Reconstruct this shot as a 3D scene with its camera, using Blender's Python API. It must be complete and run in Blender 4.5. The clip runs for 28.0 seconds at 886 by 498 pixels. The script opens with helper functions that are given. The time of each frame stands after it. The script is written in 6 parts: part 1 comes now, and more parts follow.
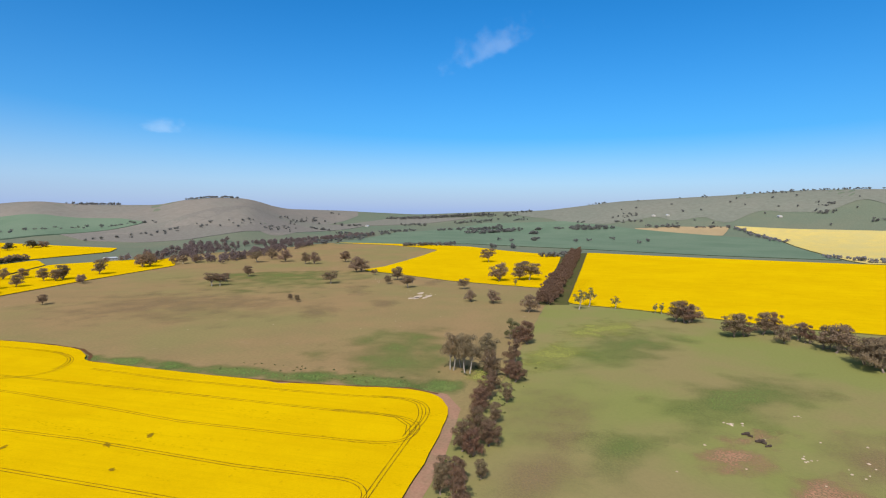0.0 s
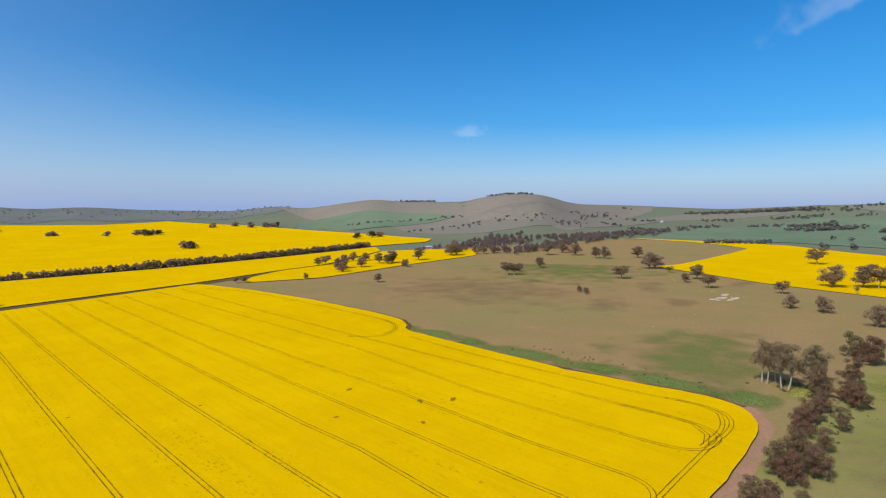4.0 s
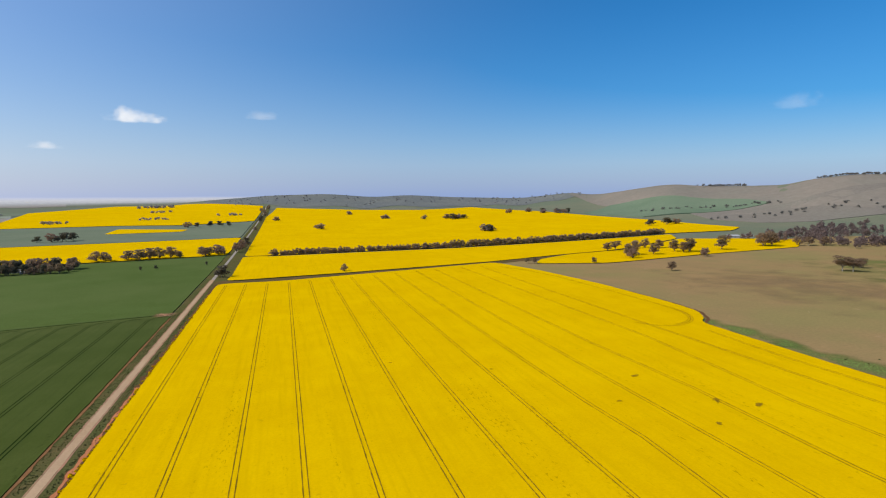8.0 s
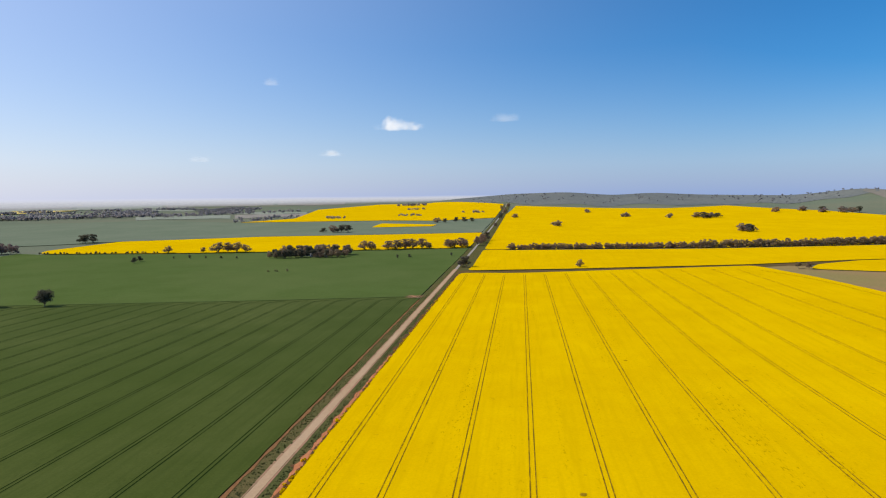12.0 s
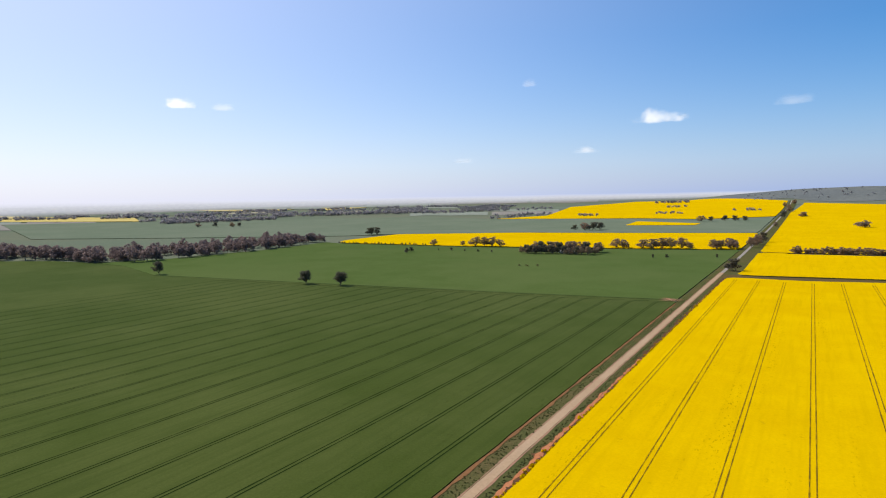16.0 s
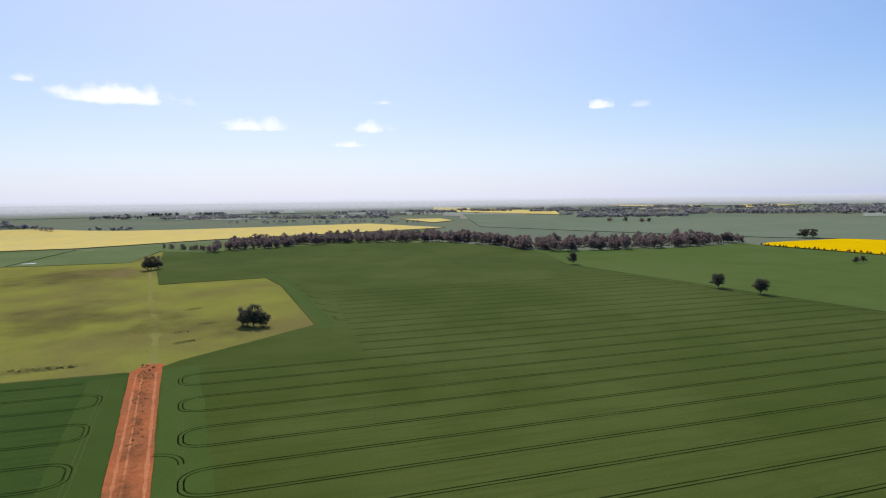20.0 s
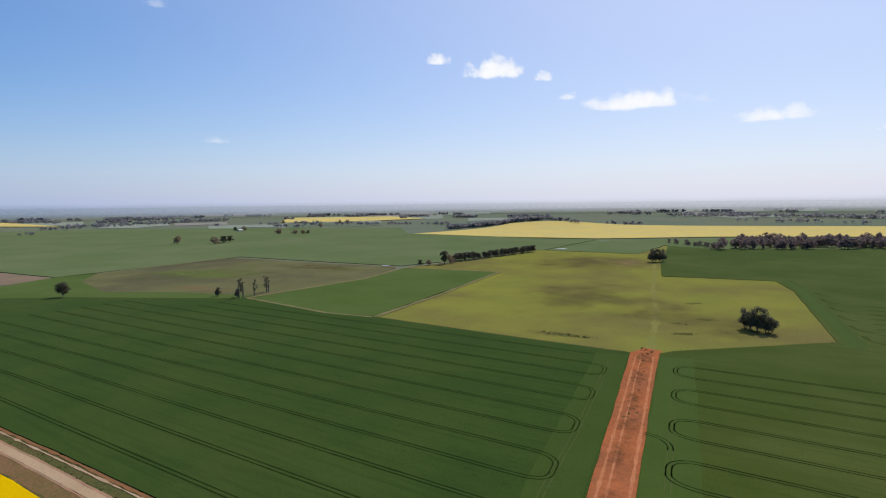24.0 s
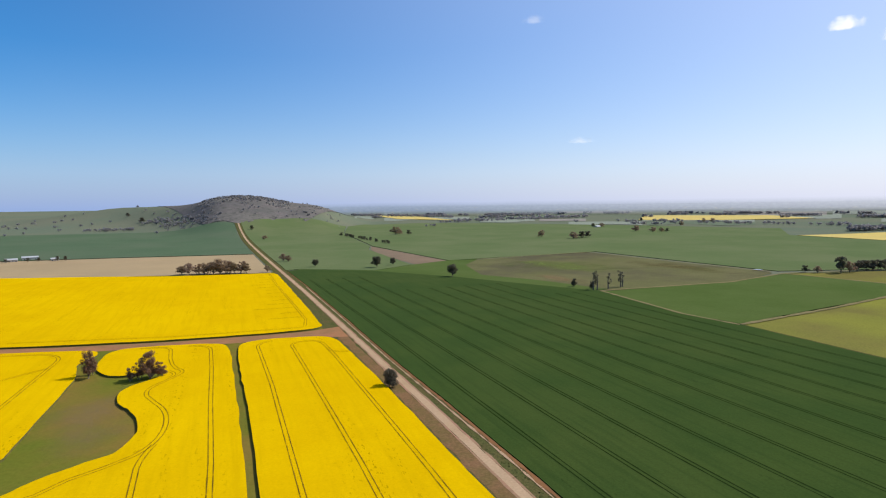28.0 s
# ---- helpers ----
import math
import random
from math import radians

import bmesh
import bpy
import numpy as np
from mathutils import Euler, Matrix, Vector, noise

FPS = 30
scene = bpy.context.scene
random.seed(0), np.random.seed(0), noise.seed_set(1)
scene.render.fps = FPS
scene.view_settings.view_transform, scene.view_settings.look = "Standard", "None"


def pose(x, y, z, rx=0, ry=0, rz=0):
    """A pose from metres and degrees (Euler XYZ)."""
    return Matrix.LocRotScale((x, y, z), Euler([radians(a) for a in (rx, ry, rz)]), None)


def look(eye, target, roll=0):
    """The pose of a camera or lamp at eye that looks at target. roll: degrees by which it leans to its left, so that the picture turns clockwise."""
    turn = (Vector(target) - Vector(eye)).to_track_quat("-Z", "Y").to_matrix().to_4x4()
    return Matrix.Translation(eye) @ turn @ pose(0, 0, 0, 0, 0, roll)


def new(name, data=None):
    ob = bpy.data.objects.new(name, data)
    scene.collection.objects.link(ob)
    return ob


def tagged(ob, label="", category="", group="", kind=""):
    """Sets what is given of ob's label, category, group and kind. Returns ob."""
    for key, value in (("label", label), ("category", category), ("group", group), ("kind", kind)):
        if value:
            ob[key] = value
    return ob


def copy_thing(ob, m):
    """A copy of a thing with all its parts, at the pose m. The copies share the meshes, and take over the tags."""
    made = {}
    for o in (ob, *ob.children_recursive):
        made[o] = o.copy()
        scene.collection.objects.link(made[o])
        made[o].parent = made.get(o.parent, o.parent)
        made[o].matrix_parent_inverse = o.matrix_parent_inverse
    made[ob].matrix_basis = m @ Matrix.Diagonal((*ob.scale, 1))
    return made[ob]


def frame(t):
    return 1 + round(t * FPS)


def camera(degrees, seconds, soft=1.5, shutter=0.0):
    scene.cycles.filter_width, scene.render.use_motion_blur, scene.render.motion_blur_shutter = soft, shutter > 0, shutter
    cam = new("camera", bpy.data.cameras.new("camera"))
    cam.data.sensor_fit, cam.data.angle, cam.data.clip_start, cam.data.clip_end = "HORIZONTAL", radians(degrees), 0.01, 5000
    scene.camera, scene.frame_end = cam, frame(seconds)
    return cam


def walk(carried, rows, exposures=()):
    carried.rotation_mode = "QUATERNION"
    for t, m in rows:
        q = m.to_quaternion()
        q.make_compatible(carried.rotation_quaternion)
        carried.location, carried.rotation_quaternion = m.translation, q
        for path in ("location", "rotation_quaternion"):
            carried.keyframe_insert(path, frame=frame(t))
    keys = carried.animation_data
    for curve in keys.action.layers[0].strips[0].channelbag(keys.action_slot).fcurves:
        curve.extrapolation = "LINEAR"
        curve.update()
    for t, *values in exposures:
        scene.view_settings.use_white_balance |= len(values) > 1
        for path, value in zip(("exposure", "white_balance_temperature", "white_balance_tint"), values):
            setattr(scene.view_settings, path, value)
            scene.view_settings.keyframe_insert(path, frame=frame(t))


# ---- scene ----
# ------------------------------------------------------------------ camera
cam = camera(77.16, 28.0, 1.15)
# seconds, place, turn
PATH = (
    (0.0, 0.00, 0.00, 112.00, 86.353, -0.391, -74.675),
    (0.5, 0.20, 0.40, 111.56, 86.340, -0.426, -70.746),
    (1.0, 0.39, 0.79, 111.11, 86.267, -0.430, -66.007),
    (1.5, 0.57, 1.15, 110.64, 86.164, -0.360, -62.241),
    (2.0, 0.75, 1.46, 110.14, 86.125, -0.310, -58.912),
    (2.5, 0.96, 1.69, 109.60, 85.983, -0.250, -55.572),
    (3.0, 1.22, 1.85, 108.99, 85.905, -0.171, -52.227),
    (3.5, 1.74, 2.07, 107.78, 85.861, -0.098, -48.931),
    (5.5, 2.52, 2.38, 106.01, 85.815, 0.009, -33.665),
    (6.0, 3.04, 2.61, 104.80, 85.772, 0.056, -29.753),
    (6.5, 3.29, 2.78, 104.15, 85.435, 0.145, -26.152),
    (7.0, 3.49, 2.97, 103.50, 84.630, 0.242, -22.711),
    (7.5, 3.65, 3.20, 102.80, 84.616, 0.312, -19.559),
    (8.0, 3.76, 3.47, 102.02, 84.591, 0.366, -16.111),
    (8.5, 3.85, 3.77, 101.15, 84.619, 0.425, -12.823),
    (9.0, 3.92, 4.08, 100.25, 84.656, 0.546, -9.520),
    (9.5, 3.99, 4.41, 99.34, 84.672, 0.648, -5.842),
    (10.0, 4.05, 4.73, 98.48, 84.661, 0.743, -1.752),
    (10.5, 4.13, 5.04, 97.71, 84.697, 0.825, 1.994),
    (11.0, 4.22, 5.31, 97.04, 84.669, 0.789, 5.441),
    (11.5, 4.33, 5.54, 96.48, 84.677, 0.720, 6.533),
    (12.0, 4.45, 5.74, 96.00, 84.712, 0.646, 7.994),
    (12.5, 4.57, 5.91, 95.61, 84.712, 0.679, 12.451),
    (13.0, 4.70, 6.09, 95.29, 84.757, 0.752, 17.252),
    (13.5, 4.89, 6.47, 94.90, 84.794, 0.753, 22.041),
    (15.5, 5.12, 7.05, 94.47, 84.850, 1.051, 33.738),
    (16.0, 5.20, 7.43, 94.30, 84.846, 1.033, 33.549),
    (16.5, 5.10, 7.58, 94.40, 84.840, 0.973, 33.448),
    (17.0, 4.91, 7.68, 94.61, 84.876, 0.862, 36.484),
    (17.5, 4.65, 7.71, 94.90, 84.933, 0.860, 42.605),
    (18.0, 4.34, 7.66, 95.25, 84.934, 0.797, 48.880),
    (18.5, 3.99, 7.51, 95.64, 84.954, 0.694, 55.190),
    (19.0, 3.63, 7.27, 96.00, 84.929, 0.712, 61.512),
    (19.5, 3.27, 6.96, 96.30, 84.910, 0.659, 67.800),
    (20.0, 2.93, 6.62, 96.48, 84.946, 0.677, 73.997),
    (20.5, 2.61, 6.30, 96.49, 85.017, 0.703, 80.229),
    (21.0, 2.32, 6.05, 96.33, 85.059, 0.601, 86.431),
    (21.5, 1.90, 5.83, 95.66, 85.145, 0.593, 92.615),
    (23.5, 1.33, 5.65, 94.53, 85.240, 0.613, 116.729),
    (24.0, 0.99, 5.62, 93.67, 85.277, 0.678, 122.911),
    (24.5, 0.90, 5.70, 93.16, 85.296, 0.684, 128.802),
    (25.0, 0.86, 5.80, 92.66, 85.311, 0.744, 133.991),
    (25.5, 0.84, 5.86, 92.18, 85.331, 0.771, 136.029),
    (26.0, 0.83, 5.87, 91.72, 85.349, 0.731, 137.482),
    (26.5, 0.80, 5.80, 91.28, 85.354, 0.752, 140.262),
    (27.0, 0.76, 5.64, 90.89, 85.407, 0.726, 146.551),
    (27.5, 0.70, 5.42, 90.52, 85.489, 0.709, 152.533),
    (28.0, 0.63, 5.16, 90.18, 85.508, 0.712, 158.556),
)

EXPOSURES = ((0.0, 0.14, 6300, 10), (3.0, 0.05, 6350, 10), (8.0, -0.08, 6480, 10), (13.0, 0.0, 6480, 10), (16.0, 0.1, 6450, 10), (18.0, 0.18, 6400, 10), (20.0, 0.0, 6280, 10), (22.0, -0.1, 6250, 10), (24.0, -0.15, 6250, 10), (26.0, -0.04, 6250, 10), (28.0, 0.07, 6350, 10))
walk(cam, [(row[0], pose(*row[1:])) for row in PATH], EXPOSURES)

# ------------------------------------------------------------------ sky and sun
SUN_BEARING, SUN_HEIGHT = 90.0, 45.0  # degrees left of the road's course (+y), and above the horizon
world = bpy.data.worlds.new("sky")
scene.world = world
world.use_nodes = True
wn = world.node_tree
sky = wn.nodes.new("ShaderNodeTexSky")
sky.sky_type = "NISHITA"
sky.sun_disc = False
sky.sun_elevation = radians(SUN_HEIGHT)
sky.sun_rotation = radians(-SUN_BEARING)
sky.altitude = 300.0
sky.air_density, sky.dust_density, sky.ozone_density = 1.0, 0.6, 3.0
_a, _e = radians(SUN_BEARING), radians(SUN_HEIGHT)
SUN_WAY = (-math.sin(_a) * math.cos(_e), math.cos(_a) * math.cos(_e), math.sin(_e))


def wnode(kind, op=None, **sockets):
    n = wn.nodes.new(kind)
    if op:
        n.operation = op
    for key, value in sockets.items():
        n.inputs[int(key[1:])].default_value = value
    return n


def wmath(op, a, b=None, c=None):
    n = wnode("ShaderNodeMath", op)
    for k, v in enumerate((a, b, c)):
        if v is None:
            continue
        if isinstance(v, (int, float)):
            n.inputs[k].default_value = v
        else:
            wn.links.new(v, n.inputs[k])
    return n.outputs[0]


# haze: pale towards the horizon everywhere, and white and wide towards the sun
way = wn.nodes.new("ShaderNodeTexCoord").outputs["Generated"]
toward = wnode("ShaderNodeVectorMath", "DOT_PRODUCT", _1=SUN_WAY)
wn.links.new(way, toward.inputs[0])
split = wn.nodes.new("ShaderNodeSeparateXYZ")
wn.links.new(way, split.inputs[0])
near_sun = wmath("POWER", wmath("MAXIMUM", wmath("MULTIPLY_ADD", toward.outputs["Value"], 0.785, 0.16), 0.0), 2.0)
low = wmath("POWER", 2.718, wmath("MULTIPLY", wmath("MAXIMUM", split.outputs["Z"], 0.0), -7.0))
blue_air = wn.nodes.new("ShaderNodeHueSaturation")
away = wmath("MAXIMUM", wmath("MULTIPLY_ADD", toward.outputs["Value"], -1.6, -0.05), 0.0)
wn.links.new(wmath("MULTIPLY_ADD", away, 0.35, 1.6), blue_air.inputs["Saturation"])
wn.links.new(wmath("MULTIPLY_ADD", away, 0.004, 0.128), blue_air.inputs["Value"])
blue_air.inputs["Hue"].default_value = 0.502
wn.links.new(sky.outputs["Color"], blue_air.inputs["Color"])


def wmix(fac, one, two):
    n = wn.nodes.new("ShaderNodeMix")
    n.data_type = "RGBA"
    wn.links.new(fac, n.inputs["Factor"])
    for sock, c in ((n.inputs["A"], one), (n.inputs["B"], two)):
        if isinstance(c, tuple):
            sock.default_value = (*c, 1.0)
        else:
            wn.links.new(c, sock)
    return n.outputs["Result"]


glare = wmix(wmath("MULTIPLY", near_sun, 0.78), blue_air.outputs["Color"], (0.76, 0.80, 1.0))
haze = wmix(wmath("POWER", near_sun, 0.75), (0.285, 0.405, 0.72), (1.12, 1.06, 1.06))
wn.links.new(wmix(wmath("MINIMUM", wmath("MULTIPLY_ADD", wmath("POWER", near_sun, 3.0), 0.35, wmath("MULTIPLY", low, 0.92)), 1.0), glare, haze), wn.nodes["Background"].inputs["Color"])
wn.nodes["Background"].inputs["Strength"].default_value = 1.0

sun = new("sun", bpy.data.lights.new("sun", "SUN"))
sun.data.energy, sun.data.angle, sun.data.color = 4.2, radians(0.53), (1.0, 0.95, 0.87)
sun.matrix_world = look(Vector(SUN_WAY) * 800, (0, 0, 0))


# ------------------------------------------------------------------ the lie of the land
def smooth(a, b, v):
    s = np.clip((v - a) / (b - a), 0.0, 1.0)
    return s * s * (3.0 - 2.0 * s)


# the ring of hills: bearing (degrees left of the road's course), distance, height
RIDGE_EAST = (
    (-125, 3000, 187), (-113.1, 3000, 198), (-109.8, 3050, 201), (-106.6, 3100, 197), (-99.9, 3150, 174), (-92.4, 3200, 151),
    (-84.8, 3300, 95), (-79.1, 3500, 82), (-72.1, 3600, 59), (-64.1, 3600, 81), (-58.6, 3000, 101), (-55.5, 2750, 151), (-52.4, 2700, 154),
    (-49.5, 2700, 139),
    (-47.6, 2750, 115))
RIDGE_WEST = (
    (-41.1, 2900, 114), (-38.4, 2900, 126), (-35.8, 3000, 109), (-31.2, 3500, 61), (-29, 3600, 76), (-24, 3800, 33), (-17.1, 4000, 37), (-12.5, 4000, 56), (-9, 4000, 41),
    (-4.5, 4000, 67), (0.9, 4000, 58), (5.1, 4000, 34), (10, 4000, 0), (166.6, 2600, 0),
    (171.1, 2300, 80),
    (174.4, 2300, 95),
    (176.5, 2250, 114),
    (178.5, 2250, 121), (181.1, 2250, 111), (183, 2400, 85), (189, 3000, 68), (197, 3000, 0))
RIDGE = np.array(RIDGE_EAST + RIDGE_WEST)


def land(x, y):
    """Height of the ground at a place of the plan."""
    x, y = np.asarray(x, float), np.asarray(y, float)
    r = np.hypot(x, y)
    az = np.degrees(np.arctan2(-x, y))
    az = np.where(az < -125.0, az + 360.0, az)
    z = 81.0 * np.clip((r - 900.0) / 3900.0, 0.0, 1.2) ** 1.6
    # smooth the ring a little between its stations
    d = sum(np.interp(az + k, RIDGE[:, 0], RIDGE[:, 1]) for k in (-0.8, 0.0, 0.8)) / 3.0
    h = sum(np.interp(az + k, RIDGE[:, 0], RIDGE[:, 2]) for k in (-0.8, 0.0, 0.8)) / 3.0
    z = z + h * np.exp(-((r - d) / (0.16 * d)) ** 2)
    da = az - 112.5
    return z + 28.0 * np.exp(-(da / 6.0) ** 2 - ((r - 2050.0) / 220.0) ** 2)


# ------------------------------------------------------------------ materials
def material(name, a, b, scale=0.2, fine=2.0, rough=0.9, bump=0.0, fine_amount=0.35, patch=None, patch_scale=0.01, patch_amount=0.0, speck=None, spec=0.2, rows=None):
    """Two-tone surface: broad mottling, fine grain, an optional third tone in patches, streaks along crop rows and a bump, all in metres."""
    m = bpy.data.materials.new(name)
    m.use_nodes = True
    nt = m.node_tree
    bsdf = nt.nodes["Principled BSDF"]
    bsdf.inputs["Roughness"].default_value = rough
    bsdf.inputs["Specular IOR Level"].default_value = spec
    geo = nt.nodes.new("ShaderNodeNewGeometry")

    def cloud(s, detail, along=None):
        n = nt.nodes.new("ShaderNodeTexNoise")
        n.inputs["Scale"].default_value = s
        n.inputs["Detail"].default_value = detail
        n.inputs["Roughness"].default_value = 0.6
        if along:
            v = nt.nodes.new("ShaderNodeVectorMath")
            v.operation = "MULTIPLY"
            v.inputs[1].default_value = (1.0, along, 1.0)
            nt.links.new(geo.outputs["Position"], v.inputs[0])
            nt.links.new(v.outputs["Vector"], n.inputs["Vector"])
        else:
            nt.links.new(geo.outputs["Position"], n.inputs["Vector"])
        return n.outputs["Fac"]

    def between(v, lo, hi, top=1.0):
        r = nt.nodes.new("ShaderNodeMapRange")
        r.interpolation_type = "SMOOTHSTEP"
        for key, value in zip(("From Min", "From Max", "To Min", "To Max"), (lo, hi, 0.0, top)):
            r.inputs[key].default_value = value
        nt.links.new(v, r.inputs["Value"])
        return r.outputs["Result"]

    def mix(fac, one, two):
        x = nt.nodes.new("ShaderNodeMix")
        x.data_type = "RGBA"
        nt.links.new(fac, x.inputs["Factor"])
        for sock, c in ((x.inputs["A"], one), (x.inputs["B"], two)):
            if isinstance(c, tuple):
                sock.default_value = (*c, 1.0)
            else:
                nt.links.new(c, sock)
        return x.outputs["Result"]

    col = mix(between(cloud(scale, 4.0), 0.3, 0.7), a, b)
    if patch:
        col = mix(between(cloud(patch_scale, 5.0), 0.40, 0.66, patch_amount), col, patch)
    grain = cloud(fine, 3.0)
    dark = nt.nodes.new("ShaderNodeMix")
    dark.data_type, dark.blend_type = "RGBA", "MULTIPLY"
    dark.inputs["Factor"].default_value = fine_amount
    ramp = nt.nodes.new("ShaderNodeMapRange")
    for key, value in zip(("From Min", "From Max", "To Min", "To Max"), (0.3, 0.7, 0.35, 1.3)):
        ramp.inputs[key].default_value = value
    nt.links.new(grain, ramp.inputs["Value"])
    nt.links.new(col, dark.inputs["A"])
    nt.links.new(ramp.outputs["Result"], dark.inputs["B"])
    col = dark.outputs["Result"]
    if speck:
        col = mix(between(cloud(speck[1], 2.0), speck[2], speck[2] + 0.05, speck[3]), col, speck[0])
    if rows:
        # thin stand in streaks that follow the drill rows, and gaps within them
        streak = between(cloud(0.11, 2.0, 0.06), 0.50, 0.72)
        col = mix(between(cloud(0.35, 3.0, 0.05), 0.42, 0.75, rows[1]), col, rows[0])
        gaps = nt.nodes.new("ShaderNodeMath")
        gaps.operation = "MULTIPLY"
        nt.links.new(streak, gaps.inputs[0])
        nt.links.new(between(cloud(0.9, 2.0, 0.35), 0.58, 0.66, rows[2]), gaps.inputs[1])
        col = mix(gaps.outputs[0], col, tuple(c * 0.55 for c in rows[0]))
    nt.links.new(col, bsdf.inputs["Base Color"])
    if bump:
        bp = nt.nodes.new("ShaderNodeBump")
        bp.inputs["Strength"].default_value = 1.0
        bp.inputs["Distance"].default_value = bump
        nt.links.new(grain, bp.inputs["Height"])
        nt.links.new(bp.outputs["Normal"], bsdf.inputs["Normal"])
    return m


CANOLA = material("canola_in_flower", (0.64, 0.394, 0.0), (0.605, 0.364, 0.0), 0.04, 1.1, 0.95, 0.05, 0.11, (0.70, 0.445, 0.0), 0.008, 0.5, ((0.40, 0.25, 0.006), 0.30, 0.70, 0.4), spec=0.0, rows=((0.53, 0.325, 0.0), 0.5, 0.75))
CANOLA_PALE = material("pale_canola", (0.60, 0.45, 0.13), (0.53, 0.41, 0.14), 0.03, 0.5, 0.95, 0.1, 0.2, (0.50, 0.41, 0.16), 0.01, 0.6, spec=0.0)
CROP_EDGE = material("canola_stems", (0.16, 0.13, 0.02), (0.10, 0.10, 0.025), 0.4, 2.0, 0.95, 0.2)
RUT = material("wheel_rut", (0.12, 0.07, 0.008), (0.23, 0.135, 0.010), 0.35, 1.2, 0.95, 0.1, 0.3, None, 0.01, 0.0, ((0.50, 0.30, 0.0), 0.45, 0.57, 0.5), spec=0.0)
# WHEAT is lightened for sunward haze; the WHEAT_DEEP copies stay darker
WHEAT = material("wheat_haze_lifted", (0.048, 0.067, 0.011), (0.056, 0.075, 0.014), 0.02, 1.2, 0.95, 0.08, 0.2, (0.084, 0.098, 0.024), 0.005, 0.6, spec=0.0, rows=((0.040, 0.057, 0.010), 0.55, 0.4))
WHEAT_DEEP_MID = material("wheat_darker_headland", (0.045, 0.071, 0.014), (0.049, 0.076, 0.016), 0.05, 1.2, 0.95, 0.06, 0.2, spec=0.0)
WHEAT_DEEP = material("wheat_darker_copy", (0.034, 0.061, 0.013), (0.042, 0.069, 0.014), 0.02, 1.2, 0.95, 0.08, 0.2, (0.055, 0.076, 0.018), 0.005, 0.6, spec=0.0, rows=((0.027, 0.050, 0.011), 0.55, 0.4))
WHEAT_MID = material("wheat_headland", (0.052, 0.081, 0.016), (0.058, 0.087, 0.018), 0.05, 1.2, 0.95, 0.06, 0.2, spec=0.0)
WHEAT_LIGHT = material("wheat_light", (0.097, 0.132, 0.048), (0.113, 0.143, 0.055), 0.01, 0.8, 0.95, 0.08, 0.2, (0.142, 0.158, 0.071), 0.006, 0.6, spec=0.0)
# bluish crop green, lightened to paint haze over it
WHEAT_BLUE_HAZE = material("wheat_blue_haze", (0.121, 0.170, 0.107), (0.140, 0.188, 0.122), 0.006, 0.4, 0.95, 0.1, 0.25, (0.155, 0.199, 0.128), 0.003, 0.6, spec=0.0)
WHEAT_RUT = material("wheat_rut", (0.014, 0.026, 0.006), (0.02, 0.034, 0.008), 0.3, 1.5, 0.95, 0.1, spec=0.0)
WHEAT_THIN = material("wheat_thin", (0.085, 0.098, 0.03), (0.07, 0.09, 0.026), 0.1, 1.5, 0.95, 0.05, spec=0.0)
PASTURE = material("dry_pasture", (0.289, 0.189, 0.086), (0.255, 0.175, 0.078), 0.02, 0.4, 0.95, 0.2, 0.18, (0.216, 0.198, 0.069), 0.0045, 0.6, ((0.367, 0.254, 0.162), 0.05, 0.70, 0.35), spec=0.0)
PASTURE_GREEN = material("green_pasture", (0.210, 0.211, 0.060), (0.226, 0.208, 0.069), 0.007, 0.5, 0.95, 0.15, 0.10, (0.254, 0.193, 0.081), 0.007, 0.8, ((0.319, 0.214, 0.093), 0.03, 0.68, 0.3), spec=0.0)
PASTURE_YELLOW = material("yellow_green_pasture", (0.180, 0.183, 0.038), (0.218, 0.212, 0.041), 0.02, 0.7, 0.95, 0.2, 0.25, (0.153, 0.126, 0.045), 0.0055, 0.9, spec=0.0)
PASTURE_DULL = material("dull_pasture", (0.127, 0.126, 0.051), (0.148, 0.137, 0.064), 0.015, 0.5, 0.95, 0.2, 0.3, (0.093, 0.083, 0.051), 0.008, 0.8, spec=0.0)
GREY_SLOPE = material("grey_stubble_slope", (0.185, 0.165, 0.135), (0.205, 0.18, 0.15), 0.004, 0.1, 0.95, 0.3, 0.2, (0.175, 0.175, 0.13), 0.002, 0.6, spec=0.0)
# HILL, SCRUB_HILL and WOODED_HILL greyed and blued to paint in haze
HILL = material("hazed_dry_hill_grass", (0.218, 0.186, 0.149), (0.194, 0.174, 0.141), 0.004, 0.05, 0.95, 0.2, 0.15, (0.179, 0.181, 0.143), 0.0016, 0.6, spec=0.0)
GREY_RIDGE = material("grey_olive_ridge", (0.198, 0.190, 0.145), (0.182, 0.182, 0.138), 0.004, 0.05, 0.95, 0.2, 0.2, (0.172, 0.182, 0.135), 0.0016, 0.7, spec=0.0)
SCRUB_HILL = material("hazed_scrubby_hill", (0.160, 0.139, 0.128), (0.121, 0.116, 0.103), 0.02, 0.1, 0.95, 0.5, 0.35, (0.171, 0.156, 0.131), 0.006, 0.8, ((0.076, 0.075, 0.062), 0.05, 0.58, 0.7), spec=0.0)
WOODED_HILL = material("hazed_wooded_hill", (0.150, 0.159, 0.150), (0.128, 0.140, 0.133), 0.006, 0.05, 0.95, 0.3, 0.3, (0.176, 0.181, 0.154), 0.002, 0.6, spec=0.0)
STUBBLE = material("pale_stubble", (0.38, 0.27, 0.135), (0.335, 0.24, 0.12), 0.01, 0.7, 0.95, 0.1, 0.2)
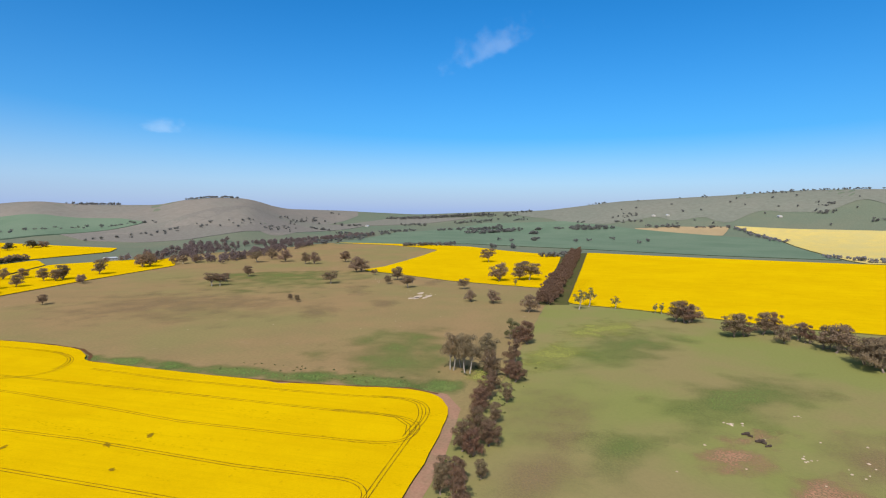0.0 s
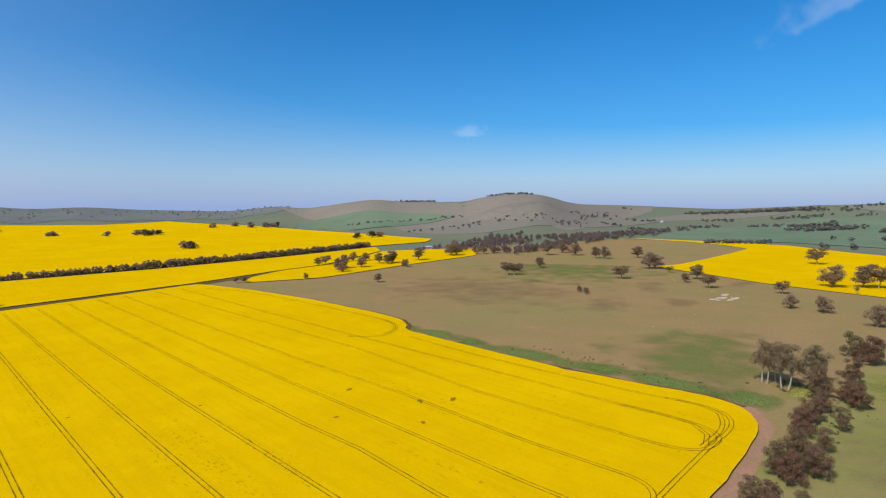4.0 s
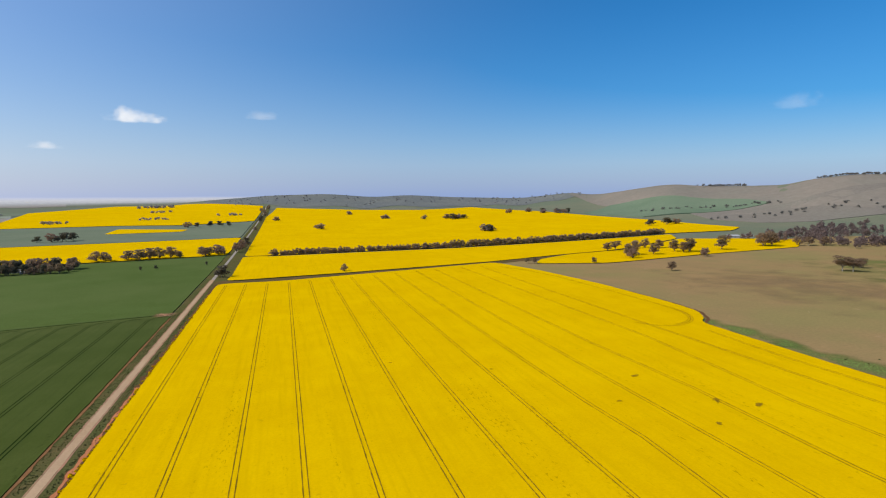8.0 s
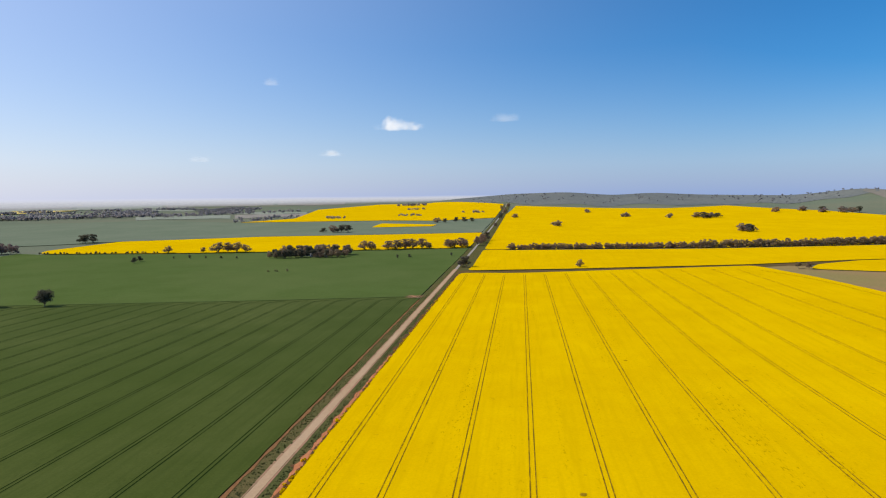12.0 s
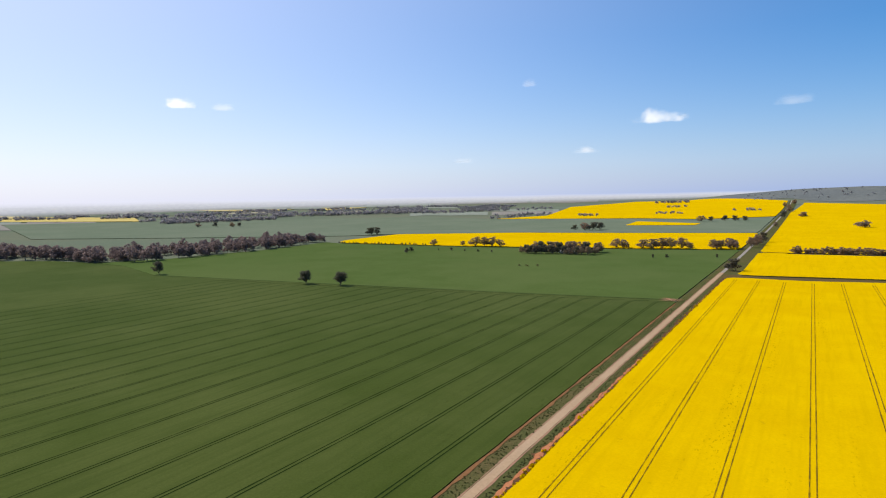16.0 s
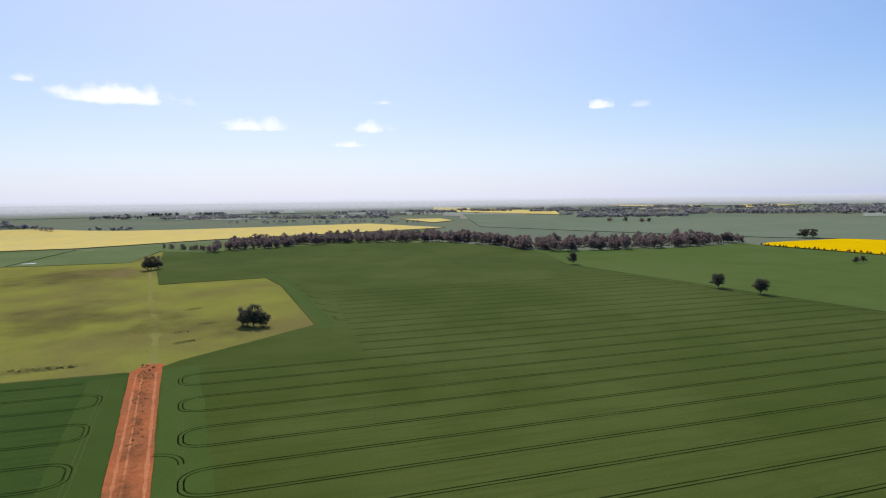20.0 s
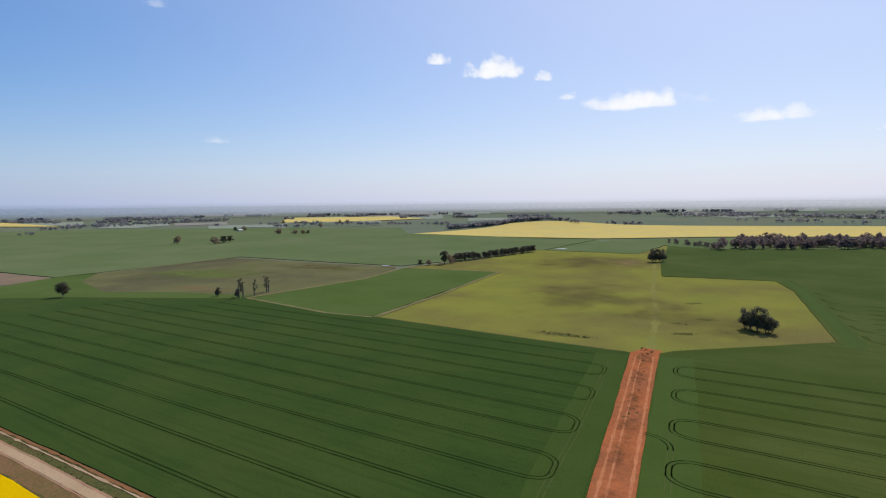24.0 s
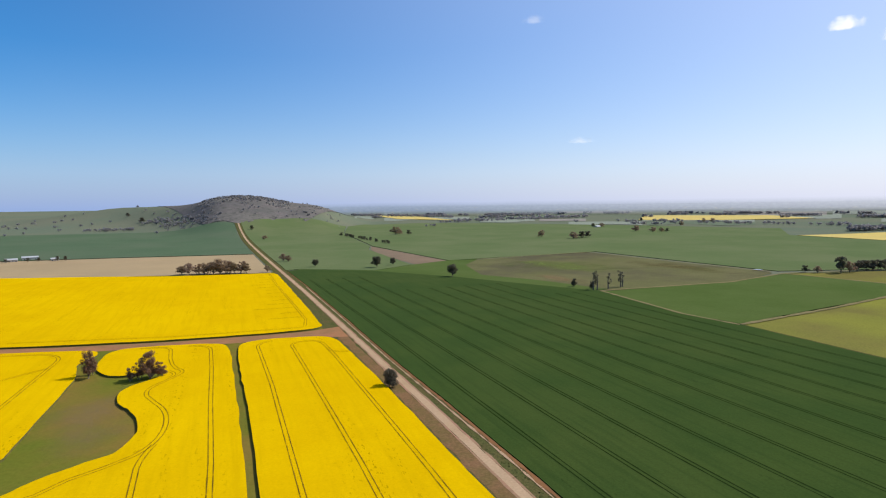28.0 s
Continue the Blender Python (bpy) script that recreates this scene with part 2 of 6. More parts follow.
PLOUGHED = material("ploughed_soil", (0.22, 0.145, 0.085), (0.18, 0.125, 0.07), 0.02, 0.8, 0.95, 0.2)
GRAVEL = material("gravel_road", (0.42, 0.285, 0.165), (0.37, 0.25, 0.145), 0.12, 1.0, 0.95, 0.05, 0.2, (0.47, 0.33, 0.205), 0.03, 0.6, spec=0.0)
BITUMEN = material("old_bitumen", (0.27, 0.23, 0.185), (0.31, 0.265, 0.21), 0.1, 1.0, 0.9, 0.03, 0.25)
RED_EARTH = material("red_earth", (0.40, 0.128, 0.048), (0.335, 0.108, 0.042), 0.05, 0.5, 0.95, 0.15, 0.3, (0.27, 0.10, 0.045), 0.04, 0.8, ((0.16, 0.085, 0.035), 0.25, 0.62, 0.6), spec=0.0)
WHEAT_FAR = material("wheat_mid_green", (0.066, 0.099, 0.021), (0.076, 0.110, 0.026), 0.02, 0.8, 0.95, 0.08, 0.2, (0.096, 0.122, 0.035), 0.004, 0.6, spec=0.0)
HOLLOW_GRASS = material("hollow_grass", (0.118, 0.135, 0.018), (0.145, 0.138, 0.020), 0.03, 0.6, 0.95, 0.1, 0.2, (0.215, 0.135, 0.034), 0.016, 0.8, spec=0.0)
RED_DUST = material("dark_red_soil", (0.256, 0.119, 0.050), (0.200, 0.104, 0.045), 0.2, 0.8, 0.95, 0.1, 0.3, spec=0.0)
LANE_GRASS = material("pale_lane_grass", (0.088, 0.115, 0.038), (0.074, 0.103, 0.03), 0.1, 0.8, 0.95, 0.05, 0.25, spec=0.0)
WORN_RED = material("worn_red_earth", (0.47, 0.19, 0.085), (0.41, 0.15, 0.065), 0.15, 0.9, 0.95, 0.08, 0.25, spec=0.0)
WORN_GRASS = material("worn_yellow_grass", (0.205, 0.188, 0.056), (0.215, 0.185, 0.06), 0.06, 0.8, 0.95, 0.08, 0.2, (0.18, 0.18, 0.045), 0.03, 0.8, spec=0.0)
BROWN_VERGE = material("bare_brown_verge", (0.206, 0.116, 0.057), (0.169, 0.105, 0.045), 0.1, 0.9, 0.95, 0.12, 0.35, (0.144, 0.110, 0.039), 0.05, 0.6, spec=0.0)
LANE_TAN = material("tan_paddock_track", (0.22, 0.175, 0.085), (0.18, 0.155, 0.07), 0.1, 0.8, 0.95, 0.05, 0.25, spec=0.0)
SOIL_AND_SHADE = material("soil_and_shade", (0.145, 0.070, 0.034), (0.10, 0.058, 0.028), 0.25, 1.2, 0.95, 0.1, 0.3, spec=0.0)
PINK_EARTH = material("pinkish_bare_earth", (0.36, 0.195, 0.12), (0.31, 0.18, 0.11), 0.06, 0.6, 0.95, 0.1, 0.25, (0.26, 0.19, 0.10), 0.03, 0.5, spec=0.0)
# far crop greyed and lightened as painted haze
WHEAT_HAZE = material("hazed_far_crop", (0.138, 0.167, 0.108), (0.153, 0.180, 0.119), 0.006, 0.4, 0.95, 0.1, 0.25, (0.167, 0.189, 0.127), 0.003, 0.6, spec=0.0)
# crop green dulled towards grey, haze painted into its colour
WHEAT_GREY_HAZE = material("grey_hazed_crop", (0.081, 0.123, 0.068), (0.092, 0.133, 0.075), 0.01, 0.6, 0.95, 0.08, 0.2, (0.111, 0.138, 0.085), 0.004, 0.6, spec=0.0)
DARK_VERGE = material("dark_lane_grass", (0.125, 0.082, 0.032), (0.10, 0.08, 0.028), 0.05, 0.5, 0.95, 0.3, 0.4, (0.16, 0.095, 0.042), 0.02, 0.6, spec=0.0)
RED_LANE = material("red_brown_lane", (0.34, 0.15, 0.06), (0.28, 0.13, 0.05), 0.08, 0.8, 0.95, 0.1, 0.3, (0.17, 0.12, 0.045), 0.03, 0.35)
VERGE = material("road_verge", (0.108, 0.102, 0.036), (0.080, 0.090, 0.028), 0.25, 1.6, 0.95, 0.25, 0.55, (0.150, 0.100, 0.046), 0.06, 0.5, ((0.045, 0.055, 0.018), 0.8, 0.58, 0.6), spec=0.0)
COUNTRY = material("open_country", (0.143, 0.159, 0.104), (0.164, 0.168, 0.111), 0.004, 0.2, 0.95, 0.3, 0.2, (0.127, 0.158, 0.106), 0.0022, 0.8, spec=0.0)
BARK = material("gum_bark", (0.26, 0.20, 0.15), (0.16, 0.12, 0.09), 0.8, 4.0, 0.9, 0.05)
CHARRED = material("charred_wood", (0.085, 0.06, 0.045), (0.055, 0.042, 0.034), 0.8, 4.0, 0.95, 0.05, spec=0.05)
GREY_WOOD = material("dead_wood", (0.16, 0.14, 0.12), (0.11, 0.095, 0.08), 0.8, 4.0, 0.9, 0.05)
STONE = material("pale_stone", (0.571, 0.443, 0.317), (0.449, 0.344, 0.240), 0.6, 3.0, 0.95, 0.05, spec=0.0)
ROOF = material("zinc_roof", (0.46, 0.46, 0.45), (0.40, 0.40, 0.40), 0.3, 3.0, 0.5, 0.01, 0.15)
WALLING = material("weathered_walls", (0.50, 0.47, 0.42), (0.42, 0.39, 0.34), 0.4, 3.0, 0.8, 0.01, 0.2)
DARK_OPENING = material("dark_opening", (0.03, 0.03, 0.035), (0.04, 0.04, 0.045), 0.5, 3.0, 0.3)
WATER = material("muddy_water", (0.40, 0.37, 0.32), (0.36, 0.34, 0.30), 0.05, 0.5, 0.12, 0.0, 0.1, spec=0.6)

# sheen standing in for haze: the crops turn paler at a slant
for crop, amount in ((WHEAT, 0.09), (WHEAT_DEEP, 0.05), (WHEAT_MID, 0.08), (WHEAT_DEEP_MID, 0.05), (WHEAT_FAR, 0.05), (WHEAT_LIGHT, 0.06)):
    surface = crop.node_tree.nodes["Principled BSDF"].inputs
    surface["Sheen Weight"].default_value = amount
    surface["Sheen Roughness"].default_value = 0.36
    surface["Sheen Tint"].default_value = (0.90, 0.90, 0.50, 1.0)


def leaf_material(name, a, b, c, thin_share=0.52):
    m = material(name, a, b, 0.35, 1.6, 0.75, 0.0, 0.4)
    nt = m.node_tree
    bsdf = nt.nodes["Principled BSDF"]
    link = bsdf.inputs["Base Color"].links[0]
    old = link.from_socket
    info = nt.nodes.new("ShaderNodeObjectInfo")
    x = nt.nodes.new("ShaderNodeMix")
    x.data_type = "RGBA"
    scale = nt.nodes.new("ShaderNodeMath")
    scale.operation = "MULTIPLY"
    scale.inputs[1].default_value = 0.8
    nt.links.new(info.outputs["Random"], scale.inputs[0])
    nt.links.new(scale.outputs[0], x.inputs["Factor"])
    nt.links.new(old, x.inputs["A"])
    x.inputs["B"].default_value = (*c, 1.0)
    nt.links.new(x.outputs["Result"], bsdf.inputs["Base Color"])
    bsdf.inputs["Specular IOR Level"].default_value = 0.1
    thin, both = nt.nodes.new("ShaderNodeBsdfTranslucent"), nt.nodes.new("ShaderNodeMixShader")
    nt.links.new(x.outputs["Result"], thin.inputs["Color"])
    both.inputs["Fac"].default_value = thin_share
    nt.links.new(bsdf.outputs[0], both.inputs[1])
    nt.links.new(thin.outputs[0], both.inputs[2])
    nt.links.new(both.outputs[0], nt.nodes["Material Output"].inputs["Surface"])
    return m


# far leaves paled to paint in haze, less so in the east
LEAF_FAR_HAZE = leaf_material("hazed_far_leaves", (0.335, 0.312, 0.301), (0.371, 0.333, 0.331), (0.307, 0.299, 0.294), 0.6)
LEAF_EAST_HAZE = leaf_material("hazed_east_leaves", (0.215, 0.205, 0.178), (0.245, 0.225, 0.20), (0.195, 0.195, 0.165), 0.55)
LEAF = leaf_material("gum_leaves", (0.247, 0.190, 0.102), (0.287, 0.212, 0.123), (0.287, 0.185, 0.117))
LEAF_RED = leaf_material("bronze_gum_leaves", (0.275, 0.150, 0.098), (0.240, 0.142, 0.092), (0.225, 0.165, 0.098))
LEAF_GREEN = leaf_material("green_leaves", (0.125, 0.122, 0.070), (0.150, 0.140, 0.085), (0.130, 0.112, 0.080))
# gum leaves greyed and lightened to paint haze over distant woods
LEAF_HAZE = leaf_material("haze_tinted_gum_leaves", (0.288, 0.215, 0.191), (0.323, 0.234, 0.210), (0.259, 0.210, 0.166), 0.6)
LEAF_TAN = leaf_material("tan_gum_leaves", (0.351, 0.243, 0.138), (0.304, 0.226, 0.126), (0.258, 0.214, 0.122))
LEAF_MAUVE = leaf_material("mauve_brown_gum_leaves", (0.352, 0.223, 0.164), (0.319, 0.223, 0.147), (0.294, 0.223, 0.124))
PALE_BARK = material("pale_gum_bark", (0.38, 0.33, 0.27), (0.28, 0.24, 0.19), 0.8, 3.0, 0.9, 0.05)
SCRUB = leaf_material("verge_scrub_leaves", (0.156, 0.163, 0.058), (0.172, 0.163, 0.062), (0.135, 0.158, 0.052))
LEAF_PALE = leaf_material("thin_gum_leaves", (0.26, 0.24, 0.10), (0.30, 0.26, 0.12), (0.22, 0.20, 0.09))
# far plain greens and duns paled to paint in haze
HAZE_GREEN = material("hazed_far_green", (0.230, 0.254, 0.190), (0.253, 0.266, 0.213), 0.004, 0.1, 0.95, 0.2, 0.2, spec=0.0)
HAZE_DUN = material("hazed_far_dun", (0.245, 0.225, 0.19), (0.265, 0.24, 0.20), 0.004, 0.1, 0.95, 0.2, 0.2, spec=0.0)
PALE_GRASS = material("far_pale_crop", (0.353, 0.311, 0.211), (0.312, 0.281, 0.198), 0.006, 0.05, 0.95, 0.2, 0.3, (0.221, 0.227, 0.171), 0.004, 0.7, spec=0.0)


def soft_material(name, a, b, edge=0.35, scale=0.25, strength=1.0):
    """A stain on the ground with a ragged, fading rim."""
    m = material(name, a, b, 0.15, 0.9, 0.95, 0.1, 0.35, spec=0.0)
    nt = m.node_tree
    size = nt.nodes.new("ShaderNodeVectorMath")
    size.operation = "LENGTH"
    nt.links.new(nt.nodes.new("ShaderNodeTexCoord").outputs["Object"], size.inputs[0])
    n = nt.nodes.new("ShaderNodeTexNoise")
    n.inputs["Scale"].default_value = scale
    n.inputs["Detail"].default_value = 5.0
    nt.links.new(nt.nodes.new("ShaderNodeNewGeometry").outputs["Position"], n.inputs["Vector"])
    s = nt.nodes.new("ShaderNodeMath")
    s.operation = "MULTIPLY_ADD"
    nt.links.new(size.outputs["Value"], s.inputs[0])
    s.inputs[1].default_value = -0.53
    nt.links.new(n.outputs["Fac"], s.inputs[2])
    r = nt.nodes.new("ShaderNodeMapRange")
    r.interpolation_type = "SMOOTHSTEP"
    for key, value in zip(("From Min", "From Max", "To Min", "To Max"), (0.05, 0.05 + edge, 0.0, strength)):
        r.inputs[key].default_value = value
    nt.links.new(s.outputs[0], r.inputs["Value"])
    # the two kinds of grass mix tuft by tuft
    speck = nt.nodes.new("ShaderNodeTexNoise")
    speck.inputs["Scale"].default_value = 0.9
    speck.inputs["Detail"].default_value = 2.0
    nt.links.new(nt.nodes.new("ShaderNodeNewGeometry").outputs["Position"], speck.inputs["Vector"])
    spread = nt.nodes.new("ShaderNodeMapRange")
    for key, value in zip(("From Min", "From Max", "To Min", "To Max"), (0.36, 0.64, 0.5, 1.0)):
        spread.inputs[key].default_value = value
    nt.links.new(speck.outputs["Fac"], spread.inputs["Value"])
    cover = nt.nodes.new("ShaderNodeMath")
    cover.operation = "MULTIPLY"
    nt.links.new(r.outputs["Result"], cover.inputs[0])
    nt.links.new(spread.outputs["Result"], cover.inputs[1])
    clear, both = nt.nodes.new("ShaderNodeBsdfTransparent"), nt.nodes.new("ShaderNodeMixShader")
    nt.links.new(cover.outputs[0], both.inputs["Fac"])
    nt.links.new(clear.outputs[0], both.inputs[1])
    nt.links.new(nt.nodes["Principled BSDF"].outputs[0], both.inputs[2])
    nt.links.new(both.outputs[0], nt.nodes["Material Output"].inputs["Surface"])
    return m


STAIN_RED = soft_material("bare_red_soil", (0.42, 0.215, 0.125), (0.36, 0.21, 0.115), 0.5, 0.07, 1.0)
STAIN_BROWN = soft_material("brown_grass", (0.295, 0.193, 0.10), (0.27, 0.19, 0.092), 0.6, 0.03, 0.72)
STAIN_GREEN = soft_material("green_grass", (0.155, 0.198, 0.052), (0.172, 0.205, 0.056), 0.5, 0.03, 0.85)
STAIN_LUSH = soft_material("lush_grass_stain", (0.13, 0.19, 0.048), (0.165, 0.205, 0.056), 0.36, 0.035, 1.0)
STAIN_YELLOW = soft_material("yellow_grass", (0.33, 0.315, 0.075), (0.30, 0.295, 0.07), 0.4, 0.05, 0.95)
STAIN_DARK = soft_material("dark_grass", (0.155, 0.125, 0.05), (0.14, 0.12, 0.046), 0.6, 0.025, 0.8)
STAIN_RUSH = soft_material("dark_rushes", (0.10, 0.10, 0.035), (0.12, 0.11, 0.04), 0.3, 0.35, 0.6)
STAIN_MUD = soft_material("damp_red_earth", (0.24, 0.095, 0.042), (0.19, 0.09, 0.038), 0.6, 0.22, 0.75)
STAIN_LODGED = soft_material("flattened_crop", (0.23, 0.14, 0.012), (0.29, 0.18, 0.01), 0.2, 0.6, 0.85)


# ------------------------------------------------------------------ builders
from mathutils import geometry


def part(name, bm, mat, parent=None, label="", smooth_faces=False):
    """One mesh object from a bmesh, under a thing or a part."""
    me = bpy.data.meshes.new(name)
    bm.to_mesh(me)
    bm.free()
    for m in (mat if isinstance(mat, (list, tuple)) else (mat,)):
        me.materials.append(m)
    if smooth_faces:
        me.polygons.foreach_set("use_smooth", [True] * len(me.polygons))
    ob = new(name, me)
    if parent is not None:
        ob.parent = parent
    if label:
        ob["label"] = label
    return ob


def mesh_from(name, verts, faces, mats, smooth_faces=False):
    me = bpy.data.meshes.new(name)
    me.from_pydata([tuple(v) for v in verts], [], [tuple(f) for f in faces])
    for m in (mats if isinstance(mats, (list, tuple)) else (mats,)):
        me.materials.append(m)
    if smooth_faces:
        me.polygons.foreach_set("use_smooth", [True] * len(me.polygons))
    return me


def rounded(pts, times):
    """Corner-cutting of a closed outline."""
    pts = [Vector(p) for p in pts]
    for _ in range(times):
        out = []
        for a, b in zip(pts, pts[1:] + pts[:1]):
            cut = min(0.22, 9.0 / max(0.1, (b - a).length))
            out += [a.lerp(b, cut), a.lerp(b, 1.0 - cut)]
        pts = out
    return pts


def resampled(pts, step, closed=True):
    pts = [Vector(p) for p in pts]
    out = []
    for a, b in zip(pts, pts[1:] + (pts[:1] if closed else [])):
        n = max(1, int((b - a).length / step))
        out += [a.lerp(b, k / n) for k in range(n)]
    return out if closed else out + [pts[-1]]


def field(name, pts, height, mats, label, corner=0, rough=0.6, step=12.0, cell=45.0, kind="structure", category="field"):
    """A block of crop or pasture draped on the land, with a ragged outline and real height."""
    outline = resampled(rounded(pts, 2 * corner), step)
    ragged = []
    for p in outline:
        j = noise.noise_vector(Vector((p.x * 0.09, p.y * 0.09, height)))
        k = noise.noise_vector(Vector((p.x * 0.5, p.y * 0.5, 3.0)))
        ragged.append((p.x + (j.x + 0.5 * k.x) * rough, p.y + (j.y + 0.5 * k.y) * rough))
    area = sum(a[0] * b[1] - b[0] * a[1] for a, b in zip(ragged, ragged[1:] + ragged[:1]))
    if area < 0:
        ragged.reverse()
    xs, ys = [p[0] for p in ragged], [p[1] for p in ragged]
    size = max(cell, (max(xs) - min(xs)) / 26.0, (max(ys) - min(ys)) / 26.0)
    inner = [(min(xs) + size * (i + 0.31), min(ys) + size * (j + 0.43)) for i in range(int((max(xs) - min(xs)) / size) + 1) for j in range(int((max(ys) - min(ys)) / size) + 1)]
    n = len(ragged)
    made = geometry.delaunay_2d_cdt([Vector(p) for p in ragged + inner], [(k, (k + 1) % n) for k in range(n)], [], 1, 0.01)
    bm = bmesh.new()
    vs = [bm.verts.new((v.x, v.y, 0)) for v in made[0]]
    for tri in made[2]:
        bm.faces.new([vs[k] for k in tri])
    for v in [v for v in vs if not v.link_faces]:
        bm.verts.remove(v)
    rim = [e for e in bm.edges if len(e.link_faces) == 1]
    for f in bm.faces:
        f.smooth = True
    low = set()
    if height > 0.3:
        for e in rim:
            u, w = [v.co.copy() for v in e.verts]
            top_a, top_b, low_b, low_a = [bm.verts.new(c) for c in (u, w, w, u)]
            low |= {low_a, low_b}
            bm.faces.new((top_a, top_b, low_b, low_a)).material_index = 1
    z = land([v.co.x for v in bm.verts], [v.co.y for v in bm.verts])
    for v, g in zip(bm.verts, z):
        r = math.hypot(v.co.x, v.co.y)
        extra = max(0.0, r - 900.0) * 0.0006
        v.co.z = g - 0.4 if v in low else g + height + extra
    for f in bm.faces:
        f.normal_update()
        if f.material_index == 0 and f.normal.z < 0:
            f.normal_flip()
    ob = part(name, bm, mats)
    return tagged(ob, label, category, "", kind)


def ribbon(pts, width, lift, jag=0.12):
    """Verts and faces of a thin strip along a line of the plan."""
    pts = [Vector(p) for p in pts]
    left, right = [], []
    for i, p in enumerate(pts):
        d = (pts[min(i + 1, len(pts) - 1)] - pts[max(i - 1, 0)])
        d = d.normalized() if d.length > 0 else Vector((0, 1))
        n = Vector((-d.y, d.x))
        w = width * 0.5 * (1.0 + jag * 2.0 * noise.noise(Vector((p.x * 0.3, p.y * 0.3, 7.0))))
        left.append(p + n * w)
        right.append(p - n * w)
    both = left + right
    z = land([p.x for p in both], [p.y for p in both])
    verts = [(p.x, p.y, g + lift + max(0.0, p.length - 900.0) * 0.0006) for p, g in zip(both, z)]
    n = len(pts)
    return verts, [(n + i, n + i + 1, i + 1, i) for i in range(n - 1)]


def offset_line(pts, d):
    pts = [Vector(p) for p in pts]
    out = []
    for i, p in enumerate(pts):
        t = (pts[min(i + 1, len(pts) - 1)] - pts[max(i - 1, 0)])
        t = t.normalized() if t.length else Vector((0, 1))
        out.append(p + Vector((-t.y, t.x)) * d)
    return out


def strip(name, pts, width, lift, mat, label="", step=10.0, kind="structure", category="", parent=None, jag=0.1):
    line = resampled(pts, step, closed=False)
    v, f = ribbon(line, width, lift, jag)
    ob = new(name, mesh_from(name, v, f, mat))
    if parent is not None:
        ob.parent = parent
        return ob
    return tagged(ob, label, category, "", kind)


def wheel_track(parent, pts, lift, mat, gauge=2.0, width=0.42, step=5.0):
    """A pair of wheel ruts of one pass of the sprayer, as one part of the crop."""
    line = resampled(pts, step, closed=False)
    verts, faces = [], []
    for d in (-gauge / 2, gauge / 2):
        v, f = ribbon(offset_line(line, d), width, lift, 0.32)
        faces += [tuple(i + len(verts) for i in q) for q in f]
        verts += v
    ob = new("wheel_track", mesh_from("wheel_track", verts, faces, mat))
    ob.parent = parent
    return ob


def bend(a, corner, b, n=7):
    """Points of a quarter turn from a to b round a corner."""
    a, c, b = Vector(a), Vector(corner), Vector(b)
    return [a.lerp(c, k / n).lerp(c.lerp(b, k / n), k / n) for k in range(n + 1)]


# ------------------------------------------------------------------ ground sheet
rings = [0.0, 40.0]
while rings[-1] < 4850.0:
    rings.append(rings[-1] + max(25.0, rings[-1] * 0.022))
rings[-1] = 4860.0
SECTORS = 300
gv, gf = [(0.0, 0.0, float(land(0, 0)) - 0.25)], []
ang = np.radians(np.arange(SECTORS) * 360.0 / SECTORS)
for r in rings[1:]:
    gx, gy = -np.sin(ang) * r, np.cos(ang) * r
    gv += list(zip(gx.tolist(), gy.tolist(), (land(gx, gy) - 0.25).tolist()))
for k in range(SECTORS):
    gf.append((0, 1 + k, 1 + (k + 1) % SECTORS))
for i in range(len(rings) - 2):
    a0, b0 = 1 + i * SECTORS, 1 + (i + 1) * SECTORS
    for k in range(SECTORS):
        n = (k + 1) % SECTORS
        gf.append((a0 + k, b0 + k, b0 + n, a0 + n))
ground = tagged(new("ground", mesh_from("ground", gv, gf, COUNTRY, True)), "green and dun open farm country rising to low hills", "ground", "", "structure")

# ------------------------------------------------------------------ pastures and hill country
def hill_patch(name, a0, a1, r0, r1, mat, label, n=40, m=26, taper=1.0):
    """A patch of hillside between two bearings and two distances, with an uneven lower edge."""
    verts, faces = [], []
    for i in range(n + 1):
        a = a0 + (a1 - a0) * i / n
        wob = 1.0 + 0.06 * noise.noise(Vector((a * 0.3, r0 * 0.01, 0.0)))
        side = min(1.0, min(i, n - i) * 4.0 / n)
        start = r0 * wob + (r1 - r0) * 0.9 * (1.0 - side) ** 1.5 * taper
        for j in range(m + 1):
            r = start + (r1 - start) * j / m
            verts.append((-math.sin(radians(a)) * r, math.cos(radians(a)) * r))
    z = land([v[0] for v in verts], [v[1] for v in verts])
    verts = [(x, y, float(g) + 1.0) for (x, y), g in zip(verts, z)]
    w = m + 1
    for i in range(n):
        for j in range(m):
            faces.append((i * w + j, i * w + j + 1, (i + 1) * w + j + 1, (i + 1) * w + j))
    return tagged(new(name, mesh_from(name, verts, faces, mat, True)), label, "hill", "", "structure")


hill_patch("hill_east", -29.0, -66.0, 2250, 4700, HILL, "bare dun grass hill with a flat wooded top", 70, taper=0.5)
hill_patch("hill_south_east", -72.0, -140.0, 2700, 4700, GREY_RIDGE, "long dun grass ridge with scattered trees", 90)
hill_patch("hill_north", 7.0, -34.0, 3200, 4700, WOODED_HILL, "low wooded hills with painted grey haze beyond the canola", 60, taper=0.3)
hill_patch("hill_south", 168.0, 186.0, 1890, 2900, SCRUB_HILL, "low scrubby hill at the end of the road")


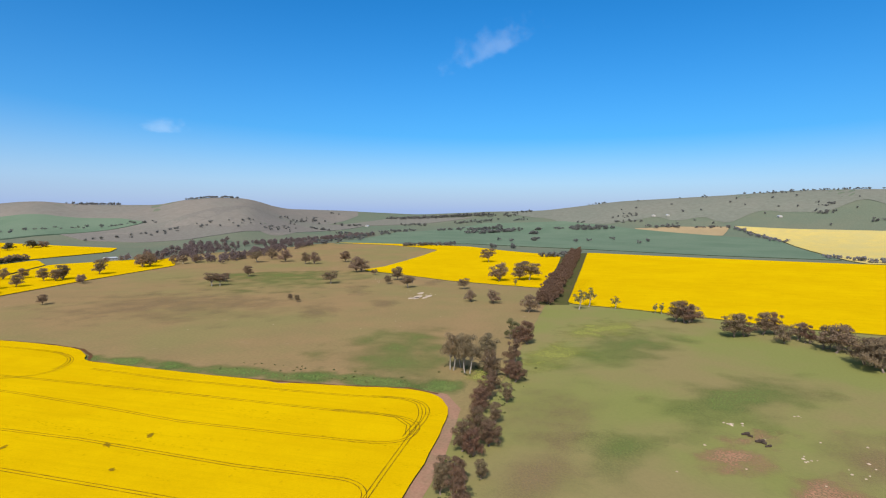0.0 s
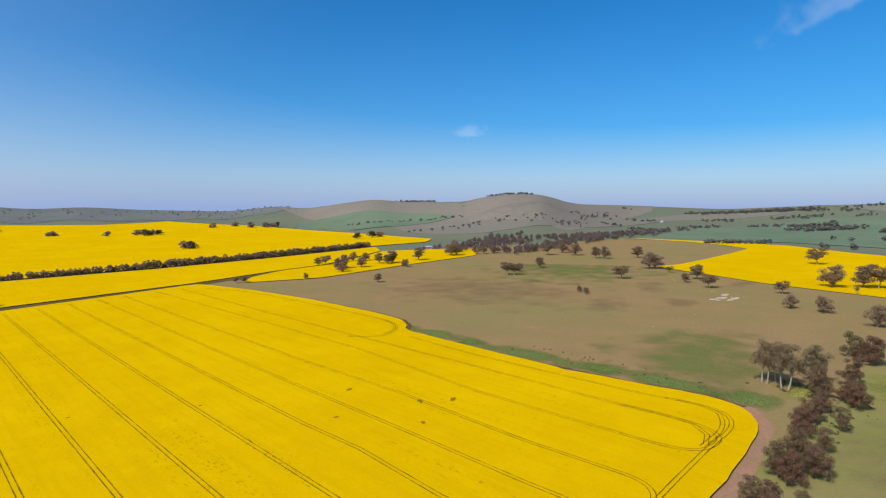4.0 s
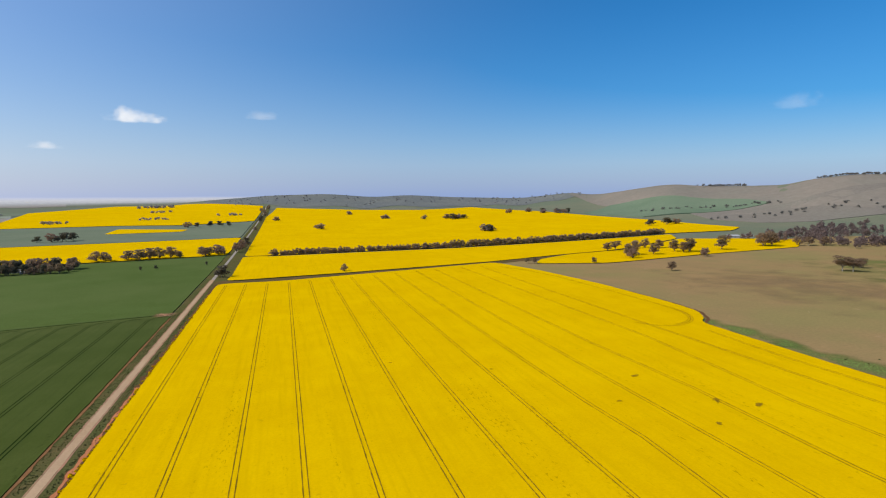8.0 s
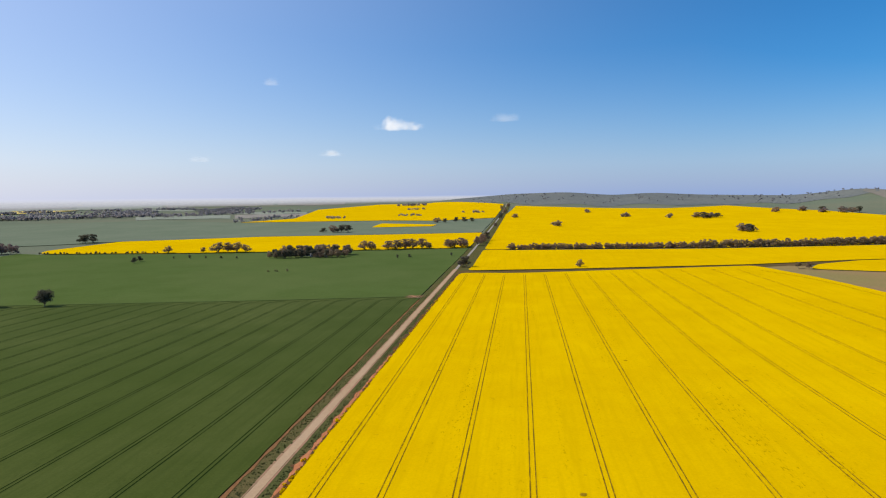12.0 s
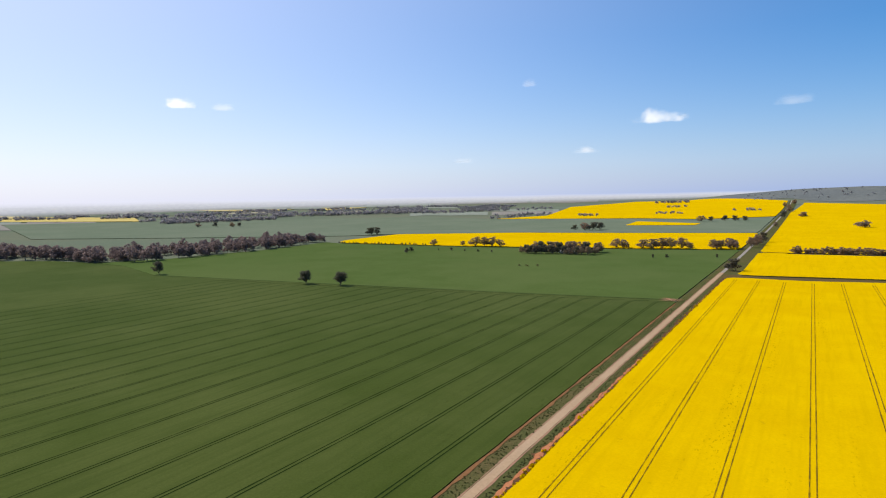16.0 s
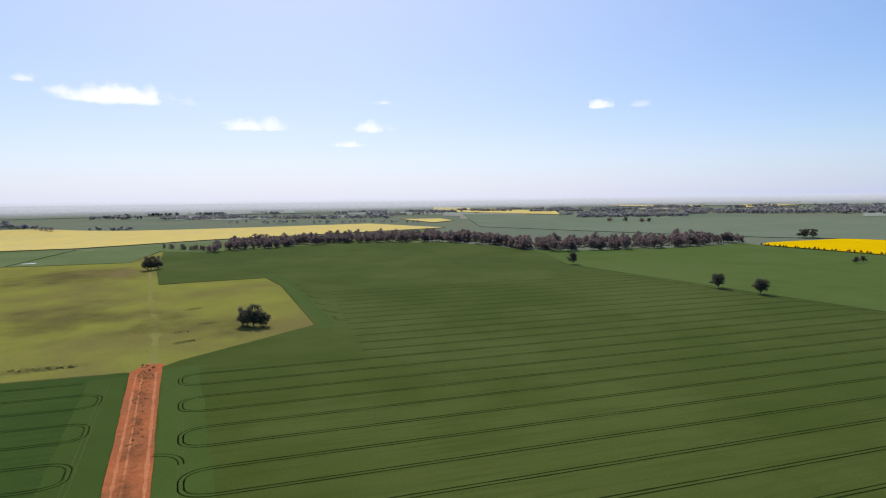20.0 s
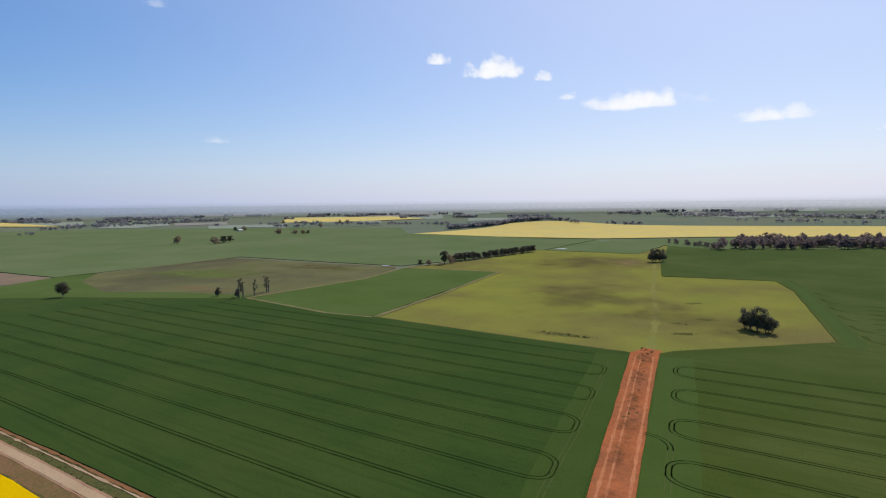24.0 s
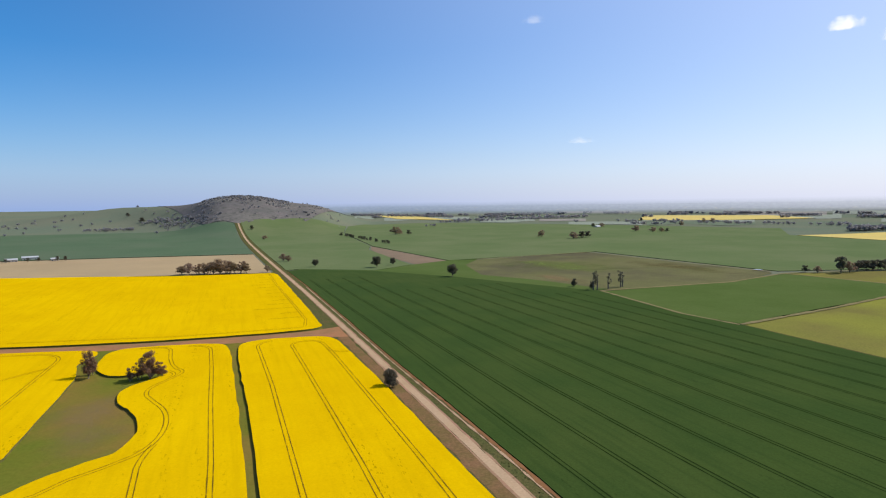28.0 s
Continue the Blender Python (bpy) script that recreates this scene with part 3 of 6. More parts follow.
def soft_patch(name, x, y, a, b, turn, mat, label, lift=0.22, category="ground patch"):
    """A stain lying on the land."""
    n = 12
    c, s = math.cos(radians(turn)), math.sin(radians(turn))
    local = [((i / n) * 2 - 1, (j / n) * 2 - 1) for i in range(n + 1) for j in range(n + 1)]
    z0 = float(land(x, y))
    z = land([x + u * a * c - v * b * s for u, v in local], [y + u * a * s + v * b * c for u, v in local])
    verts = [(u, v, float(g) - z0) for (u, v), g in zip(local, z)]
    w = n + 1
    faces = [(i * w + j, (i + 1) * w + j, (i + 1) * w + j + 1, i * w + j + 1) for i in range(n) for j in range(n) if math.hypot((i + 0.5) * 2 / n - 1, (j + 0.5) * 2 / n - 1) < 0.97]
    ob = new(name, mesh_from(name, verts, faces, mat))
    ob.matrix_basis = pose(x, y, z0 + lift, 0, 0, turn)
    ob.scale = (a, b, 1.0)
    return tagged(ob, label, category, "", "structure")


# patchwork of the far plain
far_rng = random.Random(77)
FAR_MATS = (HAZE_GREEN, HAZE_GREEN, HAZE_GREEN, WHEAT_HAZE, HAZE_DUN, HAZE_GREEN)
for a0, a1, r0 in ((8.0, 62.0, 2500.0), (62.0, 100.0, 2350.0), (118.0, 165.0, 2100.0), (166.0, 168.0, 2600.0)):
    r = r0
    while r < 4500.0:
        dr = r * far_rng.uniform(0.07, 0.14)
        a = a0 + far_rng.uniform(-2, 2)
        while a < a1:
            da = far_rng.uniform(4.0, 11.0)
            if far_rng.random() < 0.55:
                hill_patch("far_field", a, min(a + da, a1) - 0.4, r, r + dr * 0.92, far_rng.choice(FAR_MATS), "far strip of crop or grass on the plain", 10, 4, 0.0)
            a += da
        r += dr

field("lane_bank", ((40, 57), (236, 57), (300, 58), (312, 74), (300, 76), (236, 70), (40, 70)), 0.09, PASTURE_GREEN, "green bank beside the red earth lane", 0, 0.3, category="verge")
field("pasture_east", ((290, 770), (300, 560), (300, 400), (290, 358), (290, 165), (290, 64), (335, 57.2), (690, 57.2), (860, 60), (900, 220), (980, 420), (1069, 405), (1250, 405), (1540, 425), (1640, 515), (1700, 635), (1725, 790), (1720, 870), (1400, 900), (1150, 1000), (1050, 960), (920, 860), (693, 800), (472, 770), (360, 800)), 0.12, PASTURE, "dry brown-green sheep pasture with scattered trees", 0, 1.5)
field("pasture_south_east", ((120, 62), (290, 62), (335, 57), (700, 57), (730, 28), (680, -120), (650, -200), (640, -310), (450, -440), (180, -440), (180, -150), (120, -150), (120, 40)), 0.12, PASTURE_GREEN, "green pasture on red soil with bare stony patches", 0, 1.5)
field("pasture_west", ((-345, -79), (-344, -147), (-350, -290), (-470, -303), (-664, -333), (-640, -480), (-790, -440), (-998, -424), (-998, -238), (-1194, -226), (-1188, -223), (-872, -171), (-716, -136), (-729, -72), (-735, -16), (-658, 3), (-434, 31), (-392, -19), (-361, -59), (-352, -65)), 0.15, PASTURE_YELLOW, "yellow-green rough pasture with a clump tree", 0, 1.2)
field("pasture_dull", ((-384, -827), (-622, -846), (-645, -490), (-526, -453), (-362, -462), (-340, -560), (-300, -640), (-330, -760)), 0.15, PASTURE_DULL, "dull brown pasture with darker wet hollows", 1, 2.0)
field("crop_corner", ((-95, -812), (-185, -748), (-262, -640), (-300, -562), (-352, -466), (-372, -470), (-345, -560), (-305, -640), (-335, -760), (-390, -832), (-335, -836), (-266, -800), (-262, -815), (-188, -762), (-98, -830)), 0.3, WHEAT_FAR, "thin green crop between paddocks", 0, 1.0)
field("ploughed_strip", ((-298, -1190), (-335, -830), (-331, -800), (-271, -806), (-266, -1000), (-277, -1110)), 0.12, PLOUGHED, "pinkish ploughed strip beside green crop", 0, 1.0)
field("stubble_field", ((273, -878), (61, -822), (-57, -792), (-47, -1113), (187, -1150), (480, -1180), (640, -960)), 0.2, STUBBLE, "pale straw stubble field", 0, 1.0)
field("lane_grass_south", ((130, -402), (60, -400), (20, -330), (20, -215), (50, -195), (170, -178), (205, -205), (140, -240)), 0.1, HOLLOW_GRASS, "grassy lane between two canola blocks", 0, 0.5)
field("far_tan_field", ((2545, -165), (2545, -338), (2490, -530), (2325, -470), (2382, -235)), 0.3, STUBBLE, "pale tan fallow field", 0, 2.0)
field("grey_slope", ((1420, 1385), (1529, 1288), (2062, 1207), (2680, 1141), (3125, 668), (3150, 1100), (2453, 1330), (1760, 1560), (1477, 1790), (1400, 1560)), 0.6, GREY_SLOPE, "grey-brown fallow slope below the hill", 1, 3.0, step=30)

field("belt_margin", ((690, 58), (700, 73), (845, 76), (1440, 84), (1570, 50), (1590, 18), (700, 29)), 0.14, VERGE, "dry weedy strip below the shelter belt", 0, 0.5, cell=80)
# bare ground and weeds left between and below the crops
field("crop_margin", ((-70.4, 61), (145, 61), (212, -170), (212, -418), (310, -482), (525, -548), (640, -950), (262, -858), (-70.4, -800)), 0.06, HOLLOW_GRASS, "weedy ground between canola blocks", 0, 0.3, cell=80)
field("crop_margin", ((-70.4, 61), (236, 64), (300, 74), (320, 120), (320, 360), (345, 560), (330, 700), (360, 790), (480, 860), (480, 900), (-60, 760)), 0.06, DARK_VERGE, "weedy ground below the canola", 0, 0.3, cell=80)

# ------------------------------------------------------------------ crops
CAN = (CANOLA, CROP_EDGE)
HC = 1.25
C1 = ((-72.4, 698), (2, 700), (120, 735), (313, 792), (338, 690), (352, 562), (353.5, 450), (350, 402), (337, 379), (322, 365), (320, 335), (317, 257), (317.5, 208), (314, 196), (318.5, 184), (321, 150), (328, 114), (323, 94), (309, 82), (290, 76), (235, 71), (100, 68), (-72.4, 66))
canola_main = field("canola_field", C1, HC, CAN, "bright yellow flowering canola with sprayer wheel lines", 1, 0.9, step=7)
canola_fields = []


def canola(pts, label, step=16, mats=CAN, corner=1, rough=0.8):
    canola_fields.append(field("canola_field", pts, HC, mats, label, corner, rough, step=step))


canola(((-66, 721), (83, 750), (306, 804), (470, 864), (590, 896), (700, 961), (860, 1062), (925, 1165), (597, 1083), (321, 1029), (143, 1014), (-22, 996), (-26, 1006), (-63, 1004), (-62, 760)), "strip of flowering canola in front of a tree belt")
canola(((366, 760), (472, 731), (693, 783), (940, 822), (1075, 936), (1000, 1000), (862, 1054), (704, 954), (596, 890), (476, 858), (400, 812)), "flowering canola wedge beside the pasture")
canola(((-62, 1012), (-26, 1014), (143, 1034), (321, 1050), (597, 1102), (912, 1194), (1151, 1207), (1254, 1285), (1232, 1661), (1224, 2057), (1196, 2417), (1016, 2950), (685, 2820), (350, 2948), (-27, 3150), (-62, 2445)), "wide canola plain dotted with dark trees")
canola(((994, 435), (941, 326), (886, 229), (841, 74), (998, 74), (1211, 76), (1430, 82), (1510, 135), (1575, 236), (1712, 382), (1748, 560), (1735, 800), (1722, 858), (1713, 791), (1689, 641), (1628, 525), (1542, 437), (1365, 425), (1217, 420), (1069, 418)), "canola field behind the brown pasture")
canola(((705, 31), (1590, 19), (1504, -268), (1421, -614), (1250, -1000), (540, -420), (602, -290), (617, -190), (652, -119), (685, -45)), "flowering canola field beyond a row of gums")
canola(((-857, 893), (-565, 930), (-249, 1004), (-93, 1046), (-94, 1440), (-342, 1370), (-623, 1297), (-891, 1143), (-890, 940)), "long strip of flowering canola beside the road")
canola(((-1003, 1885), (-903, 2145), (-1115, 2975), (-941, 3700), (-577, 3800), (-98, 3288), (-98, 2190), (-299, 2005), (-510, 2025)), "far canola field with scattered trees")
canola(((-449, 1650), (-269, 1700), (-265, 1784), (-466, 1850)), "small far wedge of canola")
canola(((-6.6, 55), (-6.2, -170), (-5.8, -240), (-4.6, -290), (-3.7, -330), (-3.6, -366), (-7, -380), (-22, -385.5), (-42, -381.5), (-55, -379.5), (-64, -373), (-67, -358), (-69.7, -290), (-71, -235), (-71.8, -170), (-72.6, -140), (-72.6, 55)), "canola block between the gravel road and a grass lane", 8)
canola(((-2.8, 55), (-2.6, -170), (-2, -230), (-1.2, -280), (0.2, -350), (2.5, -381), (17, -389), (38, -392.5), (51, -395), (65, -395), (72, -386), (73, -367), (71, -347), (63, -333), (55, -328.5), (46, -332), (36, -336), (33.6, -328), (36, -319), (43, -313), (48, -308.5), (51.5, -301), (52, -292), (49.5, -281), (44.7, -272), (39.7, -260), (37, -249), (37, -239), (39.3, -228), (42.5, -221.5), (49, -218.5), (56, -214), (63, -209), (69.5, -200), (90, -191), (140, -184), (141, 55)), "canola block curling round a grassy hollow", 8)
canola(((80, -398), (76.8, -386), (79, -376), (83.5, -364), (77.5, -338), (77.8, -300), (77.8, -255), (79.5, -222), (140, -210), (200, -210), (202, -428), (135, -414), (103, -405.5)), "canola block beside a grassy hollow", 8)
canola(((140, -432), (107, -423), (73.6, -416.2), (39, -409.2), (3, -405.4), (-34.6, -402), (-55, -402.5), (-64.3, -410), (-64.6, -426), (-64.4, -507), (-62.8, -702), (-61.5, -778), (66, -802), (150, -842), (282, -888), (620, -960), (520, -545), (300, -482)), "rectangular canola field beside the gravel road", 8)
PALE = (CANOLA_PALE, CROP_EDGE)
canola(((2492, -546), (2217, -953), (1900, -1100), (1443, -700), (1444, -590), (1533, -584), (2192, -626)), "pale canola below the ridge", 25, PALE, 0, 2.0)
canola(((-1299, -941), (-1291, -665), (-1325, -408), (-1480, -160), (-1700, 500), (-2035, 307), (-1918, -394), (-1797, -665), (-1700, -830)), "pale canola field before a wooded rise", 25, PALE, 0, 2.0)
canola(((-788, -3104), (-793, -2621), (-981, -2349), (-974, -2803)), "far sliver of canola at the hill foot", 25, PALE, 0, 2.0)
canola(((-2993, 812), (-2321, 1236), (-2639, 1377), (-3698, 1003)), "far strip of pale canola", 25, PALE, 0, 2.0)
canola(((-1999, 543), (-2093, 649), (-2260, 643), (-2300, 480)), "far corner of pale canola", 25, PALE, 0, 2.0)
canola(((-1592, -1841), (-1767, -1634), (-2130, -1473), (-2251, -1767), (-1906, -2161)), "far pale canola dotted with trees", 25, PALE, 0, 2.0)
canola(((-3186, 2024), (-2911, 1999), (-2585, 2155), (-2700, 2400)), "far strip of pale canola", 25, PALE, 0, 2.0)
canola(((-2389, 2240), (-2368, 2403), (-2386, 2730), (-2650, 2600)), "far strip of pale canola", 25, PALE, 0, 2.0)

HW = 0.55
WH = (WHEAT, WHEAT_RUT)
wheat_north = field("wheat_field", ((-92, -21), (-92, 522), (-103, 527), (-223, 499), (-477, 449), (-720, 402), (-870, 440), (-955, 440), (-1060, 420), (-1200, 340), (-1262, 129), (-1150, -127), (-1190, -222), (-875, -172), (-718, -139), (-727, -72), (-732, -18), (-660, 0), (-436, 27), (-394, -20), (-361, -58), (-350, -65.2), (-266, -51.6), (-172, -35.5), (-92, -21.5)), HW, WH, "dark green young wheat with sprayer wheel lines", 0, 0.5, step=10)
wheat_south = field("wheat_field", ((-92, -36.5), (-173, -50.5), (-266, -67), (-343, -81), (-343, -147), (-348, -285), (-340, -338), (-356, -462), (-305, -558), (-267, -635), (-192, -741), (-97, -812), (-79, -800), (-84.6, -630), (-87.4, -440), (-88.4, -310), (-91, -225), (-92.3, -150)), HW, (WHEAT_DEEP, WHEAT_RUT), "dark green young wheat beside the gravel road", 0, 0.5, step=10)
field("wheat_field", ((-93, 531), (-93, 1040), (-249, 994), (-565, 920), (-850, 884), (-900, 895), (-880, 720), (-906, 530), (-958, 441), (-870, 441), (-720, 403), (-477, 450), (-223, 500.5)), HW, (WHEAT_FAR, WHEAT_RUT), "green wheat round a farmstead", 0, 0.6)
field("wheat_field", ((-98, 1455), (-342, 1385), (-623, 1312), (-891, 1158), (-1000, 1050), (-1700, 620), (-2600, 850), (-2300, 1230), (-1400, 2000), (-1010, 1880), (-510, 2012), (-299, 1992), (-98, 2175)), HW, (WHEAT_HAZE, WHEAT_RUT), "far green crop greyed by painted haze, with scattered trees", 0, 2.0, step=30)
field("wheat_field", ((-356.5, -460), (-341.5, -338), (-349.5, -291.5), (-663, -334.5), (-641, -476), (-526, -453)), HW, (WHEAT_FAR, WHEAT_RUT), "light green crop beside rough pasture", 0, 0.6)
field("wheat_field", ((-660, -500), (-640, -850), (-338, -834), (-302, -1195), (-345, -1720), (-408, -1968), (-520, -2180), (-760, -2200), (-1020, -2010), (-1330, -1560), (-1530, -1160), (-1300, -960), (-1296, -404), (-998, -414), (-998, -432), (-800, -455)), HW, (WHEAT_LIGHT, WHEAT_RUT), "wide light green crop", 0, 1.5, step=30)
field("wheat_field", ((-78, -812), (-98, -818), (-192, -752), (-262, -800), (-272, -1110), (-298, -1200), (-338, -1700), (-400, -1960), (-220, -1960), (-46, -1860), (-61, -1500), (-71, -1110)), HW, (WHEAT_LIGHT, WHEAT_RUT), "green crop beside the far road", 0, 1.0, step=25)
field("wheat_field", ((-48, -1122), (187, -1160), (480, -1190), (900, -1500), (640, -2060), (300, -2020), (120, -1930), (-26, -1850), (-37, -1500)), HW, (WHEAT_GREY_HAZE, WHEAT_RUT), "green crop behind the stubble", 0, 1.0, step=30)
field("wheat_field", ((-1195, -230), (-1145, -130), (-1260, 125), (-1190, 300), (-1650, 450), (-1440, -160), (-1300, -400), (-1000, -410), (-1000, -235)), HW, (WHEAT_LIGHT, WHEAT_RUT), "green crop before the wood", 0, 1.5, step=30)
field("wheat_field", ((1683, 838), (2402, 884), (2914, 561), (2806, 144), (2541, -157), (2300, -483), (2192, -616), (1540, -575), (1607, -287), (1725, 4), (1848, 414)), HW, (WHEAT_BLUE_HAZE, WHEAT_RUT), "dark green crop with painted blue haze below the hills", 0, 2.0, step=40)
field("wheat_field", ((1276, 2190), (1285, 1780), (1440, 1735), (1604, 1657), (1731, 1635), (1735, 1760), (1680, 1890), (1560, 2110), (1500, 2330)), 3.0, (WHEAT_BLUE_HAZE, WHEAT_BLUE_HAZE), "dark green crop on the hill slope", 1, 2.0, step=30)

# ------------------------------------------------------------------ road, lanes, tracks
field("road_verge", ((-61, 3300), (-61, 722), (-72, 705), (-72, 60), (-71.4, -160), (-69, -260), (-66, -350), (-63, -430), (-61, -770), (-46, -1270), (-34, -1700), (-26, -1880), (-48, -1880), (-58, -1700), (-70, -1270), (-79, -900), (-84, -640), (-87, -440), (-88, -310), (-91, -220), (-92.3, -150), (-92.3, 3300)), 0.1, VERGE, "rough grass verge with red earth", 0, 0.8, step=12, cell=60, category="verge")
ROAD_SOUTH = ((-67.5, -920), (-57.5, -1270), (-46, -1670), (-37, -1868))
ROAD_NEAR = ((-82.6, 742), (-82.6, -120), (-81.9, -220), (-80.4, -300), (-78.9, -420), (-75.8, -600), (-67.5, -920))
strip("gravel_road", ROAD_SOUTH, 5.2, 0.22, GRAVEL, "pale gravel road climbing the far hill", 12, category="road", jag=0.05)
strip("gravel_road", ROAD_NEAR, 3.6, 0.22, GRAVEL, "pale gravel country road", 12, category="road", jag=0.05)
for d, w in ((-2.3, 0.9), (2.3, 0.9)):
    strip("road_edge", offset_line(resampled(ROAD_NEAR, 40, closed=False), d), w, 0.2, PINK_EARTH, "loose earth at the edge of the gravel", 5, category="verge", jag=0.6)
strip("sealed_road", ((-82.2, 742), (-82.2, 3300)), 4.2, 0.22, BITUMEN, "grey sealed country road", 25, category="road", jag=0.03)
strip("red_shoulder", ((-91.3, 515), (-91.3, -150), (-90.4, -220), (-87.9, -300), (-86.8, -440), (-84, -630), (-79, -800)), 1.7, 0.26, RED_DUST, "strip of bare red earth at the crop edge", 4, category="verge", jag=0.5)
strip("tan_shoulder", ((-90.0, -110), (-89.8, -160), (-88.2, -230), (-86.0, -310), (-84.8, -440), (-82, -630)), 0.8, 0.25, GRAVEL, "pale worn line beside the crop edge", 4, category="verge", jag=0.8)
field("red_track", ((-92, -37.2), (-173, -51.2), (-266, -67.7), (-345, -82), (-360, -76), (-358, -65), (-349, -64.8), (-266, -50.8), (-173, -34.8), (-92, -20.8)), 0.26, RED_EARTH, "bare red earth farm track between wheat blocks", 0, 0.9, step=5, cell=20, category="track")
field("red_lane", ((-80, 60), (236, 63.5), (304, 72), (327, 86), (331.5, 108), (327, 150), (320, 200), (315, 200), (320, 114), (313, 95), (290, 82), (235, 74), (-80, 70)), 0.2, PINK_EARTH, "red earth lane round the canola corner", 0, 0.5, step=5, cell=30, category="track")
field("red_lane", ((-76, -408), (-55, -401.5), (-34, -400.5), (3, -404), (39, -407.5), (107, -421.5), (300, -478), (300, -440), (135, -413), (80, -399.5), (60, -396), (38, -393.5), (2, -386), (-42, -382), (-58, -379), (-76, -372)), 0.17, RED_LANE, "red earth headland lane between canola blocks", 0, 0.6, step=6, cell=30, category="track")
field("grass_lane", ((-7.2, 50), (-7, -200), (-5.6, -290), (-4.6, -366), (-6, -386), (3, -386), (0.8, -350), (-0.6, -280), (-1.6, -200), (-2, 50)), 0.15, HOLLOW_GRASS, "narrow grass lane between canola blocks", 0, 0.2, step=10, cell=40, category="track")
strip("field_lane", ((-78, 710), (2, 713), (120, 744), (310, 800), (475, 862), (592, 893), (702, 958)), 30.0, 0.2, DARK_VERGE, "dark grass lane between canola fields", 10, category="track")
strip("paddock_track", ((-349, -289), (-470, -304), (-664, -335), (-645, -478)), 4.0, 0.64, LANE_TAN, "thin bare track along the paddock fence", 8, category="track", jag=0.4)
strip("paddock_track", ((-357, -464), (-526, -453), (-645, -480), (-800, -450), (-995, -424)), 4.0, 0.64, LANE_TAN, "thin bare track along the paddock fence", 8, category="track", jag=0.4)
strip("paddock_track", ((-347, -289), (-341, -338), (-357, -463)), 3.0, 0.63, LANE_TAN, "thin bare edge of the wheat", 8, category="track", jag=0.4)
strip("paddock_track", ((-345, -84), (-345, -147), (-350, -288)), 2.2, 0.19, VERGE, "thin bare edge of the wheat", 8, category="track", jag=0.3)
strip("paddock_track", ((-384, -829), (-622, -848), (-648, -500)), 4.0, 0.64, LANE_TAN, "thin bare track round the dull pasture", 8, category="track", jag=0.4)
strip("field_lane", ((-104, 531), (-223, 503), (-477, 452.5), (-700, 408)), 2.6, 0.62, LANE_GRASS, "thin grassy lane between wheat fields", 10, category="track")
strip("field_lane", ((-480, 450), (-720, 402.5), (-870, 440.5), (-960, 440.5)), 12.0, 0.33, WHEAT_MID, "thin crop in the seam between wheat fields", 10, category="field")
strip("red_shoulder", ((-74.1, 62), (-74.1, 400), (-73.6, 690)), 3.6, 0.27, SOIL_AND_SHADE, "dark bare earth under the canola edge", 3, category="verge", jag=0.9)
strip("red_shoulder", ((-75.4, 100), (-75.1, 180), (-75.0, 240), (-74.6, 330)), 1.5, 0.285, WORN_RED, "bare red earth beside the canola edge", 3, category="verge", jag=0.9)
EAST_RIM = ((353.5, 562), (355.5, 440), (350.5, 400), (338, 377), (323, 363), (320.5, 330), (317.5, 257), (320, 190), (323.5, 150), (330.5, 114), (325, 92))
# dark strip paints the crop's cast shade together with bare soil
strip("red_shoulder", offset_line(resampled(EAST_RIM, 20, closed=False), 1.2), 2.6, 0.28, SOIL_AND_SHADE, "bare red strip with painted shade along the canola edge", 4, category="verge", jag=0.5)
for d, w in ((-5.4, 1.2), (4.6, 1.0), (1.6, 0.8)):
    strip("wheel_way", offset_line(resampled(((-96, -29.5), (-173, -43), (-266, -59), (-340, -72)), 20, closed=False), d), w, 0.29, WORN_RED, "paler worn wheel way on the red track", 3, category="track", jag=0.6)
strip("worn_path", ((-358, -72), (-470, -92), (-620, -128), (-715, -146), (-860, -178)), 5.0, 0.17, WORN_GRASS, "faint worn path through rough pasture", 6, category="track", jag=0.7)
strip("bare_verge", ((-77.2, 40), (-77, -150), (-75.6, -240), (-73.8, -310), (-71.4, -400)), 6.2, 0.145, BROWN_VERGE, "bare brown ground between road and canola", 5, category="verge", jag=0.25)
stains_laid = []


def stain(x, y, a, b, turn, mat, label, lift):
    """A patch of other grass or soil, each a little above the last."""
    if math.hypot(x, y) < 850 and lift < 0.35:
        lift = 0.13
    stains_laid.append(soft_patch("ground_patch", x, y, a * 1.4, b * 1.4, turn, mat, label, lift + 0.003 * (1 + len(stains_laid))))


for x, y, a, b, turn in ((332, 235, 15, 62, 3), (332, 345, 13, 55, 1), (342, 145, 19, 48, -4), (341, 92, 20, 20, 0)):
    stain(x, y, a, b, turn, STAIN_LUSH, "lush green strip along the canola", 0.22)
stain(372, 74, 22, 11, 10, STAIN_YELLOW, "yellow-green grass below the gums", 0.22)
for x, y, a, b, turn in ((745, 330, 60, 22, 30), (640, 250, 46, 20, 10), (560, 300, 60, 26, 20), (860, 250, 40, 18, 0)):
    stain(x, y, a, b, turn, STAIN_BROWN, "reddish thin grass in the brown pasture", 0.22)
stain(420, 150, 90, 60, 20, STAIN_GREEN, "greener grass near the shelter belt", 0.20)
stain(870, 540, 230, 150, 30, STAIN_GREEN, "greener rise of the brown pasture", 0.20)
stain(560, 480, 120, 150, 0, STAIN_BROWN, "dry brown grass", 0.19)
stain(306, -82, 24, 9, -52, STAIN_RED, "bare reddish stony soil in pasture", 0.24)
stain(274, -64, 24, 15, -40, STAIN_RED, "bare pinkish soil in pasture", 0.24)
stain(248, -92, 24, 15, -40, STAIN_RED, "thin reddish soil in pasture", 0.22)
stain(300, -140, 56, 26, -50, STAIN_BROWN, "dry brown grass", 0.22)
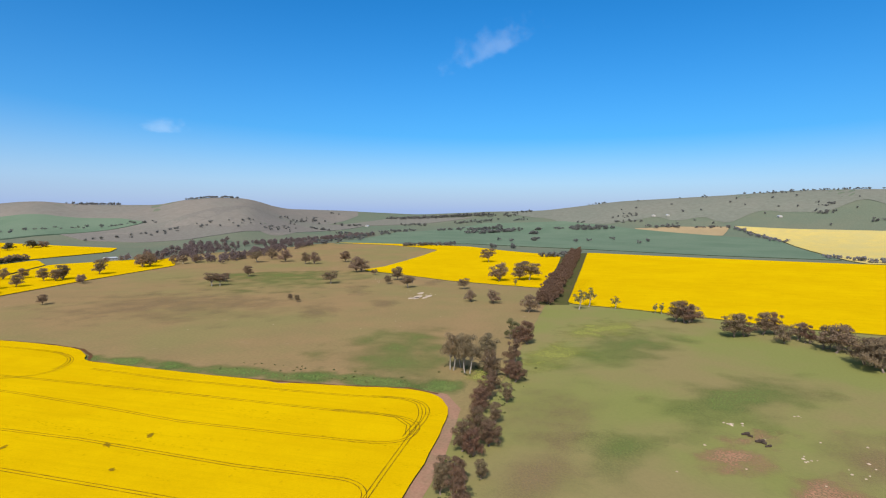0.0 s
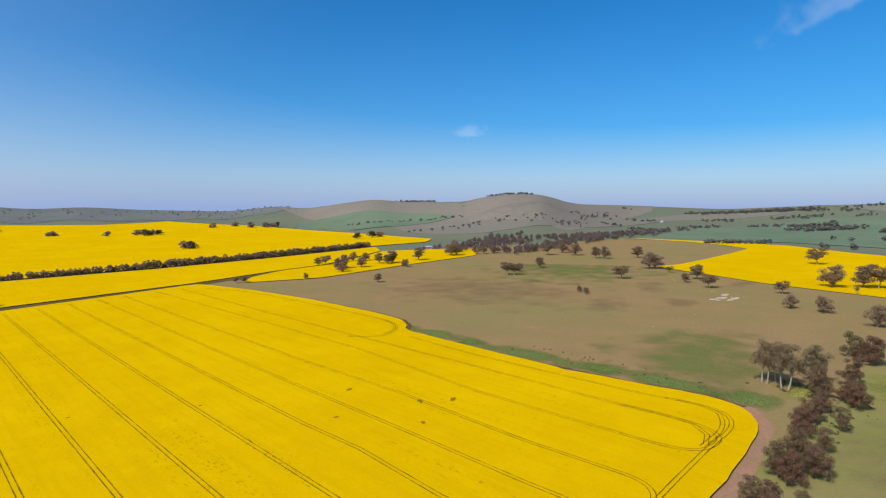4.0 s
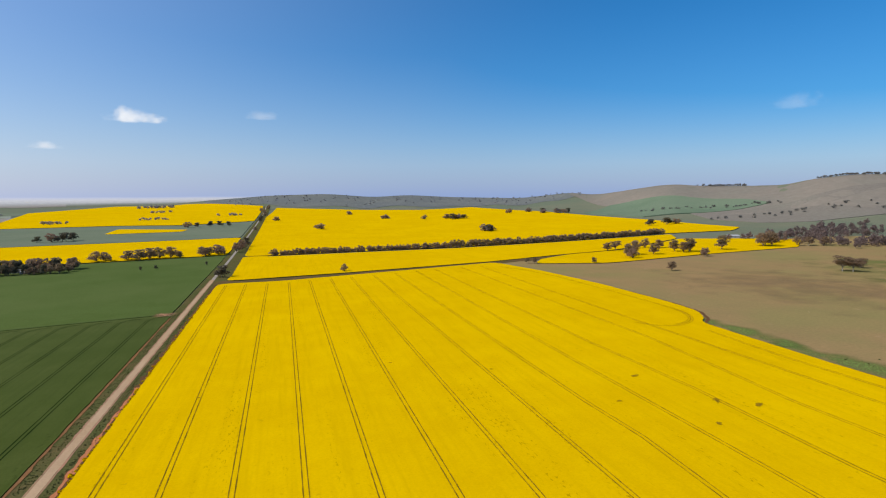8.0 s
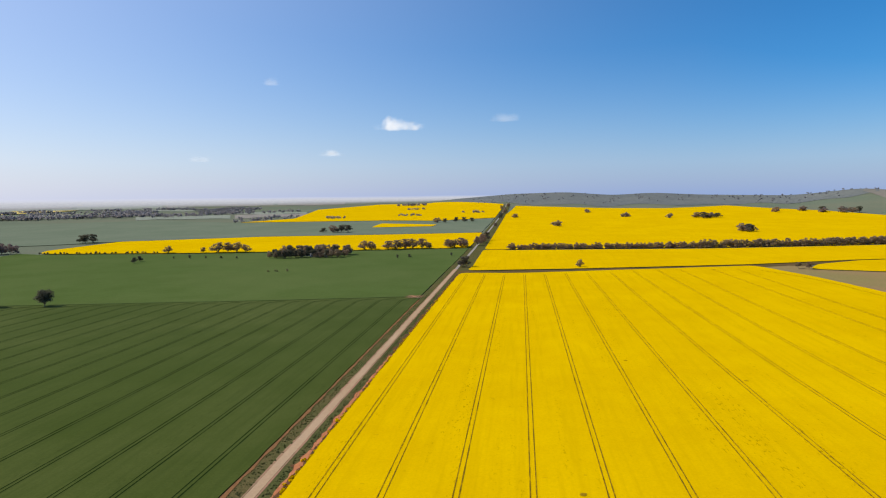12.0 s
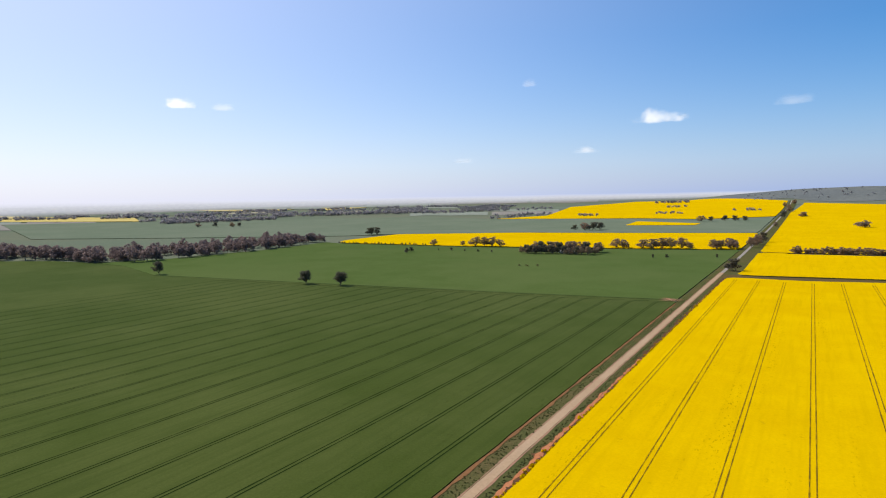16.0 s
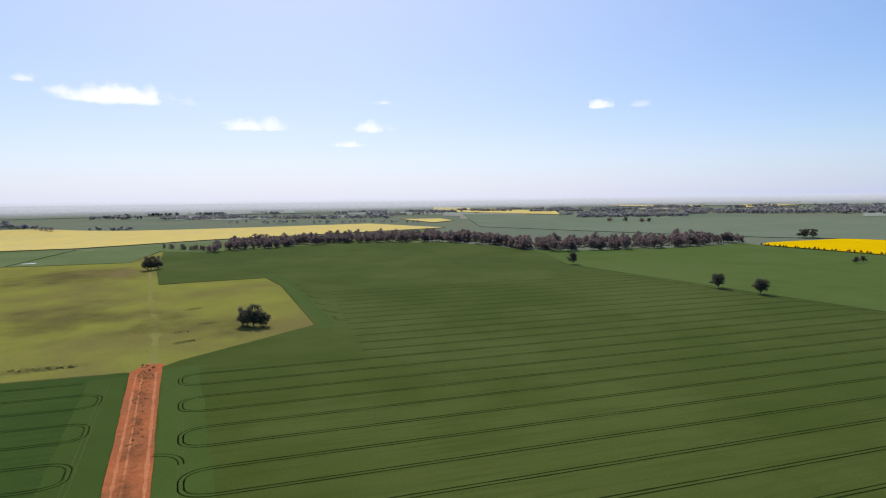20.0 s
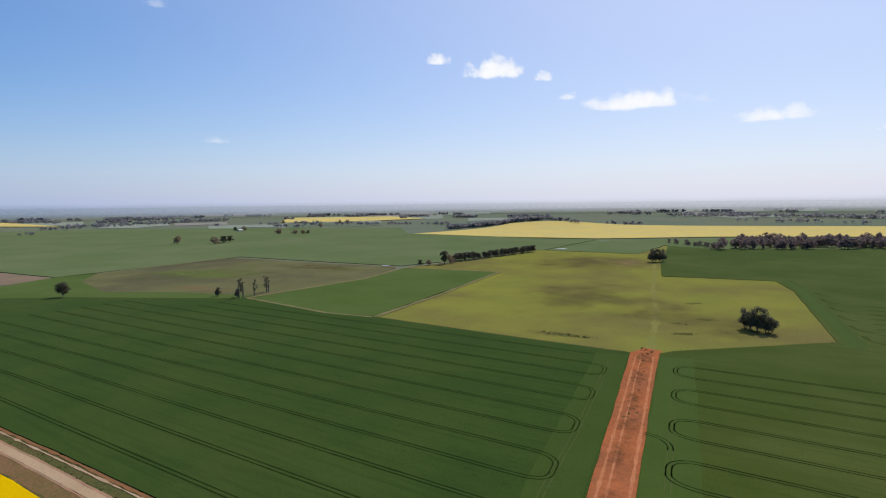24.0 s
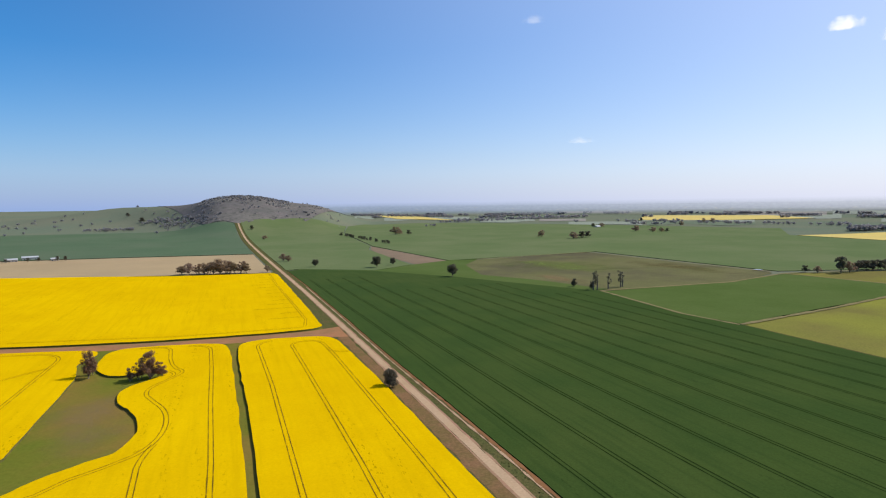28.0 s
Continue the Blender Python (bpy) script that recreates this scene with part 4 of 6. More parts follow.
stain(440, 30, 48, 22, -20, STAIN_YELLOW, "yellowish grass", 0.20)
stain(560, -8, 60, 30, -30, STAIN_YELLOW, "yellowish grass", 0.20)
stain(490, -30, 90, 40, -30, STAIN_GREEN, "green grass beside the shelter belt", 0.20)
stain(316, 18, 56, 26, -10, STAIN_BROWN, "reddish dry grass", 0.19)
stain(236, 20, 44, 24, 0, STAIN_BROWN, "reddish dry grass", 0.19)
stain(268, -14, 34, 17, -10, STAIN_GREEN, "darker green grass", 0.20)
stain(370, -90, 80, 34, -40, STAIN_GREEN, "greener grass", 0.19)
stain(58, -262, 18, 34, 0, STAIN_BROWN, "reddish dry grass in the hollow", 0.13)
stain(-404, -6, 10, 5, -50, STAIN_RED, "bare red soil at the pasture corner", 0.24)
stain(-98, 528, 8, 9, 0, STAIN_RED, "bare red soil at the field corner", 0.66)
for x, y, a, b in ((-200, -48.5, 16, 4.5), (-228, -52.5, 10, 5), (-262, -58.4, 18, 3.2), (-300, -65.5, 20, 3.4), (-334, -71, 13, 5.5), (-160, -41.5, 14, 4.5), (-120, -33.4, 14, 4.5)):
    stain(x, y, a, b, 10, STAIN_MUD, "darker damp earth on the red track", 0.36)
stain(-520, -170, 90, 70, 20, STAIN_DARK, "dull brown hollow in rough pasture", 0.24)
stain(-470, -60, 70, 34, 30, STAIN_DARK, "dull brown hollow in rough pasture", 0.24)
stain(-860, -215, 100, 22, 10, STAIN_BROWN, "pinkish dry grass", 0.26)
stain(-830, -280, 110, 80, 0, STAIN_DARK, "dull brown grass", 0.24)
stain(-368, -135, 6, 22, 5, STAIN_RUSH, "dark rushes in rough pasture", 0.30)
stain(-412, -62, 4, 9, 30, STAIN_RUSH, "dark rushes in rough pasture", 0.30)
stain(-470, -55, 4, 7, 10, STAIN_RUSH, "dark rushes in rough pasture", 0.30)
stain(-540, -75, 4, 9, 40, STAIN_RUSH, "dark rushes in rough pasture", 0.30)
stain(-590, -600, 36, 90, 6, STAIN_DARK, "dark wet hollow in dull pasture", 0.24)
stain(-455, -690, 60, 100, 20, STAIN_GREEN, "greener grass in dull pasture", 0.24)
stain(-372, -560, 18, 60, 8, STAIN_BROWN, "thin reddish soil at the pasture edge", 0.24)
stain(-1290, -560, 30, 110, 0, STAIN_DARK, "dark green hollow in crop", 1.2)
for x, y, a, b, turn in ((190.5, 265, 2.6, 1.3, 20), (206, 221, 3.4, 1.5, 60), (221, 210, 3.0, 1.5, 30), (186.3, 197.7, 1.7, 1.3, 60), (160, 234, 1.3, 1.0, 0), (204, 333, 1.4, 1.0, 0), (24, 179, 1.3, 1.0, 0), (-40, 300, 0.9, 0.7, 0), (64, 330, 1.1, 0.8, 0), (118, 300, 1.2, 0.9, 0)):
    stain(x, y, a, b, turn, STAIN_LODGED, "flattened spot in canola", 1.3)
for cx, cy, a, b in ((706, 228, 11, 3.5), (716, 215, 9, 2.6), (738, 234, 8, 3), (694, 226, 7, 2.4), (700, 216, 6, 2), (690, 232, 5, 2.4)):
    field("rock_slab", [(cx + a * 1.3 * math.cos(k), cy + b * 1.5 * math.sin(k)) for k in (0, 0.9, 1.8, 2.7, 3.6, 4.5, 5.4)], 0.35, (STONE, STONE), "pale flat rock outcrop in brown pasture", 1, 1.5, step=2, cell=10, kind="", category="rock")

# ------------------------------------------------------------------ wheel lines in the crops
LC = HC + 0.05
for x in (-61.5, -39.8, -16.0, 8.5, 33.0, 58.5, 84.5, 114.5):
    top = 690 + max(0.0, x - 2) * 0.29
    wheel_track(canola_main, [(x, top - 8), (x, 112)] + bend((x, 110), (x, 90), (x - 14, 85)), LC, RUT)
wheel_track(canola_main, [(144.5, 724), (144, 240), (146, 196), (142.5, 142)] + bend((142.5, 120), (142.5, 88), (128, 85)), LC, RUT)
wheel_track(canola_main, [(176, 735), (173.4, 290), (173.5, 190), (173, 126)] + bend((173.5, 110), (173, 88), (158, 84)), LC, RUT)
wheel_track(canola_main, [(205, 742), (205, 343), (208, 240), (204.5, 150), (206, 110)] + bend((206.3, 101), (206, 84.5), (188, 83.5)), LC, RUT)
# passes that turn in the corner, and the headland pass round the rim
wheel_track(canola_main, [(246, 750), (252, 340), (246, 262), (241, 210), (242.3, 141), (243.2, 110)] + bend((244, 104), (245, 86), (261, 85.5)) + bend((261, 85.5), (281, 84), (280.6, 112)) + [(279, 130), (279, 170), (279.3, 240), (276, 390), (276, 752)], LC, RUT)
wheel_track(canola_main, [(279.6, 140), (281.5, 118), (279, 102), (270, 92), (258, 88.5)], LC, RUT)
wheel_track(canola_main, [(300, 740), (322, 690), (332, 624), (335.5, 527), (336.6, 457), (336, 420)] + bend((335.6, 412), (332, 372), (300, 361)) + bend((299, 360.7), (280, 357), (271, 379)), LC, RUT)
wheel_track(canola_main, [(336.2, 430)] + bend((335.6, 412), (329, 370), (297, 363)), LC, RUT)
wheel_track(canola_main, [(306, 340), (301.2, 270), (302.2, 220), (303.1, 176), (305, 138)] + bend((306, 130), (316, 98), (297, 90)) + bend((297, 90), (287, 85.5), (270, 86.4)) + [(251, 86.3), (218, 85), (191, 83.6), (100, 82), (-50, 81)], LC, RUT)
wheel_track(canola_main, bend((307, 128), (312, 100), (298, 95)) + bend((298, 95), (284, 88), (268, 89)) + [(255, 89)], LC, RUT)

S1, S2, S3, S0 = canola_fields[8:12]
wheel_track(S1, [(-19.3, 50), (-18.4, -190), (-18.1, -282), (-16.2, -352)] + bend((-16, -358), (-14.5, -376), (-26, -377)), LC, RUT, 1.8, 0.36)
wheel_track(S1, [(-40.5, 50), (-40.2, -180), (-39.3, -230), (-37.8, -300), (-36.6, -352)] + bend((-36.4, -356), (-36, -368), (-47, -367)), LC, RUT, 1.8, 0.36)
wheel_track(S1, [(-61.5, 50), (-60.7, -165), (-60, -210), (-59, -262), (-57.8, -325), (-56.5, -350)] + bend((-56, -356), (-54.5, -368), (-44, -367)), LC, RUT, 1.8, 0.36)
wheel_track(S1, bend((-56.5, -344), (-57, -330), (-67.2, -330)), LC, RUT, 1.6, 0.3)
wheel_track(S2, [(8.5, 50), (8.6, -200), (10, -262), (10.8, -327), (12, -366)] + bend((12.2, -370), (13, -382), (26, -385)), LC, RUT, 1.8, 0.36)
wheel_track(S2, [(125, -176), (90, -184), (59.6, -197.4), (52.4, -205.2), (43.5, -210.3), (35.5, -216.5)] + bend((34.2, -217.9), (27, -227), (26.8, -244)) + bend((26.8, -246), (27, -262), (34, -276)) + [(38, -286)] + bend((38.4, -287), (41.5, -297), (35.6, -305.8)) + [(30, -314)] + bend((29.4, -315.5), (22, -325), (29, -332)) + [(32, -342.8), (34, -356), (35.5, -376)] + bend((35.7, -379), (37, -390), (54, -390)), LC, RUT, 1.8, 0.36)
wheel_track(S2, bend((31, -316), (27, -322), (33, -329)), LC, RUT, 1.6, 0.3)
wheel_track(S2, [(33.5, 50), (31.6, -185), (32.4, -205)] + bend((32.4, -206), (32, -216), (29, -225)), LC, RUT, 1.8, 0.36)
wheel_track(S3, [(98, -222), (99, -290), (97, -340)] + bend((96, -372), (94, -396), (116, -401)) + [(150, -409)], LC, RUT, 1.8, 0.36)
wheel_track(S3, [(150, -300), (120, -340), (97, -362)], LC, RUT, 1.6, 0.3)
wheel_track(S0, [(-52, -415), (-56, -440), (-55, -512), (-52, -653), (-52, -772)], LC, RUT, 1.8, 0.36)
wheel_track(S0, [(-50, -412), (0, -415), (39, -419), (140, -444)], LC, RUT, 1.8, 0.3)

# comb of short passes at two field edges
comb = random.Random(12)
for k in range(14):
    y = -758 + 23.5 * k
    wheel_track(S0, [(-55, y), (-55 + comb.uniform(14, 40), y + comb.uniform(-2, 2))], LC, RUT, 1.5, 0.35)
for k in range(16):
    x = 716 + 17.0 * k
    wheel_track(canola_fields[4], [(x, 29), (x + comb.uniform(-2, 2), 29 - comb.uniform(14, 34))], LC, RUT, 1.7, 0.4)

LW = HW + 0.05
WX = [-105.5 - 20.3 * k for k in range(25)]
for k, x in enumerate(WX):
    far = 527 + (x + 102) * 0.209 - 9
    north, south = -26 + (x + 170) * 0.163, -63 + (x + 168) * 0.155
    if x < -345:
        north = 40
    turn = -325 < x < -140
    wheel_track(wheat_north, [(x, north + 12), (x - 1.5, far - 14)] + bend((x - 1.5, far - 13), (x - 1.5, far + 1), (x + 12, far + 4)), LW, WHEAT_RUT, 1.9, 0.58, 8)
    if x > -345:
        end = -300 if x < -335 else (-690 if x > -170 else -560 if x > -290 else -470)
        tilt = 0.018 * (south - 12 - end) * (1.0 if x > -200 else 0.3)
        wheel_track(wheat_south, [(x, south - 12), (x + tilt * 0.2, end * 0.5), (x + tilt, end)], LW, WHEAT_RUT, 1.9, 0.58, 8)
    if turn:
        # turning loops at the headlands beside the red track, on alternate pairs of passes north and south of it
        block, y1, side = (wheat_north, north, 1.0) if k % 2 == 0 else (wheat_south, south, -1.0)
        wheel_track(block, bend((x, y1 + 12 * side), (x, y1 - 1 * side), (x - 8.5, y1 - 1.5)) + bend((x - 11.5, y1 - 2), (x - 20.3, y1 - 3), (x - 20.3, y1 - 3 + 12 * side)), LW, WHEAT_RUT, 1.9, 0.6, 3)
wheel_track(wheat_north, [(-100, -16), (-170, -26), (-213, -33), (-330, -52)], LW, WHEAT_THIN, 1.9, 0.4, 5)
wheel_track(wheat_south, [(-100, -53), (-168, -63), (-207, -68), (-323, -87)], LW, WHEAT_THIN, 1.9, 0.4, 5)
wheel_track(wheat_north, bend((-213, -33), (-222, -34), (-224, -43)) + [(-224, -45)], LW, WHEAT_RUT, 1.9, 0.6, 3)
wheel_track(wheat_north, [(-100, 512), (-223, 487), (-477, 437), (-640, 405)], LW, WHEAT_THIN, 1.9, 0.4, 8)
# lighter headland strips
strip("headland", ((-93.5, -11.5), (-172, -25.6), (-266, -41), (-345, -54.5)), 19.0, HW + 0.03, WHEAT_MID, "", 6, parent=wheat_north, jag=0.06)
strip("headland", ((-93.5, -46.8), (-172, -61), (-266, -77), (-335, -89.5)), 19.0, HW + 0.03, WHEAT_DEEP_MID, "", 6, parent=wheat_south, jag=0.06)
PASTURE_RIM = ((-745, -8), (-664, 9), (-434, 37), (-424, 34))
strip("headland", PASTURE_RIM, 13.0, HW + 0.03, WHEAT_MID, "", 6, parent=wheat_north, jag=0.2)
wheel_track(wheat_north, offset_line(PASTURE_RIM, 3.5), LW, WHEAT_THIN, 1.9, 0.6, 6)
for x, y in ((-640, 22), (-600, 26), (-560, 31), (-520, 36), (-480, 41), (-445, 46)):
    wheel_track(wheat_north, bend((x - 18, y - 3), (x, y - 3), (x + 3, y + 9)), LW, WHEAT_RUT, 1.9, 0.5, 4)


# ------------------------------------------------------------------ trees
def limb(bm, a, b, r0, r1, sides=6):
    """A tapered limb between two points."""
    a, b = Vector(a), Vector(b)
    d = (b - a).normalized()
    u = d.orthogonal().normalized()
    w = d.cross(u)
    ends = []
    for p, r in ((a, r0), (b, r1)):
        ends.append([bm.verts.new(p + (u * math.cos(t) + w * math.sin(t)) * r) for t in (2 * math.pi * k / sides for k in range(sides))])
    for k in range(sides):
        n = (k + 1) % sides
        bm.faces.new((ends[0][k], ends[0][n], ends[1][n], ends[1][k]))
    bm.faces.new(ends[1])


ICO = bmesh.new()
bmesh.ops.create_icosphere(ICO, subdivisions=1, radius=1.0)
ICO.verts.ensure_lookup_table()
ICO_VERTS, ICO_FACES = [v.co.copy() for v in ICO.verts], [tuple(v.index for v in f.verts) for f in ICO.faces]
ICO.free()


def crown_mesh(name, clumps, leaves, size, mat, rng, core=0.0):
    """Many small tilted leaf sprays scattered over clumps, denser near their skins, round dense lumpy hearts of foliage."""
    verts, faces = [], []
    for centre, radius, squash in clumps if core else ():
        base = len(verts)
        for v in ICO_VERTS:
            r = radius * core * rng.uniform(0.75, 1.12)
            verts.append(Vector(centre) + Vector((v.x * r, v.y * r, v.z * r * squash)))
        faces += [tuple(base + i for i in f) for f in ICO_FACES]
    total = sum(c[1] ** 2 for c in clumps)
    for centre, radius, squash in clumps:
        for _ in range(max(6, int(leaves * radius ** 2 / total))):
            v = Vector((rng.gauss(0, 1), rng.gauss(0, 1), rng.gauss(0, 1))).normalized()
            if v.z < -0.35 and rng.random() < 0.6:
                v.z = -v.z
            r = radius * (0.55 + 0.5 * rng.random() ** 0.6)
            p = Vector(centre) + Vector((v.x * r, v.y * r, v.z * r * squash))
            n = (v + Vector((rng.gauss(0, 0.28), rng.gauss(0, 0.28), rng.gauss(0, 0.28)))).normalized()
            u = n.orthogonal().normalized()
            u = (u * math.cos(k := rng.random() * 6.28) + n.cross(u) * math.sin(k)).normalized()
            w = n.cross(u)
            s, t = size * (0.6 + rng.random() * 0.8), size * (0.5 + rng.random() * 0.7)
            i = len(verts)
            verts += [p - u * s - w * t * 0.3, p + w * t * -0.8 + u * s * 0.2, p + u * s * 1.1, p + w * t + n * size * 0.3]
            faces.append((i, i + 1, i + 2, i + 3))
    return mesh_from(name, verts, faces, mat)


def make_tree(name, seed, height, spread, trunk_h, count, leaves, size, mat, bark=BARK, stems=1, squash=0.7, core=0.42):
    """A gum: trunk and limbs as one part, the crown of leaf sprays as another."""
    rng = random.Random(seed)
    tree = new(name)
    bm = bmesh.new()
    clumps = []
    for s in range(stems):
        a = 6.28 * s / stems + rng.random()
        foot = Vector((math.cos(a), math.sin(a), 0)) * (0.35 * spread * 0.3 if stems > 1 else 0.0)
        fork = foot + Vector((rng.gauss(0, 0.4), rng.gauss(0, 0.4), trunk_h)) + foot * 0.6
        r = height * 0.022 / math.sqrt(stems) + 0.08
        mid = foot.lerp(fork, 0.5) + Vector((rng.gauss(0, 0.15), rng.gauss(0, 0.15), 0))
        limb(bm, foot - Vector((0, 0, 0.4)), foot + Vector((0, 0, 0.4)), r * 1.5, r * 1.1, 8)
        limb(bm, foot + Vector((0, 0, 0.3)), mid, r * 1.1, r * 0.9, 8)
        limb(bm, mid, fork, r * 0.9, r * 0.75, 8)
        n = max(3, count // stems)
        for k in range(n):
            b = 6.28 * (k + rng.random() * 0.7) / n
            up = 0.25 + 0.75 * ((k * 0.618 + rng.random() * 0.3) % 1.0)
            tip_z = trunk_h + (height - trunk_h) * up
            out = spread * 0.5 * (0.35 + 0.65 * rng.random()) * math.sin(math.pi * (0.22 + 0.63 * up)) * (1.0 if stems == 1 else 0.8)
            tip = Vector((fork.x + math.cos(b) * out, fork.y + math.sin(b) * out, tip_z - height * 0.07))
            elbow = fork.lerp(tip, 0.55) + Vector((rng.gauss(0, 0.25), rng.gauss(0, 0.25), rng.random() * 0.5))
            limb(bm, fork, elbow, r * 0.45, r * 0.3, 5)
            limb(bm, elbow, tip, r * 0.3, r * 0.08, 5)
            clumps.append((tip, spread * (0.13 + 0.09 * rng.random()), squash))
            clumps.append((elbow + Vector((0, 0, height * 0.06)), spread * (0.08 + 0.07 * rng.random()), squash))
    part("trunk", bm, bark, tree)
    crown = new("crown", crown_mesh("crown", clumps, leaves, size, mat, rng, core))
    crown.parent = tree
    return tree


def make_dead_tree(name, seed, height):
    rng = random.Random(seed)
    tree = new(name)
    bm = bmesh.new()
    top = Vector((rng.gauss(0, 0.5), rng.gauss(0, 0.5), height))
    mid = Vector((rng.gauss(0, 0.4), rng.gauss(0, 0.4), height * 0.5))
    limb(bm, (0, 0, -0.4), mid, 0.5, 0.32, 8)
    limb(bm, mid, top, 0.32, 0.08, 7)
    part("trunk", bm, GREY_WOOD, tree)
    for k in range(9):
        bm = bmesh.new()
        f = 0.3 + 0.65 * k / 9
        root = Vector((0, 0, 0)).lerp(mid, f * 2) if f < 0.5 else mid.lerp(top, f * 2 - 1)
        a = rng.random() * 6.28
        tip = root + Vector((math.cos(a), math.sin(a), 0.7)) * height * (0.12 + 0.1 * rng.random())
        limb(bm, root, root.lerp(tip, 0.5) + Vector((0, 0, 0.3)), 0.13, 0.09, 5)
        limb(bm, root.lerp(tip, 0.5) + Vector((0, 0, 0.3)), tip, 0.09, 0.03, 5)
        part("branch", bm, GREY_WOOD, tree)
    crown = new("crown", crown_mesh("crown", [((rng.gauss(0, 0.07) * height, rng.gauss(0, 0.07) * height, height * (0.38 + 0.12 * k)), height * rng.uniform(0.05, 0.11), 0.9) for k in range(6)], 150, 0.36, LEAF_GREEN, rng))
    crown.parent = tree
    return tree


# stock of trees, 12 m high each, hidden nowhere: the first planting of each kind is the stock itself
KINDS = {}

def stock(kind, seed, spread, trunk_h, count, leaves, size, mat, stems, squash, bark=BARK, core=0.42):
    KINDS[kind] = [make_tree("gum_tree", seed, 12.0, spread, trunk_h, count, leaves, size, mat, bark, stems, squash, core), False]


stock("broad_gum", 11, 11.0, 2.2, 16, 3200, 0.23, LEAF, 1, 0.75)
stock("round_gum", 12, 10.5, 1.4, 17, 3200, 0.23, LEAF_MAUVE, 1, 0.9)
stock("tall_gum", 13, 7.6, 1.0, 22, 6500, 0.155, LEAF_RED, 1, 1.1)
stock("slim_gum", 26, 7.4, 1.2, 18, 5200, 0.165, LEAF, 1, 1.0)
stock("belt_gum", 23, 7.4, 0.8, 14, 900, 0.46, LEAF_RED, 1, 1.05, core=0.0)
stock("umbrella_gum", 24, 9.8, 3.8, 22, 7000, 0.15, LEAF_TAN, 2, 0.75, PALE_BARK)
stock("yellow_gum", 25, 8.5, 1.0, 14, 2200, 0.27, LEAF_PALE, 2, 0.9)
stock("clump_gum", 14, 8.6, 0.9, 20, 6000, 0.16, LEAF_RED, 3, 0.95)
stock("thin_gum", 15, 8.0, 4.0, 8, 420, 0.40, LEAF_PALE, 1, 0.6, PALE_BARK, 0.0)
stock("dark_bush", 16, 11.5, 0.8, 18, 3000, 0.31, LEAF_GREEN, 3, 0.95)
stock("open_gum", 17, 12.0, 3.4, 14, 2800, 0.28, LEAF, 1, 0.6, PALE_BARK)
# far_gum and far_red_gum take paler leaf tones as painted haze
stock("far_gum", 18, 12.5, 0.9, 11, 460, 0.85, LEAF_MAUVE, 1, 0.8, core=0.0)
stock("far_red_gum", 19, 12.0, 0.8, 10, 440, 0.82, LEAF_HAZE, 1, 0.9, core=0.0)
stock("ball_bush", 27, 11.0, 0.3, 27, 5200, 0.33, LEAF_GREEN, 3, 1.0)
stock("green_gum", 22, 12.5, 1.9, 17, 3600, 0.30, LEAF_GREEN, 1, 0.8)
stock("far_bush", 20, 12.0, 0.8, 10, 400, 0.85, LEAF_GREEN, 2, 0.9, core=0.0)
stock("wood_gum", 31, 11.0, 2.4, 12, 620, 0.66, LEAF_HAZE, 1, 0.85, core=0.0)
stock("wood_bush", 32, 10.0, 1.2, 11, 560, 0.66, LEAF_HAZE, 2, 0.9, core=0.0)
KINDS["dead_gum"] = [make_dead_tree("dead_tree", 21, 12.0), False]
plant_rng = random.Random(5)


def plant(kind, x, y, height, label, group="", wide=1.0):
    """Sets one tree of a kind on the ground."""
    s = height / 12.0
    m = pose(x, y, float(land(x, y)) - 0.1, 0, 0, plant_rng.random() * 360)
    stock = KINDS[kind]
    if stock[1]:
        ob = copy_thing(stock[0], m)
    else:
        ob, stock[1] = stock[0], True
        ob.matrix_basis = m
    ob.scale = (s * wide, s * wide, s)
    return tagged(ob, label, "tree", group, "")


def plant_all(spots, kinds, label, group="", top=24.0, wide=1.0, grow=1.0):
    for x, y, h in spots:
        plant(plant_rng.choice(kinds), x, y, min(h * grow, top), label, group, wide * (0.88 + 0.25 * plant_rng.random()))


def belt(a, b, n, depth, height, kinds, label, group, wide=1.0):
    """A row of trees between two places."""
    for k in range(n):
        t = (k + 0.5 + plant_rng.uniform(-0.35, 0.35)) / n
        x = a[0] + (b[0] - a[0]) * t + plant_rng.uniform(-depth, depth)
        y = a[1] + (b[1] - a[1]) * t + plant_rng.uniform(-depth, depth)
        plant(plant_rng.choice(kinds), x, y, height * plant_rng.uniform(0.75, 1.15), label, group, wide)


def grove(name, spots, kinds, label):
    """Trees too many to count, joined: trunks and leafy crowns of the stock, set one by one."""
    sets = []
    for k in kinds:
        v, f, mi = [], [], []
        for i, ch in enumerate(KINDS[k][0].children):
            base = len(v)
            v += [tuple(q.co) for q in ch.data.vertices]
            f += [tuple(base + j for j in p.vertices) for p in ch.data.polygons]
            mi += [i] * len(ch.data.polygons)
        sets.append((np.array(v), f, mi))
    verts, faces, mats = [], [], []
    for x, y, h in spots:
        v, f, mi = sets[plant_rng.randrange(len(sets))]
        a, s = plant_rng.random() * 6.283, h / 12.0
        c, d = math.cos(a) * s, math.sin(a) * s
        base = len(verts)
        z = float(land(x, y)) - 0.1
        verts += np.stack([x + v[:, 0] * c - v[:, 1] * d, y + v[:, 0] * d + v[:, 1] * c, z + v[:, 2] * s], 1).tolist()
        faces += [tuple(base + j for j in p) for p in f]
        mats += mi
    me = mesh_from(name, verts, faces, [ch.data.materials[0] for ch in KINDS[kinds[0]][0].children])
    me.polygons.foreach_set("material_index", mats)
    return tagged(new(name, me), label, "trees", "", "stuff")


